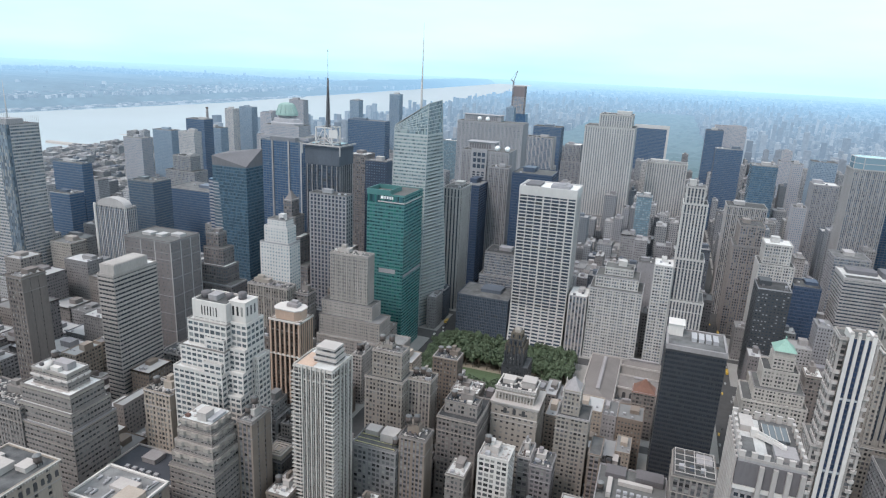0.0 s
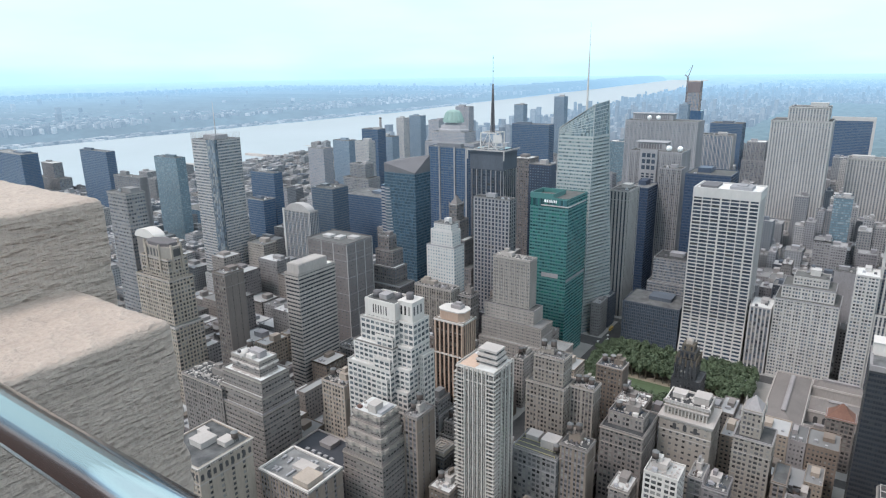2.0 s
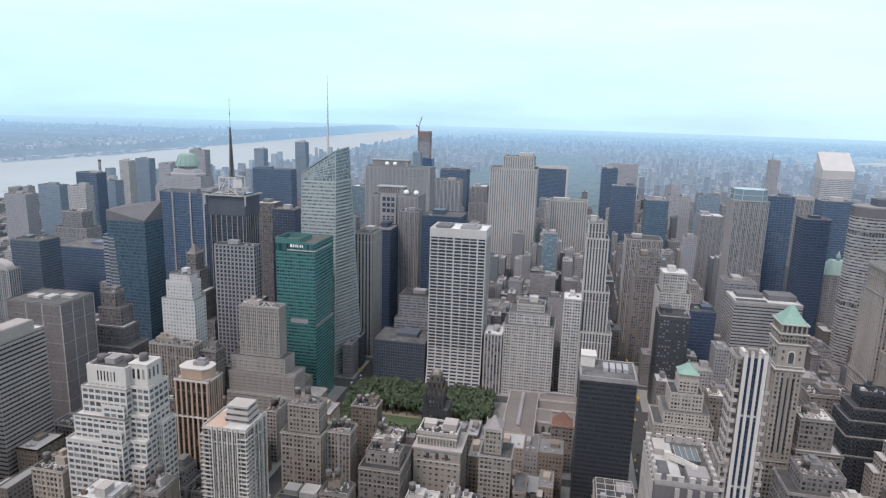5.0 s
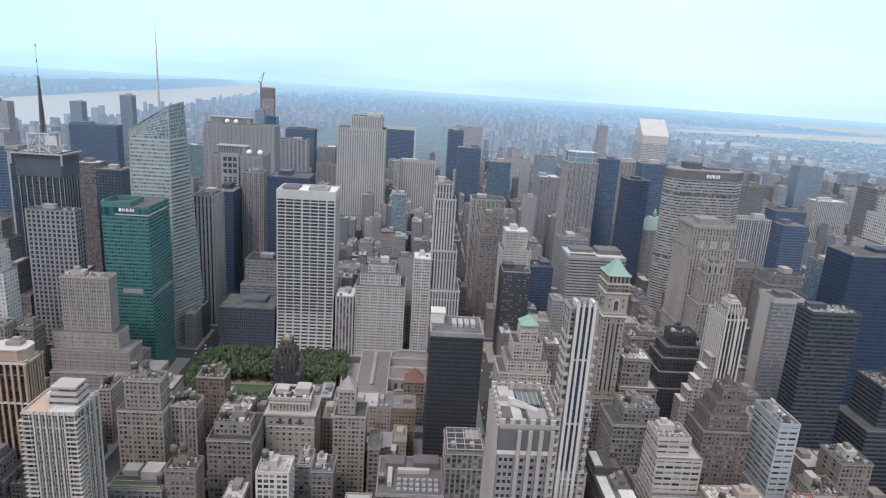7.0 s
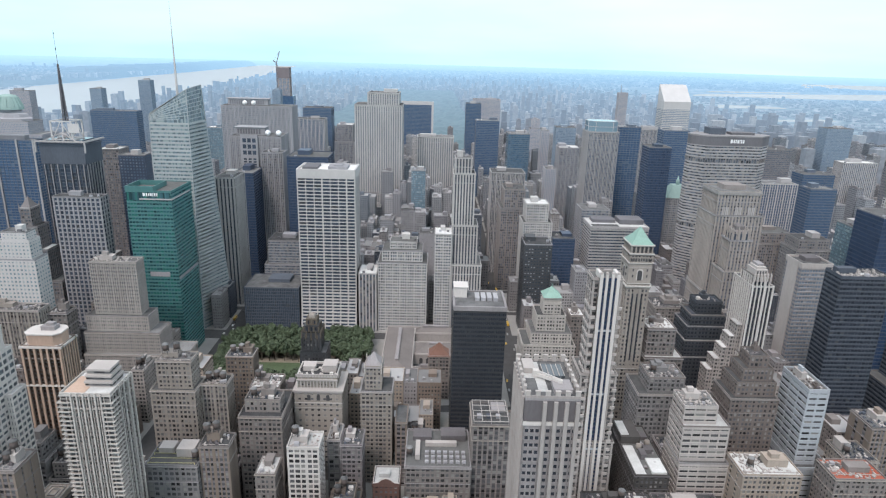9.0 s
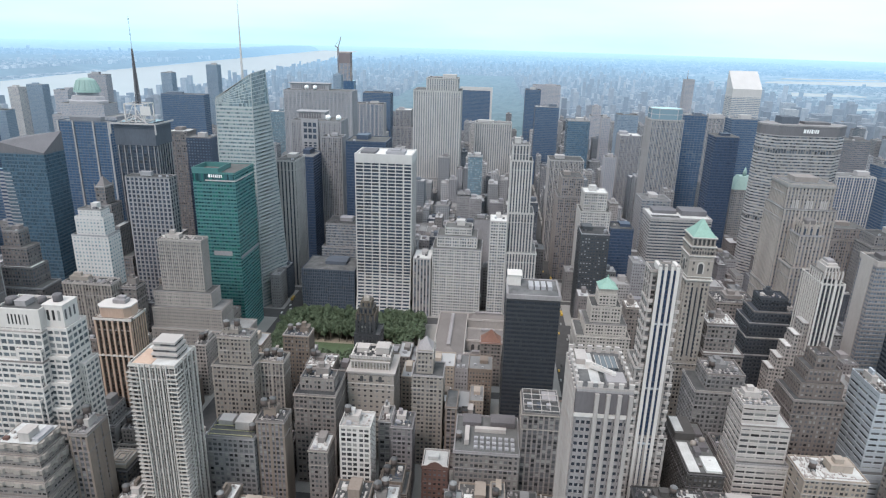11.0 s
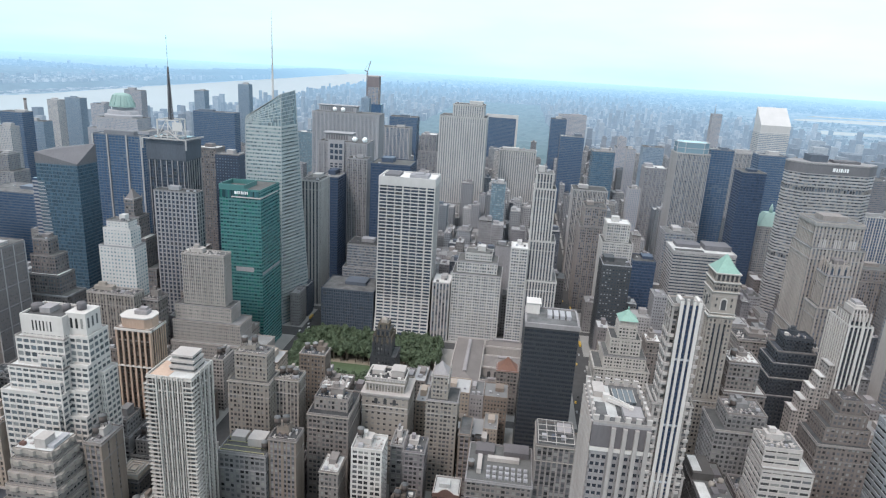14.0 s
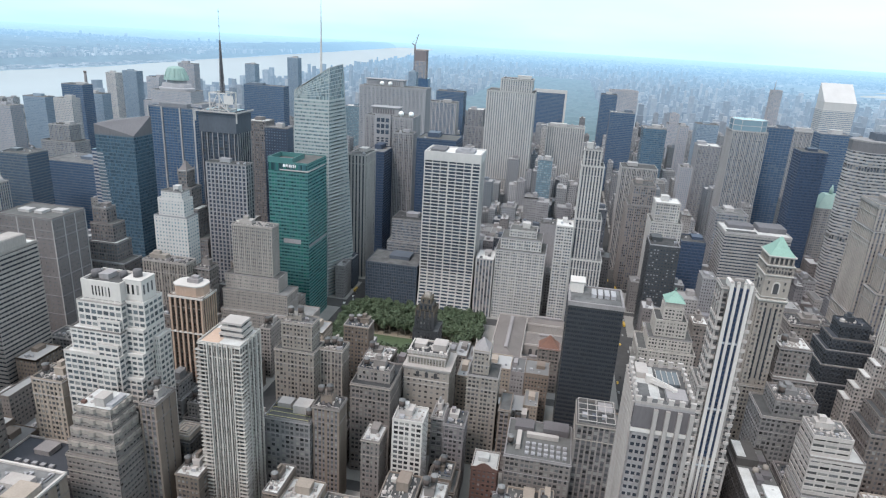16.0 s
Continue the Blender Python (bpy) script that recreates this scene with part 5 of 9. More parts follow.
def black_roof(root, base, w, d, z, style):
    ox, oy = base
    part("penthouse", boxes_mesh("penthouse", [(ox + 0.5, oy + d * 0.6, z + 0.05, ox + w * 0.27, oy + d * 0.95, z + 9), (ox + 0.2, oy + d * 0.58, z + 9, ox + w * 0.29, oy + d * 0.97, z + 9.5)]), "white", root, "plain white penthouse")
    for i in range(4):
        part("cooling_unit", boxes_mesh("cooling_unit", [(ox + w * (0.42 + 0.12 * i), oy + d * 0.4, z + 0.05, ox + w * (0.51 + 0.12 * i), oy + d * 0.75, z + 3)]), "duct", root)
    part("roof_rim", boxes_mesh("roof_rim", [(a + ox - 0.4, b + oy - 0.4, z - 2.5, c + ox + 0.4, e + oy + 0.4, z + 1.2) for a, b, _, c, e, _ in ring_boxes(w, d, 0, 1, 0.9)]), "grey", root, "pale roof rim")


def deck(root, base, w, d, z, style):
    ox, oy = base
    part("roof_plant_room", boxes_mesh("roof_plant_room", [(ox + w * 0.55, oy + d * 0.35, z, ox + w * 0.97, oy + d * 0.9, z + 6), (ox + w * 0.1, oy + d * 0.5, z, ox + w * 0.5, oy + d * 0.9, z + 4)]), "grey_dark", root)
    part("roof_rim", ring_profile("roof_rim", w, d, [(0.15, z - 2.0), (0.15, z + 1.0), (-0.9, z + 1.0), (-0.9, z - 2.0)]), "white_soft", root, "pale roof rim", (ox, oy, 0))
    part("roof_screen", boxes_mesh("roof_screen", [(ox + w * 0.04, oy + d * 0.08, z + 0.06, ox + w * 0.5, oy + d * 0.3, z + 0.5)]), "roof_dark", root)


def green_sign(root, base, w, d, z, style):
    ox, oy = base
    part("crown_screen", boxes_mesh("crown_screen", [(a + ox - 0.15, b + oy - 0.15, z - 1, c + ox + 0.15, e + oy + 0.15, z + 5) for a, b, _, c, e, _ in ring_boxes(w * 0.62, d * 0.6, 0, 1, 0.5)]
                                    + [(ox + w * 0.62, oy, z - 8, ox + w, oy + d, z - 7.7)]), "green", root, "green glass crown screen")
    part("pale_ledge", boxes_mesh("pale_ledge", [(ox + w * 0.3, oy - 0.9, z - 8.4, ox + w + 0.6, oy - 0.1, z - 7.2), (ox + w + 0.1, oy, z - 8.4, ox + w + 1.0, oy + d * 0.9, z - 7.2)]), "white_soft", root, "pale ledge")
    part("crown_body", core_mesh("crown_body", ox - 0.2, oy - 0.2, z - 9, ox + w * 0.98, oy + d * 0.6, z - 1, 1.6, 20), "g_green", root, "plain teal crown wall")
    bars_sign(root, ox + w * 0.38, oy - 0.4, z - 4.6, (2.2, 1.2, 1.0, 1.6, 0.6, 1.2, 1.2), 3.0)
    part("blank_panel", boxes_mesh("blank_panel", [(ox + w * 0.35, oy - 0.35, z * 0.52, ox + w * 0.8, oy - 0.1, z * 0.52 + 5)]), "grey", root, "grey plant louvre")
    part("plant_band", boxes_mesh("plant_band", [(ox + w + 0.02, oy + 1, z * 0.5, ox + w + 0.3, oy + d - 1, z * 0.5 + 3.2)]), "grey", root)


def grace(root, base, w, d, z, style):
    """The blank white head and the foot that sweeps out towards the street."""
    ox, oy = base
    part("head_band", boxes_mesh("head_band", [(a + ox - 0.15, b + oy - 0.15, z - 9, c + ox + 0.15, e + oy + 0.15, z + 1.5) for a, b, _, c, e, _ in ring_boxes(w, d, 0, 1, 1.4)]), "white", root, "blank white head band")
    part("roof_house", boxes_mesh("roof_house", [(ox + 5, oy + 8, z, ox + 22, oy + d - 8, z + 2.6)]), "grey_dark", root)
    part("plant_room", boxes_mesh("plant_room", [(ox + 34, oy + 10, z, ox + w - 10, oy + d - 12, z + 3.2), (ox + 40, oy + 14, z + 3.2, ox + w - 16, oy + d - 16, z + 4.4)]), "grey", root)
    prof = [(9.5 * (1 - h / 52) ** 2.4, h) for h in range(0, 53, 4)]
    xs = [(w - 1.5) * i / 7 for i in range(8)]
    for x in xs:
        verts = [(ox + x + s, oy - y - 0.5, h) for s in (0, 1.5) for y, h in prof] + [(ox + x + s, oy + 0.3, h) for s in (0, 1.5) for y, h in prof]
        n = len(prof)
        faces = []
        for i in range(n - 1):
            faces += [(i, n + i, n + i + 1, i + 1), (i, i + 1, 2 * n + i + 1, 2 * n + i), (n + i, 3 * n + i, 3 * n + i + 1, n + i + 1)]
        part("curved_pier", poly_mesh("curved_pier", verts, faces), "white", root)
    verts = [(ox + s, oy - y + 0.3, h) for s in (0.4, w - 0.4) for y, h in prof]
    n = len(prof)
    me = poly_mesh("curved_glazing", verts, [(i, n + i, n + i + 1, i + 1) for i in range(n - 1)])
    uv = me.uv_layers.new(name="UVMap")
    co = np.array([me.vertices[l.vertex_index].co for l in me.loops])
    uv.data.foreach_set("uv", np.column_stack(((co[:, 0] - ox) / 9.2, co[:, 2] / 4)).ravel())
    part("curved_glazing", me, "g_black", root)
    for k in range(2, 13):
        y = 9.5 * (1 - k * 4 / 52) ** 2.4
        part("curved_band", boxes_mesh("curved_band", [(ox, oy - y - 0.4, k * 4 - 0.5, ox + w, oy + 0.2, k * 4 + 1.2)]), "white", root)


def apt_top(root, base, w, d, z, style):
    ox, oy = base
    part("terrace", boxes_mesh("terrace", [(ox + 1, oy + 1, z + 0.06, ox + w * 0.45, oy + d * 0.8, z + 0.3)]), "pink", root, "salmon tiled terrace")
    for k in range(3):
        s = 0.6 * k
        part("penthouse_storey", boxes_mesh("penthouse_storey", [(ox + w * 0.36 + s, oy + d * 0.35 + s, z + 0.1 + 3.6 * k, ox + w * 0.9 - s, oy + d * 0.85 - s, z + 2.4 + 3.6 * k),
                                                                  (ox + w * 0.34 + s, oy + d * 0.33 + s, z + 2.4 + 3.6 * k, ox + w * 0.92 - s, oy + d * 0.87 - s, z + 3.7 + 3.6 * k)]), "white_soft", root)
        part("penthouse_glazing", core_mesh("penthouse_glazing", ox + w * 0.36 + s - 0.1, oy + d * 0.35 + s - 0.1, z + 0.9 + 3.6 * k, ox + w * 0.9 - s + 0.1, oy + d * 0.85 - s + 0.1, z + 2.2 + 3.6 * k, 2, 3), "g_dark", root)
    slab = boxes_mesh("balcony", [(-1.5, -1.5, 0, 5.5, 0, 0.25), (-1.5, 0, 0, 0, 6, 0.25), (-1.5, -1.5, 0.25, 5.5, -1.38, 0.7), (-1.5, -1.38, 0.25, -1.38, 6, 0.7)])
    slab_e = boxes_mesh("balcony", [(-5, -1.5, 0, 0, 0, 0.25), (0, -1.5, 0, 1.6, 7, 0.25), (-5, -1.5, 0.25, 1.6, -1.38, 0.7), (1.48, -1.38, 0.25, 1.6, 7, 0.7)])
    for k in range(3, int(z / 2.9)):
        part("balcony", slab, "cream", root, at=(ox, oy, k * 2.9))
        part("balcony", slab_e, "cream", root, at=(ox + w, oy, k * 2.9))
    for f in (0.21, 0.33, 0.45, 0.57, 0.69, 0.80):
        part("front_rib", boxes_mesh("front_rib", [(ox + w * f, oy - 0.9, 0, ox + w * f + 0.85, oy, z + 1.2)]), "cream", root, "tall cream rib")
    for f in (0.35, 0.55, 0.75, 0.95):
        part("side_rib", boxes_mesh("side_rib", [(ox + w, oy + d * f, 0, ox + w + 0.8, oy + d * f + 0.9, z + 1.2)]), "cream", root)


def hotel_top(root, base, w, d, z, style):
    ox, oy = base
    c = 4

    def ring(s, zz0, zz1):
        o = [(ox + s + c, oy + s), (ox + w - s - c, oy + s), (ox + w - s, oy + s + c), (ox + w - s, oy + d - s - c), (ox + w - s - c, oy + d - s), (ox + s + c, oy + d - s), (ox + s, oy + d - s - c), (ox + s, oy + s + c)]
        return prism("x", o, zz0, zz1)

    part("attic", ring(1.5, z + 0.1, z + 8), "pink", root, "salmon attic storey")
    part("attic_cornice", ring(1.0, z + 8, z + 9), "white", root)
    part("main_cornice", boxes_mesh("main_cornice", [(a + ox - 0.9, b + oy - 0.9, z - 1.2, c2 + ox + 0.9, e + oy + 0.9, z + 0.4) for a, b, _, c2, e, _ in ring_boxes(w, d, 0, 1, 1.6)]), "white", root)
    part("belt_course", boxes_mesh("belt_course", [(a + ox - 0.9, b + oy - 0.9, z - 31, c2 + ox + 0.9, e + oy + 0.9, z - 30) for a, b, _, c2, e, _ in ring_boxes(w, d, 0, 1, 1.6)]), "white", root)
    part("roof_house", boxes_mesh("roof_house", [(ox + w * 0.4, oy + d * 0.4, z + 9, ox + w * 0.75, oy + d * 0.75, z + 12)]), "grey", root)
    part("plant_room", boxes_mesh("plant_room", [(ox + w * 0.5, oy + d * 0.5, z + 12, ox + w * 0.7, oy + d * 0.7, z + 14)]), "grey", root)
    for k in range(7):
        x = ox + w * (0.02 + 0.96 * k / 6) - 0.5
        part("front_rib", boxes_mesh("front_rib", [(x - 0.2, oy - 0.7, 0, x + 1.3, oy, z - 1.2)]), "pink", root, "salmon vertical rib")
        y = oy + d * (0.04 + 0.92 * k / 6) - 0.5
        part("side_rib", boxes_mesh("side_rib", [(ox + w, y, 0, ox + w + 0.7, y + 1.0, z - 1.2)]), "pink", root)


def setback_crown(root, base, w, d, z, style):
    ox, oy = base
    for k in range(5):
        top, out = z - 44 - 11 * k, 4.4 * (k + 1)
        tier(root, (ox - out, oy + 4 + k), out + 1, d - 8, 0, top, "lime", False)
        part("roof", boxes_mesh("roof", [(ox - out + 0.4, oy + 4.4 + k, top - 0.15, ox - 0.1, oy + d - 4.4 + k, top + 0.05)]), "roof_white", root)
    part("crown_block", stacked("crown_block", ox + w * 0.16, oy + d * 0.12, ox + w * 0.84, oy + d * 0.8, [(0, z), (0, z + 5), (-1.2, z + 5), (-1.2, z + 7), (-1.6, z + 7)]), "white_soft", root)
    part("roof_house", stacked("roof_house", ox + w * 0.32, oy + d * 0.3, ox + w * 0.68, oy + d * 0.7, [(0, z + 7), (0, z + 9), (-0.5, z + 9)]), "grey", root)
    for k in range(4):
        x = ox + w * (0.24 + 0.15 * k)
        part("crown_slot", boxes_mesh("crown_slot", [(x, oy + d * 0.12 - 0.1, z + 1, x + w * 0.07, oy + d * 0.12 + 0.3, z + 4)]), "bronze", root)
    for k in range(6):
        part("pinnacle", stacked("pinnacle", -0.6, -0.6, 0.6, 0.6, [(0.1, z - 4), (0.1, z + 2), (-0.3, z + 2.4), (-0.3, z + 3.2)]), "white_soft", root, at=(ox + 0.8 + (w - 1.6) * k / 5, oy - 0.3, 0))


def deco_spire(root, base, w, d, z, style):
    """A steel crown of arches, each narrower and taller than the one below, under a needle."""
    ox, oy = base
    cx, cy = ox + w / 2, oy + d / 2
    arc = [(math.cos(math.pi * i / 12), math.sin(math.pi * i / 12)) for i in range(13)]
    half = min(w, d) / 2
    for k in range(7):
        r, z_lo, rise = half * (0.98 - 0.115 * k), z - 2 + 6.2 * k, 17 + 0.6 * k
        for axis in (0, 1):
            verts = []
            for sgn in (-1, 1):
                for c0, s0 in arc:
                    a, e = r * c0, sgn * r * 0.97
                    verts.append((cx + (a if axis == 0 else e), cy + (e if axis == 0 else a), z_lo + rise * s0 ** 0.8))
            faces = [(i, i + 1, 14 + i, 13 + i) for i in range(12)] + [tuple(range(12, -1, -1)), tuple(range(13, 26)), (0, 13, 25, 12)]
            part("steel_arch", poly_mesh("steel_arch", verts, faces), "grey" if k % 2 else "far_stone", root, "dull steel arch")
            for sgn in (-1, 1):
                ring = []
                for c0, s0 in arc:
                    a, e = r * 0.86 * c0, sgn * (r * 0.97 + 0.25)
                    ring.append((cx + (a if axis == 0 else e), cy + (e if axis == 0 else a), z_lo + (rise - 1.5) * s0 ** 0.8))
                part("arch_rim", struts_mesh("arch_rim", [(ring[i], ring[i + 1], 0.45) for i in range(12)]), "slate", root, "dark rim with pointed windows")
    part("spire", tube("spire", [(4.4, z + 46), (2.6, z + 62), (1.2, z + 80), (0.2, z + 103)], 12), "far_stone", root, "steel needle spire", (cx, cy, 0))
    for sx in (-1, 1):
        for sy in (-1, 1):
            part("corner_pier", boxes_mesh("corner_pier", [(cx + sx * half * 0.86 - 2, cy + sy * half * 0.86 - 2, z - 30, cx + sx * half * 0.86 + 2, cy + sy * half * 0.86 + 2, z + 4)]), "white_soft", root)


def west_wall(root, base, w, d, z, style):
    ox, oy = base
    part("blank_wall", boxes_mesh("blank_wall", [(ox - 0.5, oy + d * 0.2, 0, ox, oy + d * 0.85, z + 2)]), "white_soft", root, "blank white side wall")
    part("roof_house", boxes_mesh("roof_house", [(ox + w * 0.3, oy + d * 0.4, z, ox + w * 0.8, oy + d * 0.8, z + 4)]), "grey_dark", root)
    part("roof_rim", ring_profile("roof_rim", w, d, [(0.2, z - 3), (0.2, z + 1.8), (-0.6, z + 1.8), (-0.6, z - 3)]), "white_soft", root, at=(ox, oy, 0))


def arcade_top(root, base, w, d, z, style):
    """Tall window groups near the top and three dark window columns down the front."""
    ox, oy = base
    for k in range(3):
        x = ox + w * (0.2 + 0.3 * k) - w * 0.06
        for j in range(4):
            part("window_surround", boxes_mesh("window_surround", [(x + w * 0.04 * j, oy - 0.1, z - 30, x + w * 0.04 * j + w * 0.025, oy + 0.3, z - 16)]), "white_soft", root, "pale window surround")
        part("window_column", boxes_mesh("window_column", [(x + w * 0.05 * j, oy - 0.06, 20, x + w * 0.05 * j + w * 0.022, oy + 0.3, z - 46) for j in range(3)]), "g_black", root, kind="stuff")
    part("crown_course", ring_profile("crown_course", w, d, [(0.5, z - 3), (0.7, z - 1), (-0.6, z - 1), (-0.6, z - 3)]), "buff", root, at=(ox, oy, 0))
    part("belt_course", ring_profile("belt_course", w, d, [(0.5, z - 41), (0.5, z - 39.5), (-0.6, z - 39.5), (-0.6, z - 41)]), "buff", root, at=(ox, oy, 0))
    part("roof_house", boxes_mesh("roof_house", [(ox + w * 0.25, oy + d * 0.35, z, ox + w * 0.75, oy + d * 0.8, z + 5)]), "brown_light", root)


def orange_pyr(root, base, w, d, z, style):
    pyramid(root, base, w, d, z, 11, "rust", 0.5, "rust red tiled pyramid roof")


def roof_rails(root, base, w, d, z, style):
    ox, oy = base
    for k in range(4):
        part("roof_rail", boxes_mesh("roof_rail", [(ox + 1, oy + 2 + k * d * 0.2, z + 1.2, ox + w - 2, oy + 2.25 + k * d * 0.2, z + 1.5), (ox + 1, oy + 2 + k * d * 0.2, z, ox + 1.3, oy + 2.25 + k * d * 0.2, z + 1.2),
                                                   (ox + w - 2.3, oy + 2 + k * d * 0.2, z, ox + w - 2, oy + 2.25 + k * d * 0.2, z + 1.2)]), "yellow", root, "pale yellow rail")
    part("roof_house", boxes_mesh("roof_house", [(ox + w * 0.5, oy + d * 0.4, z, ox + w * 0.85, oy + d * 0.85, z + 6)]), "white_soft", root)
    part("plant_room", boxes_mesh("plant_room", [(ox + w * 0.1, oy + d * 0.55, z, ox + w * 0.4, oy + d * 0.9, z + 4)]), "white_soft", root)
    water_tank(root, ox + w * 0.9, oy + d * 0.3, z + 0.05)


def frames(root, base, w, d, z, style):
    ox, oy = base
    rows = []
    part("raised_roof", stacked("raised_roof", ox + 1.2, oy + 1.2, ox + w - 1.2, oy + d - 1.2, [(0, z + 0.05), (0, z + 3.2), (-0.5, z + 3.4)]), "sand", root, "tan raised roof deck")
    for k in range(4):
        s = 1.2 + k * 2.4
        if 2 * s < min(w, d) - 2:
            rows += [(a + ox + s, b + oy + s, z + 3.3, c + ox + s, e + oy + s, z + 4.2) for a, b, _, c, e, _ in ring_boxes(w - 2 * s, d - 2 * s, 0, 1, 0.5)]
    part("roof_frame", boxes_mesh("roof_frame", rows), "lime", root, "pale roof frames")


def ducts(root, base, w, d, z, style):
    ox, oy = base
    part("roof_kerb", boxes_mesh("roof_kerb", [(a + ox - 0.3, b + oy - 0.3, z + 0.3, c + ox + 0.3, e + oy + 0.3, z + 1.7) for a, b, _, c, e, _ in ring_boxes(w, d, 0, 1, 0.7)]), "white", root, "white roof kerb")
    part("penthouse", stacked("penthouse", ox + w * 0.66, oy + d * 0.06, ox + w * 0.95, oy + d * 0.5, [(0, z + 0.05), (0, z + 4.6), (0.2, z + 4.6), (0.2, z + 5)]), "sand", root, "tan brick penthouse")
    r = random.Random(4)
    for k in range(22):
        x, y = ox + r.uniform(2, w - 4), oy + r.uniform(2, d - 6)
        l = r.uniform(2, min(9, d * 0.4))
        part("duct_run", boxes_mesh("duct_run", [(x, y, z + 0.5, x + 1.2, y + l, z + 1.6), (x, y, z + 0.05, x + 1.2, y + 0.4, z + 0.5), (x - 1.5, y + l - 1, z + 0.5, x, y + l, z + 1.5)]), "duct", root, "bright roof duct")
    part("roof_house", boxes_mesh("roof_house", [(ox + w * 0.4, oy + d * 0.4, z, ox + w * 0.75, oy + d * 0.7, z + 3.5)]), "white_soft", root)


def joints(root, base, w, d, z, style):
    """Thin pale joints that divide a blank slab into tall panels."""
    ox, oy = base
    for x in (0.0, 0.36, 0.66, 1.0):
        part("pale_joint", boxes_mesh("pale_joint", [(ox + w * x - 0.55, oy - 0.25, 0, ox + w * x + 0.55, oy + 0.1, z)]), "lime", root)
    for y in (0.34, 0.68, 1.0):
        part("pale_joint", boxes_mesh("pale_joint", [(ox + w - 0.1, oy + d * y - 0.55, 0, ox + w + 0.25, oy + d * y + 0.55, z)]), "lime", root)
    for k in range(1, 8):
        part("cross_joint", ring_profile("cross_joint", w, d, [(0.15, 0), (0.15, 0.45), (-0.1, 0.45), (-0.1, 0)]), "grey", root, at=(ox, oy, z * k / 8))
    for x, y, a, b in ((0.2, 0.3, 0.2, 0.2), (0.5, 0.3, 0.14, 0.25), (0.7, 0.5, 0.2, 0.2)):
        part("roof_unit", stacked("roof_unit", ox + w * x, oy + d * y, ox + w * (x + a), oy + d * (y + b), [(0, z + 0.05), (0, z + 2.2), (0.2, z + 2.2), (0.2, z + 2.6)]), "white_soft", root)


def strip_roof(root, base, w, d, z, style):
    """Long white roof strips on two levels, dark lift houses and round tanks."""
    ox, oy = base
    part("raised_wing", stacked("raised_wing", ox + 0.6, oy + d * 0.62, ox + w * 0.62, oy + d - 0.6, [(0, z + 0.05), (0, z + 5), (0.2, z + 5), (0.2, z + 5.8), (-0.4, z + 5.8)]), "soot", root, "dark brick roof wing")
    for x0, y0, x1, y1, h in ((0.06, 0.03, 0.36, 0.58, 0.06), (0.52, 0.03, 0.95, 0.3, 1.6), (0.05, 0.66, 0.3, 0.97, 5.86)):
        part("white_strip", boxes_mesh("white_strip", [(ox + w * x0, oy + d * y0, z + max(0.054, h - 1.5), ox + w * x1, oy + d * y1, z + h + 0.06)]), "roof_white", root, "white roof strip")
    for x, y, a, b, h in ((0.4, 0.3, 0.16, 0.12, 4.0), (0.6, 0.42, 0.25, 0.1, 3.0), (0.7, 0.7, 0.2, 0.12, 2.4)):
        part("lift_house", stacked("lift_house", ox + w * x, oy + d * y, ox + w * (x + a), oy + d * (y + b), [(0, z + 0.05), (0, z + h), (0.2, z + h), (0.2, z + h + 0.3)]), "grey_dark", root)
    for x, y in ((0.82, 0.6), (0.5, 0.52)):
        part("round_tank", tube("round_tank", [(2.0, 0), (2.0, 3.6), (0.3, 4.2)], 14), "buff", root, "tan round roof tank", (ox + w * x, oy + d * y, z + 0.05))
    r = random.Random(12)
    for k in range(14):
        x, y = ox + w * r.uniform(0.38, 0.9), oy + d * r.uniform(0.1, 0.9)
        part("roof_unit", boxes_mesh("roof_unit", [(x, y, z + 0.05, x + r.uniform(0.8, 2), y + r.uniform(0.8, 2), z + r.uniform(0.8, 1.8))]), r.choice(("duct", "grey", "tank_wood")), root)


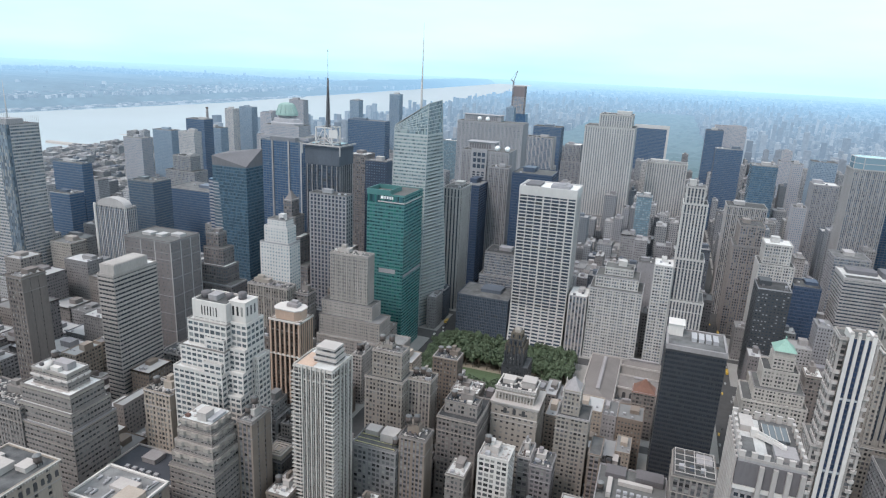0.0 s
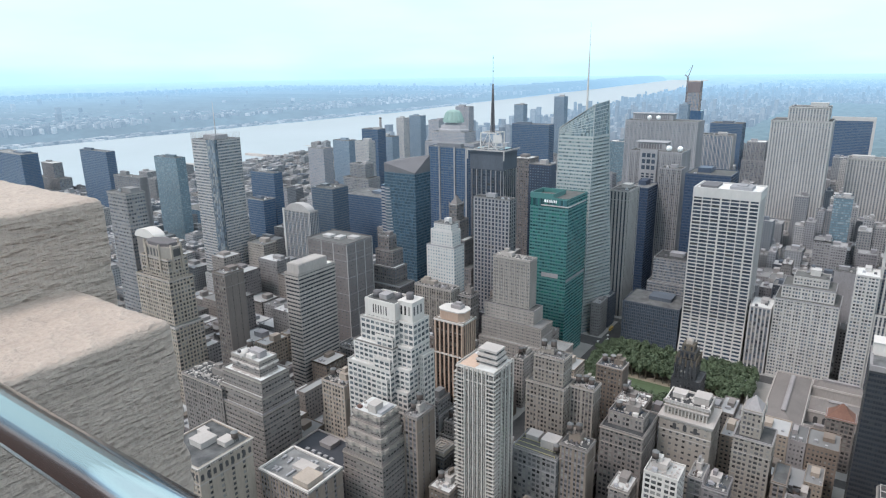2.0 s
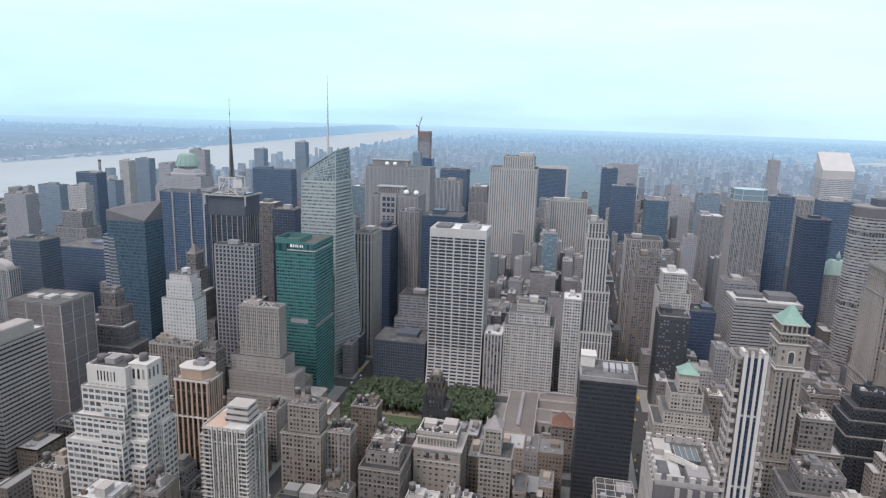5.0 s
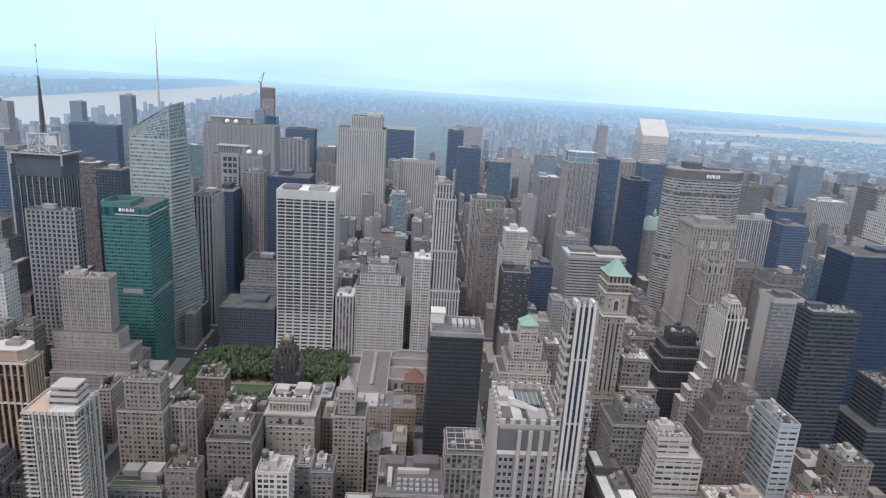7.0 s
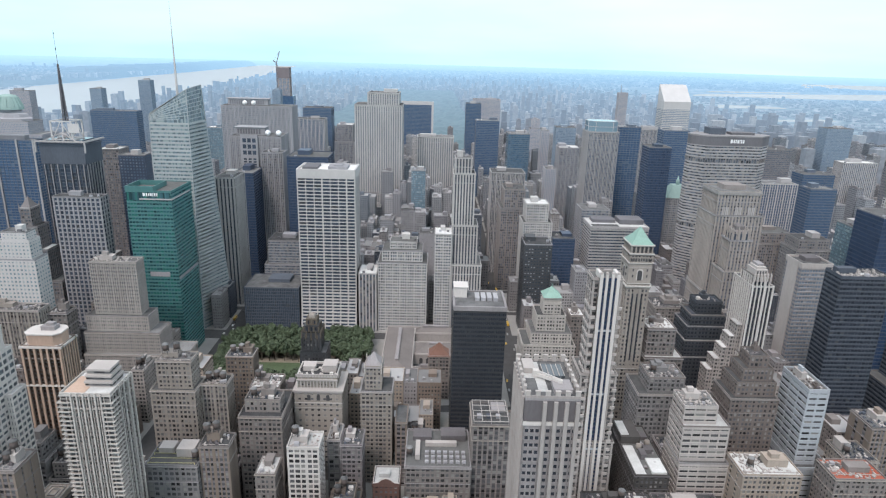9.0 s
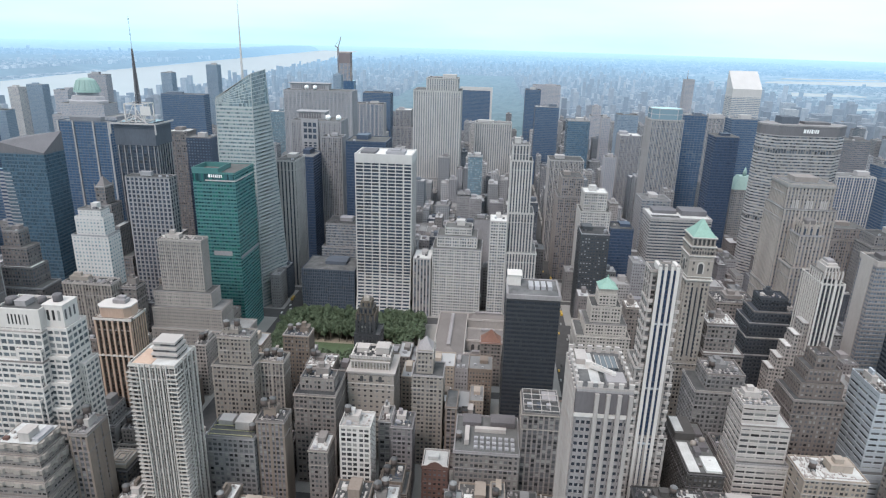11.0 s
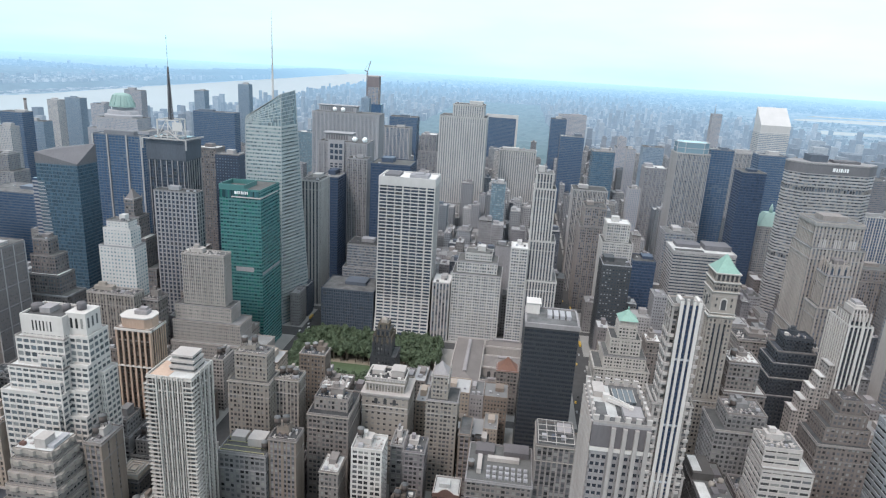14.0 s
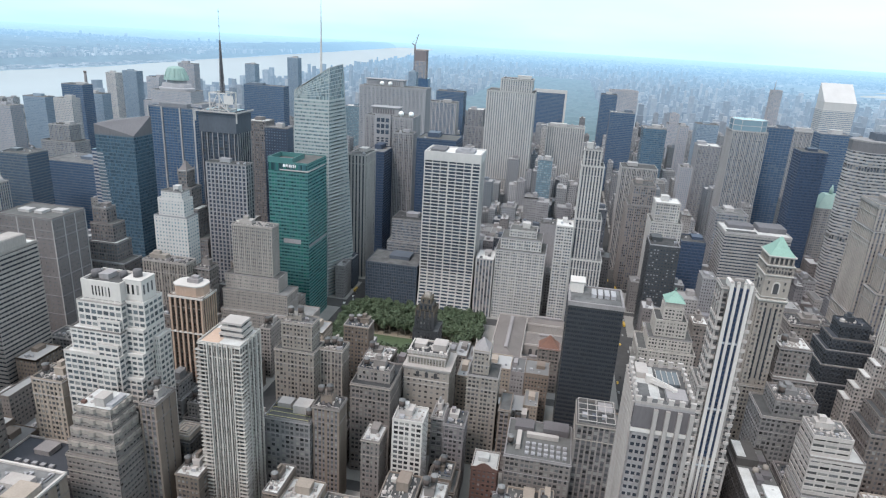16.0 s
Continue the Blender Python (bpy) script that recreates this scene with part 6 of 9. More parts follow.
def wavy_terraces(root, base, w, d, z, style):
    """Pale parapets with shallow projecting bays at each setback, under a cluttered white roof."""
    ox, oy = base
    for k, (out, drop) in enumerate(((0.3, 0.0), (1.6, 7.0), (3.0, 14.5), (4.4, 22.5))):
        x0, x1, y0, y1 = ox - out - 0.2, ox + w + out * 0.9 + 0.2, oy - out - 0.2, oy + d + 0.2
        rim = [(x0, y0)]
        for f in (0.08, 0.42, 0.76):
            a, c = x0 + (x1 - x0) * f, x0 + (x1 - x0) * (f + 0.18)
            rim += [(a, y0), (a + 0.8, y0 - 1.2), (c - 0.8, y0 - 1.2), (c, y0)]
        rim.append((x1, y0))
        for f in (0.1, 0.44, 0.76):
            a, c = y0 + (y1 - y0) * f, y0 + (y1 - y0) * (f + 0.2)
            rim += [(x1, a), (x1 + 1.2, a + 0.8), (x1 + 1.2, c - 0.8), (x1, c)]
        rim += [(x1, y1), (x0, y1)]
        part("terrace_parapet", prism("terrace_parapet", rim, z - drop - 1.9, z - drop + 0.9), "buff", root, "pale wavy terrace parapet")
    part("roof_deck", boxes_mesh("roof_deck", [(ox + 0.6, oy + 0.6, z + 0.904, ox + w - 0.6, oy + d - 0.6, z + 1.0)]), "roof_white", root, "patched white roof deck")
    part("arched_shed", tube("arched_shed", [(2.4, 0), (2.4, 9)], 12), "white", root, "white barrel-roofed shed", (ox + w * 0.42, oy + d * 0.75, z + 1.6)).rotation_euler = (math.pi / 2, 0, 0.5)
    part("roof_house", stacked("roof_house", ox + w * 0.5, oy + d * 0.1, ox + w * 0.78, oy + d * 0.5, [(0, z + 1), (0, z + 6.5), (0.25, z + 6.5), (0.25, z + 7.0), (-0.4, z + 7.0)]), "white_soft", root, "pale grey lift house")
    part("plant_room", stacked("plant_room", ox + w * 0.8, oy + d * 0.15, ox + w * 0.96, oy + d * 0.8, [(0, z + 1), (0, z + 2.6), (0.2, z + 2.6), (0.2, z + 2.9)]), "duct", root)
    r = random.Random(6)
    for k in range(9):
        x, y = ox + r.uniform(0.05, 0.42) * w, oy + r.uniform(0.08, 0.6) * d
        part("roof_unit", boxes_mesh("roof_unit", [(x, y, z + 1.0, x + r.uniform(1.2, 3), y + r.uniform(1.2, 2.6), z + r.uniform(1.8, 3.0))]), r.choice(("duct", "white_soft", "grey_dark", "red")), root)


def terraces(root, base, w, d, z, style):
    """Pale copings that step out below a cluttered white roof."""
    ox, oy = base
    for k in range(4):
        o = 0.6 + 0.5 * k
        part("terrace_coping", ring_profile("terrace_coping", w, d, [(o, z - 5.5 - 7.5 * k), (o + 0.5, z - 4.6 - 7.5 * k), (o, z - 3.7 - 7.5 * k), (-0.8, z - 3.7 - 7.5 * k), (-0.8, z - 5.5 - 7.5 * k)]), "white_soft", root, "pale terrace coping", (ox, oy, 0))
    for k in range(3):
        o, zz = 0.6 + 0.5 * k, z - 5.2 - 7.5 * k
        for f in (0.12, 0.42, 0.72):
            part("terrace_bay", stacked("terrace_bay", ox + w * f, oy - o - 1.1, ox + w * (f + 0.16), oy - o + 0.4, [(0, zz), (0.3, zz + 0.8), (0, zz + 1.6)]), "white_soft", root)
            part("terrace_bay", stacked("terrace_bay", ox + w + o - 0.4, oy + d * f, ox + w + o + 1.1, oy + d * (f + 0.18), [(0, zz), (0.3, zz + 0.8), (0, zz + 1.6)]), "white_soft", root)
    part("arched_shed", tube("arched_shed", [(2.4, 0), (2.4, 9)], 12), "white", root, "white barrel-roofed shed", (ox + w * 0.3, oy + d * 0.5, z + 1.2)).rotation_euler = (math.pi / 2, 0, 0.4)
    part("roof_house", boxes_mesh("roof_house", [(ox + w * 0.45, oy + d * 0.3, z, ox + w * 0.85, oy + d * 0.7, z + 5)]), "grey", root)
    part("white_shed", boxes_mesh("white_shed", [(ox + w * 0.5, oy + d * 0.08, z, ox + w * 0.72, oy + d * 0.28, z + 3)]), "white", root)
    for k in range(3):
        part("roof_unit", boxes_mesh("roof_unit", [(ox + w * (0.1 + 0.12 * k), oy + d * (0.2 + 0.2 * k), z + 0.05, ox + w * (0.1 + 0.12 * k) + 2.2, oy + d * (0.2 + 0.2 * k) + 1.8, z + 1.9)]), "grey_dark", root)
    water_tank(root, ox + w * 0.2, oy + d * 0.78, z + 0.05)


def pergola(root, base, w, d, z, style):
    """A roof deck under a grid of pale steel beams."""
    ox, oy = base
    for k in range(5):
        x = ox + 1 + (w - 2.4) * k / 4
        part("roof_beam", boxes_mesh("roof_beam", [(x, oy + 1, z + 2.6, x + 0.4, oy + d - 1, z + 3.0)]), "white_soft", root, "pale steel roof beam")
        y = oy + 1 + (d - 2.4) * k / 4
        part("cross_beam", boxes_mesh("cross_beam", [(ox + 1, y, z + 2.55, ox + w - 1, y + 0.4, z + 2.95)]), "white_soft", root, "pale steel roof beam")
    for fx in (0.0, 0.5, 1.0):
        for fy in (0.0, 1.0):
            part("post", boxes_mesh("post", [(ox + 1 + (w - 2.4) * fx, oy + 1 + (d - 2.4) * fy, z, ox + 1.4 + (w - 2.4) * fx, oy + 1.4 + (d - 2.4) * fy, z + 2.7)]), "grey", root)
    for k in range(3):
        part("roof_unit", boxes_mesh("roof_unit", [(ox + w * (0.15 + 0.25 * k), oy + d * 0.3, z + 0.05, ox + w * (0.15 + 0.25 * k) + 3, oy + d * 0.3 + 4, z + 1.8)]), "slate" if k % 2 else "duct", root)
    part("roof_house", stacked("roof_house", ox + w * 0.55, oy + d * 0.55, ox + w * 0.92, oy + d * 0.9, [(0, z), (0, z + 2.3), (0.1, z + 2.3), (0.1, z + 2.5)]), "grey", root)


def corner_ribs(root, base, w, d, z, style):
    ox, oy = base
    for f in (0.0, 0.3, 0.7, 1.0):
        part("corner_rib", boxes_mesh("corner_rib", [(ox + (w - 2.2) * f, oy - 1.2, 0, ox + (w - 2.2) * f + 2.2, oy, z + 1.5)]), "lime", root, "pale stone rib")
    part("roof_house", stacked("roof_house", ox + w * 0.2, oy + d * 0.3, ox + w * 0.8, oy + d * 0.8, [(0, z), (0, z + 6)]), "grey_dark", root)


def gothic_cap(root, base, w, d, z, style):
    pyramid(root, base, w, d, z, 11, "brown", 0.2, "steep brown stone cap")
    for k in range(4):
        part("pinnacle", tube("pinnacle", [(0.7, z - 4), (0.6, z + 2), (0.1, z + 5)], 6, False), "brown_light", root, at=(base[0] + w * (k % 2), base[1] + d * (k // 2), 0))


def cake(root, base, w, d, z, style):
    """A projecting centre bay and an east wing that step down at their own heights, under a slotted white crown."""
    ox, oy = base

    def block(x0, x1, y0, y1, low, top):
        tier(root, (ox + x0, oy + y0), x1 - x0, y1 - y0, low, top, style, False)
        part("roof", boxes_mesh("roof", [(ox + x0 + 0.5, oy + y0 + 0.5, top - 0.15, ox + x1 - 0.5, oy + y1 - 0.5, top + 0.05)]), "roof_white", root)
        part("parapet", ring_profile("parapet", x1 - x0, y1 - y0, [(0.12, top - 0.5), (0.12, top + 1.1), (-0.4, top + 1.1), (-0.4, top - 0.5)]), "white", root, at=(ox + x0, oy + y0, 0))

    for front, low, top in ((-4.0, 122.5, 138.2), (-8.0, 108.5, 122.5), (-12.0, 0.0, 108.5)):
        block(12.5, 27.6, front, 8.0, low, top)
    for front, low, top in ((3.0, 132.0, 150.0), (0.0, 116.0, 132.0), (-3.0, 100.0, 116.0), (-6.0, 0.0, 100.0)):
        block(27.7, 41.0, front, 22.0, low, top)
    block(41.0, 45.0, 9.0, 22.0, 0.0, 124.0)
    part("crown_wall", ring_profile("crown_wall", w, d, [(0.05, z - 11), (0.05, z + 1.6), (-0.7, z + 1.6), (-0.7, z - 11)]), "white", root, at=(ox, oy, 0))
    part("crown_wing", stacked("crown_wing", ox + w - 1, oy + 5, ox + 39, oy + 19, [(0, 149.0), (0, z + 2.4), (0.3, z + 2.4), (0.3, z + 3.0), (-0.5, z + 3.0)]), "white", root, "white panelled crown wing")
    for k in range(6):
        x = ox + w * (0.27 + 0.085 * k)
        part("crown_slot", boxes_mesh("crown_slot", [(x, oy - 0.12, z - 8.5, x + w * 0.035, oy + 0.4, z - 2)]), "g_dark", root)
    for k in range(3):
        x = ox + w + 1.2 + 3.4 * k
        part("crown_slot", boxes_mesh("crown_slot", [(x, oy + 4.85, z - 7, x + 1.5, oy + 5.4, z - 0.5)]), "g_dark", root)
        part("crown_slot", boxes_mesh("crown_slot", [(ox + 38.6, oy + 6.5 + 4 * k, z - 7, ox + 39.15, oy + 8 + 4 * k, z - 0.5)]), "g_dark", root)
    part("roof_deck", boxes_mesh("roof_deck", [(ox + 0.8, oy + 0.8, z + 0.06, ox + w - 1.1, oy + d - 0.8, z + 0.3)]), "roof_dark", root, "dark roof deck")
    part("roof_house", stacked("roof_house", ox + w * 0.3, oy + d * 0.3, ox + w * 0.55, oy + d * 0.7, [(0, z + 0.3), (0, z + 3.4), (0.2, z + 3.4), (0.2, z + 3.8)]), "grey", root)
    for px, py, r0 in ((0.16, 0.45, 3.4), (0.78, 0.6, 2.4), (1.18, 0.55, 2.8)):
        part("roof_tank", tube("roof_tank", [(r0, z + 0.1), (r0, z + 4.2), (r0 - 0.3, z + 4.6), (0.4, z + 5.2)], 16), "grey_dark", root, "grey round roof tank", (ox + w * px, oy + d * py, 3.0 if px > 1 else 0.0))


def pinnacles(root, base, w, d, z, style):
    ox, oy = base
    spike = tube("pinnacle", [(0.9, -9), (0.8, 1), (1.0, 1.4), (0.2, 4.5)], 6, False)
    for k in range(4):
        for px, py in ((ox + w * k / 3, oy - 0.2), (ox - 0.2, oy + d * k / 3)):
            part("pinnacle", spike, STYLES[style][0], root, at=(px, py, z))
    for k in range(3):
        x = ox + w * (0.17 + 0.33 * k)
        part("tall_window", boxes_mesh("tall_window", [(x - 0.9, oy - 0.15, z - 14, x + 0.9, oy + 0.3, z - 3)]), "g_black", root)
        part("tall_window", boxes_mesh("tall_window", [(ox - 0.15, oy + d * (0.17 + 0.33 * k) - 0.9, z - 14, ox + 0.3, oy + d * (0.17 + 0.33 * k) + 0.9, z - 3)]), "g_black", root)
    part("roof_house", stacked("roof_house", ox + w * 0.25, oy + d * 0.25, ox + w * 0.75, oy + d * 0.75, [(0, z), (0, z + 4), (-1.5, z + 5.5)]), "brown", root)


def octagon_crown(root, base, w, d, z, style):
    """A lower eight-sided storey of tall arches under a dark open ring."""
    ox, oy = base
    c = 0.26
    o = [(ox + w * c, oy), (ox + w * (1 - c), oy), (ox + w, oy + d * c), (ox + w, oy + d * (1 - c)), (ox + w * (1 - c), oy + d), (ox + w * c, oy + d), (ox, oy + d * (1 - c)), (ox, oy + d * c)]
    part("arcade_storey", prism("arcade_storey", o, z + 0.1, z + 11), "buff", root, "buff eight-sided arcade storey")
    part("crown_ring", prism("crown_ring", [(ox + w / 2 + (x - ox - w / 2) * 0.82, oy + d / 2 + (y - oy - d / 2) * 0.82) for x, y in o], z + 11, z + 14), "grey_dark", root, "dark open roof ring")
    pane = arch(2.4, 6.0, 0.4)
    for k in range(4):
        part("arched_window", pane, "bronze", root, at=(ox + w * (c + (1 - 2 * c) * (k + 0.5) / 4), oy - 0.12, z + 2))
        q = part("arched_window", pane, "bronze", root, at=(ox + w + 0.12, oy + d * (c + (1 - 2 * c) * (k + 0.5) / 4), z + 2))
        q.rotation_euler = (0, 0, math.pi / 2)
    for x, y in o:
        part("corner_pier", stacked("corner_pier", x - 0.9, y - 0.9, x + 0.9, y + 0.9, [(0, z - 12), (0, z + 12), (-0.4, z + 13.5)]), "sand", root)


def dentils(root, base, w, d, z, style):
    ox, oy = base
    block = boxes_mesh("dentil", [(-0.35, -0.35, 0, 0.35, 0.35, 1.3)])
    for k in range(22):
        part("dentil", block, "cream", root, at=(ox + w + 0.35, oy + (d - 1) * (k + 0.5) / 22, z - 1.2))
        part("dentil", block, "cream", root, at=(ox + (w - 1) * (k + 0.5) / 22, oy - 0.35, z - 1.2))
    part("cornice_shelf", ring_profile("cornice_shelf", w, d, [(0.9, z + 0.1), (1.1, z + 0.7), (-0.4, z + 0.7), (-0.4, z + 0.1)]), "cream", root, "pale cornice shelf", (ox, oy, 0))
    for x, y, q, h in ((0.3, 0.35, 0.3, 4.0), (0.66, 0.6, 0.2, 3.0), (0.12, 0.62, 0.14, 2.4)):
        part("roof_house", stacked("roof_house", ox + w * x, oy + d * y, ox + w * (x + q), oy + d * (y + q), [(0, z), (0, z + h), (0.2, z + h), (0.2, z + h + 0.4)]), "white_soft", root)
    pane = arch(2.2, 3.2, 0.35)
    for k in range(9):
        part("arched_window", pane, "bronze", root, at=(ox + w * (k + 0.5) / 9, oy - 0.1, z - 9))
        q = part("arched_window", pane, "bronze", root, at=(ox + w + 0.1, oy + d * (k + 0.5) / 9, z - 9))
        q.rotation_euler = (0, 0, math.pi / 2)
    water_tank(root, ox + w * 0.85, oy + d * 0.8, z + 0.05)


def kerbed(root, base, w, d, z, style):
    ox, oy = base
    part("roof_kerb", ring_profile("roof_kerb", w, d, [(0.2, z + 0.3), (0.2, z + 1.6), (-0.5, z + 1.6), (-0.5, z + 0.3)]), "white_soft", root, "pale roof kerb", (ox, oy, 0))
    for k in range(5):
        part("roof_unit", boxes_mesh("roof_unit", [(ox + w * (0.2 + 0.11 * k), oy + d * 0.16, z + 0.4, ox + w * (0.2 + 0.11 * k) + 3.2, oy + d * 0.16 + 2.4, z + 1.7), (ox + w * (0.2 + 0.11 * k) + 0.3, oy + d * 0.16 + 0.3, z + 0.05, ox + w * (0.2 + 0.11 * k) + 2.9, oy + d * 0.16 + 2.1, z + 0.4)]), "duct", root, "pale roof unit")
    part("plant_room", stacked("plant_room", ox + w * 0.3, oy + d * 0.5, ox + w * 0.5, oy + d * 0.85, [(0, z + 0.05), (0, z + 3.4), (0.3, z + 3.4), (0.3, z + 3.8)]), "grey", root)


def grey_hip(root, base, w, d, z, style):
    pyramid(root, base, w, d, z + 0.1, 9, "grey", 0.3, "steep grey hipped roof")
    for k in range(4):
        part("pinnacle", tube("pinnacle", [(0.6, z - 5), (0.5, z + 1.5), (0.1, z + 4)], 6, False), "cream", root, at=(base[0] + w * (k % 2), base[1] + d * (k // 2), 0))


SHAPED = {"crystal": crystal, "octagon": octagon}
ADDED = {"octagon_crown": octagon_crown, "dentils": dentils, "kerbed": kerbed, "grey_hip": grey_hip, "pinnacles": pinnacles, "copper": copper, "copper_tower": copper_tower, "copper_far": copper_far, "mansard": mansard, "lattice_top": lattice_top, "round_top": round_top, "white_crown": white_crown, "fold": fold, "mast": mast,
         "slant": slant, "glass_crown": glass_crown, "white_frame": white_frame, "crane": crane, "spire": spire, "dishes": dishes, "gothic": gothic, "cornice": cornice, "gable": gable,
         "fans": fans, "fins": fins, "crenel": crenel, "black_roof": black_roof, "deck": deck, "green_sign": green_sign, "grace": grace, "apt_top": apt_top, "hotel_top": hotel_top,
         "setback_crown": setback_crown, "deco_spire": deco_spire, "orange_pyr": orange_pyr, "roof_rails": roof_rails, "frames": frames, "ducts": ducts, "cake": cake, "corner_ribs": corner_ribs, "gothic_cap": gothic_cap, "pergola": pergola, "terraces": terraces, "wavy_terraces": wavy_terraces, "joints": joints, "strip_roof": strip_roof, "west_wall": west_wall, "arcade_top": arcade_top}


# ---- the ground, streets and water ----
def far(x, y, z=0.0):
    """Beyond 2.6 km the land is drawn in towards the eye along its line of sight."""
    dist = math.hypot(x, y)
    if dist <= 2600:
        return x, y, z
    k = (2600 + 2200 * (1 - 2600 / dist)) / dist
    return x * k, y * k, 321 + (z - 321) * k


def sheet(name, outline_rows, mat, lift=0.0):
    """A sheet woven between rows of points of equal length."""
    verts = [far(x, y, lift) for row in outline_rows for x, y in row]
    n = len(outline_rows[0])
    faces = [(j * n + i, j * n + i + 1, (j + 1) * n + i + 1, (j + 1) * n + i) for j in range(len(outline_rows) - 1) for i in range(n - 1)]
    me = poly_mesh(name, verts, faces)
    me.materials.append(mat)
    return new(name, me)


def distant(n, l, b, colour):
    """Far backdrop paint, miles off: own colour fades into painted haze that glows."""
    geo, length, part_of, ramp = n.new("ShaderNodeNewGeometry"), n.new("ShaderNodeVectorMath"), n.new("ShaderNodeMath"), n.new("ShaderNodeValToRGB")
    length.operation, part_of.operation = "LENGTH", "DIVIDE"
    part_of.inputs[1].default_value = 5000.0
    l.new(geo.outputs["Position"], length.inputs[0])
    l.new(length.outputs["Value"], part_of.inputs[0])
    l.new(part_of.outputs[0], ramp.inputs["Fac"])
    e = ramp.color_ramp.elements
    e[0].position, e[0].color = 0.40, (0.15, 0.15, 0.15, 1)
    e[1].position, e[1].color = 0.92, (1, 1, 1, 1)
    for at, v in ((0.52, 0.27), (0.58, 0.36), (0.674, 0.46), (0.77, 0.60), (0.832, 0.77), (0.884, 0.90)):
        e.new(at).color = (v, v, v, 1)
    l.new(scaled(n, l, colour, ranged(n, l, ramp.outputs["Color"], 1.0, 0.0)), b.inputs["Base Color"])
    # Emission colours imitate airlight; the backdrop has no light of its own.
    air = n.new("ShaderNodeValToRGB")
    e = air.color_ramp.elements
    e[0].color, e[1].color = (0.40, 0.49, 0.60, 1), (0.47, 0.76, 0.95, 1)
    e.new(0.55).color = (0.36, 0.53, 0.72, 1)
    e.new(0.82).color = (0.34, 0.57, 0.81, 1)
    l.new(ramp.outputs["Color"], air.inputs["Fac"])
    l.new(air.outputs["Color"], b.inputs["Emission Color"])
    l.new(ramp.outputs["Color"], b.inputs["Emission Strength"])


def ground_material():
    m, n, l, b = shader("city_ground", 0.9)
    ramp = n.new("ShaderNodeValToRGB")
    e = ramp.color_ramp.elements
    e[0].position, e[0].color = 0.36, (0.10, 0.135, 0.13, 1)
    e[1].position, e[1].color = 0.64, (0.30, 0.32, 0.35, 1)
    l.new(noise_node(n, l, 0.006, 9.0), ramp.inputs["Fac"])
    # Beyond 1.5 km paler bluish tones mix in, haze put into the colour.
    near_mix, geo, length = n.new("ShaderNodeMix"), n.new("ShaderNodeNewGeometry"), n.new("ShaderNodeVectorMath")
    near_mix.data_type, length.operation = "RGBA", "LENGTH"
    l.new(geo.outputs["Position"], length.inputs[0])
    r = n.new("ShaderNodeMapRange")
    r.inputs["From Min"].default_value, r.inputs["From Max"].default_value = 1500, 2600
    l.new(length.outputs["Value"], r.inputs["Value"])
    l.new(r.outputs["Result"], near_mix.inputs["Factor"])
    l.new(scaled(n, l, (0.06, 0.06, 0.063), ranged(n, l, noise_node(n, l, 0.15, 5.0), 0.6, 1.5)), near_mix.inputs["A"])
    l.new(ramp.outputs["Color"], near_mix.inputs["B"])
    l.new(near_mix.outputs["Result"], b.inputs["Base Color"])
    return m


def water_material():
    m, n, l, b = shader("river_water", 0.5)
    l.new(scaled(n, l, (0.33, 0.38, 0.42), ranged(n, l, noise_node(n, l, 0.003, 5.0), 0.90, 1.10)), b.inputs["Base Color"])
    bump = n.new("ShaderNodeBump")
    bump.inputs["Strength"].default_value = 0.04
    l.new(noise_node(n, l, 0.05, 4.0), bump.inputs["Height"])
    l.new(bump.outputs["Normal"], b.inputs["Normal"])
    return m


M["water"] = water_material()
DISTS = [0, 300, 700, 1200, 1800, 2600]
FAR_DISTS = [2600 * 1.045 ** k for k in range(52)]
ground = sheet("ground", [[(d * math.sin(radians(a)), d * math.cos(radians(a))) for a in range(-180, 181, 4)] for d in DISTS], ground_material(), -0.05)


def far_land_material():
    """Wooded suburbs under painted haze: a backdrop glowing faintly in place of bright air."""
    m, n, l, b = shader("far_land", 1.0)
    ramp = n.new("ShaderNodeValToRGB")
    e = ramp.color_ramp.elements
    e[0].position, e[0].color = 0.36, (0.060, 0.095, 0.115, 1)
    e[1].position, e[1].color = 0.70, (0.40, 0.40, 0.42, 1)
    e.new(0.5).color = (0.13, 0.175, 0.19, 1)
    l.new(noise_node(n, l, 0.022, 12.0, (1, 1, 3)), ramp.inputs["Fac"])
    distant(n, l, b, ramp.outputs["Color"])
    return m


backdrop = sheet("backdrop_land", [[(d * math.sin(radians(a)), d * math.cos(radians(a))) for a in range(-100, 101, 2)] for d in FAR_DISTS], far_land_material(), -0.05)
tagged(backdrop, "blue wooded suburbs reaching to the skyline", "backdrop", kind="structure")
tagged(ground, "grey city ground fading into wooded land", "ground", kind="structure")


def band_sheet(name, left, right, steps, mat, lift, label, category):
    """A sheet between two lines of (x, y) with the same number of corners."""
    rows = []
    for i in range(len(left) - 1):
        for k in range(steps + (i == len(left) - 2)):
            f = k / steps
            p = [l0 + (l1 - l0) * f for l0, l1 in zip(left[i], left[i + 1])]
            q = [r0 + (r1 - r0) * f for r0, r1 in zip(right[i], right[i + 1])]
            wob = [45 * noise.noise((u[0] * 0.004, u[1] * 0.004, 7.0)) for u in (p, q)]
            p, q = (p[0] + wob[0], p[1] + wob[0]), (q[0] + wob[1], q[1] + wob[1])
            rows.append([tuple(p0 + (q0 - p0) * j / 12 for p0, q0 in zip(p, q)) for j in range(13)])
    return tagged(sheet(name, rows, mat, lift), label, category, kind="structure")


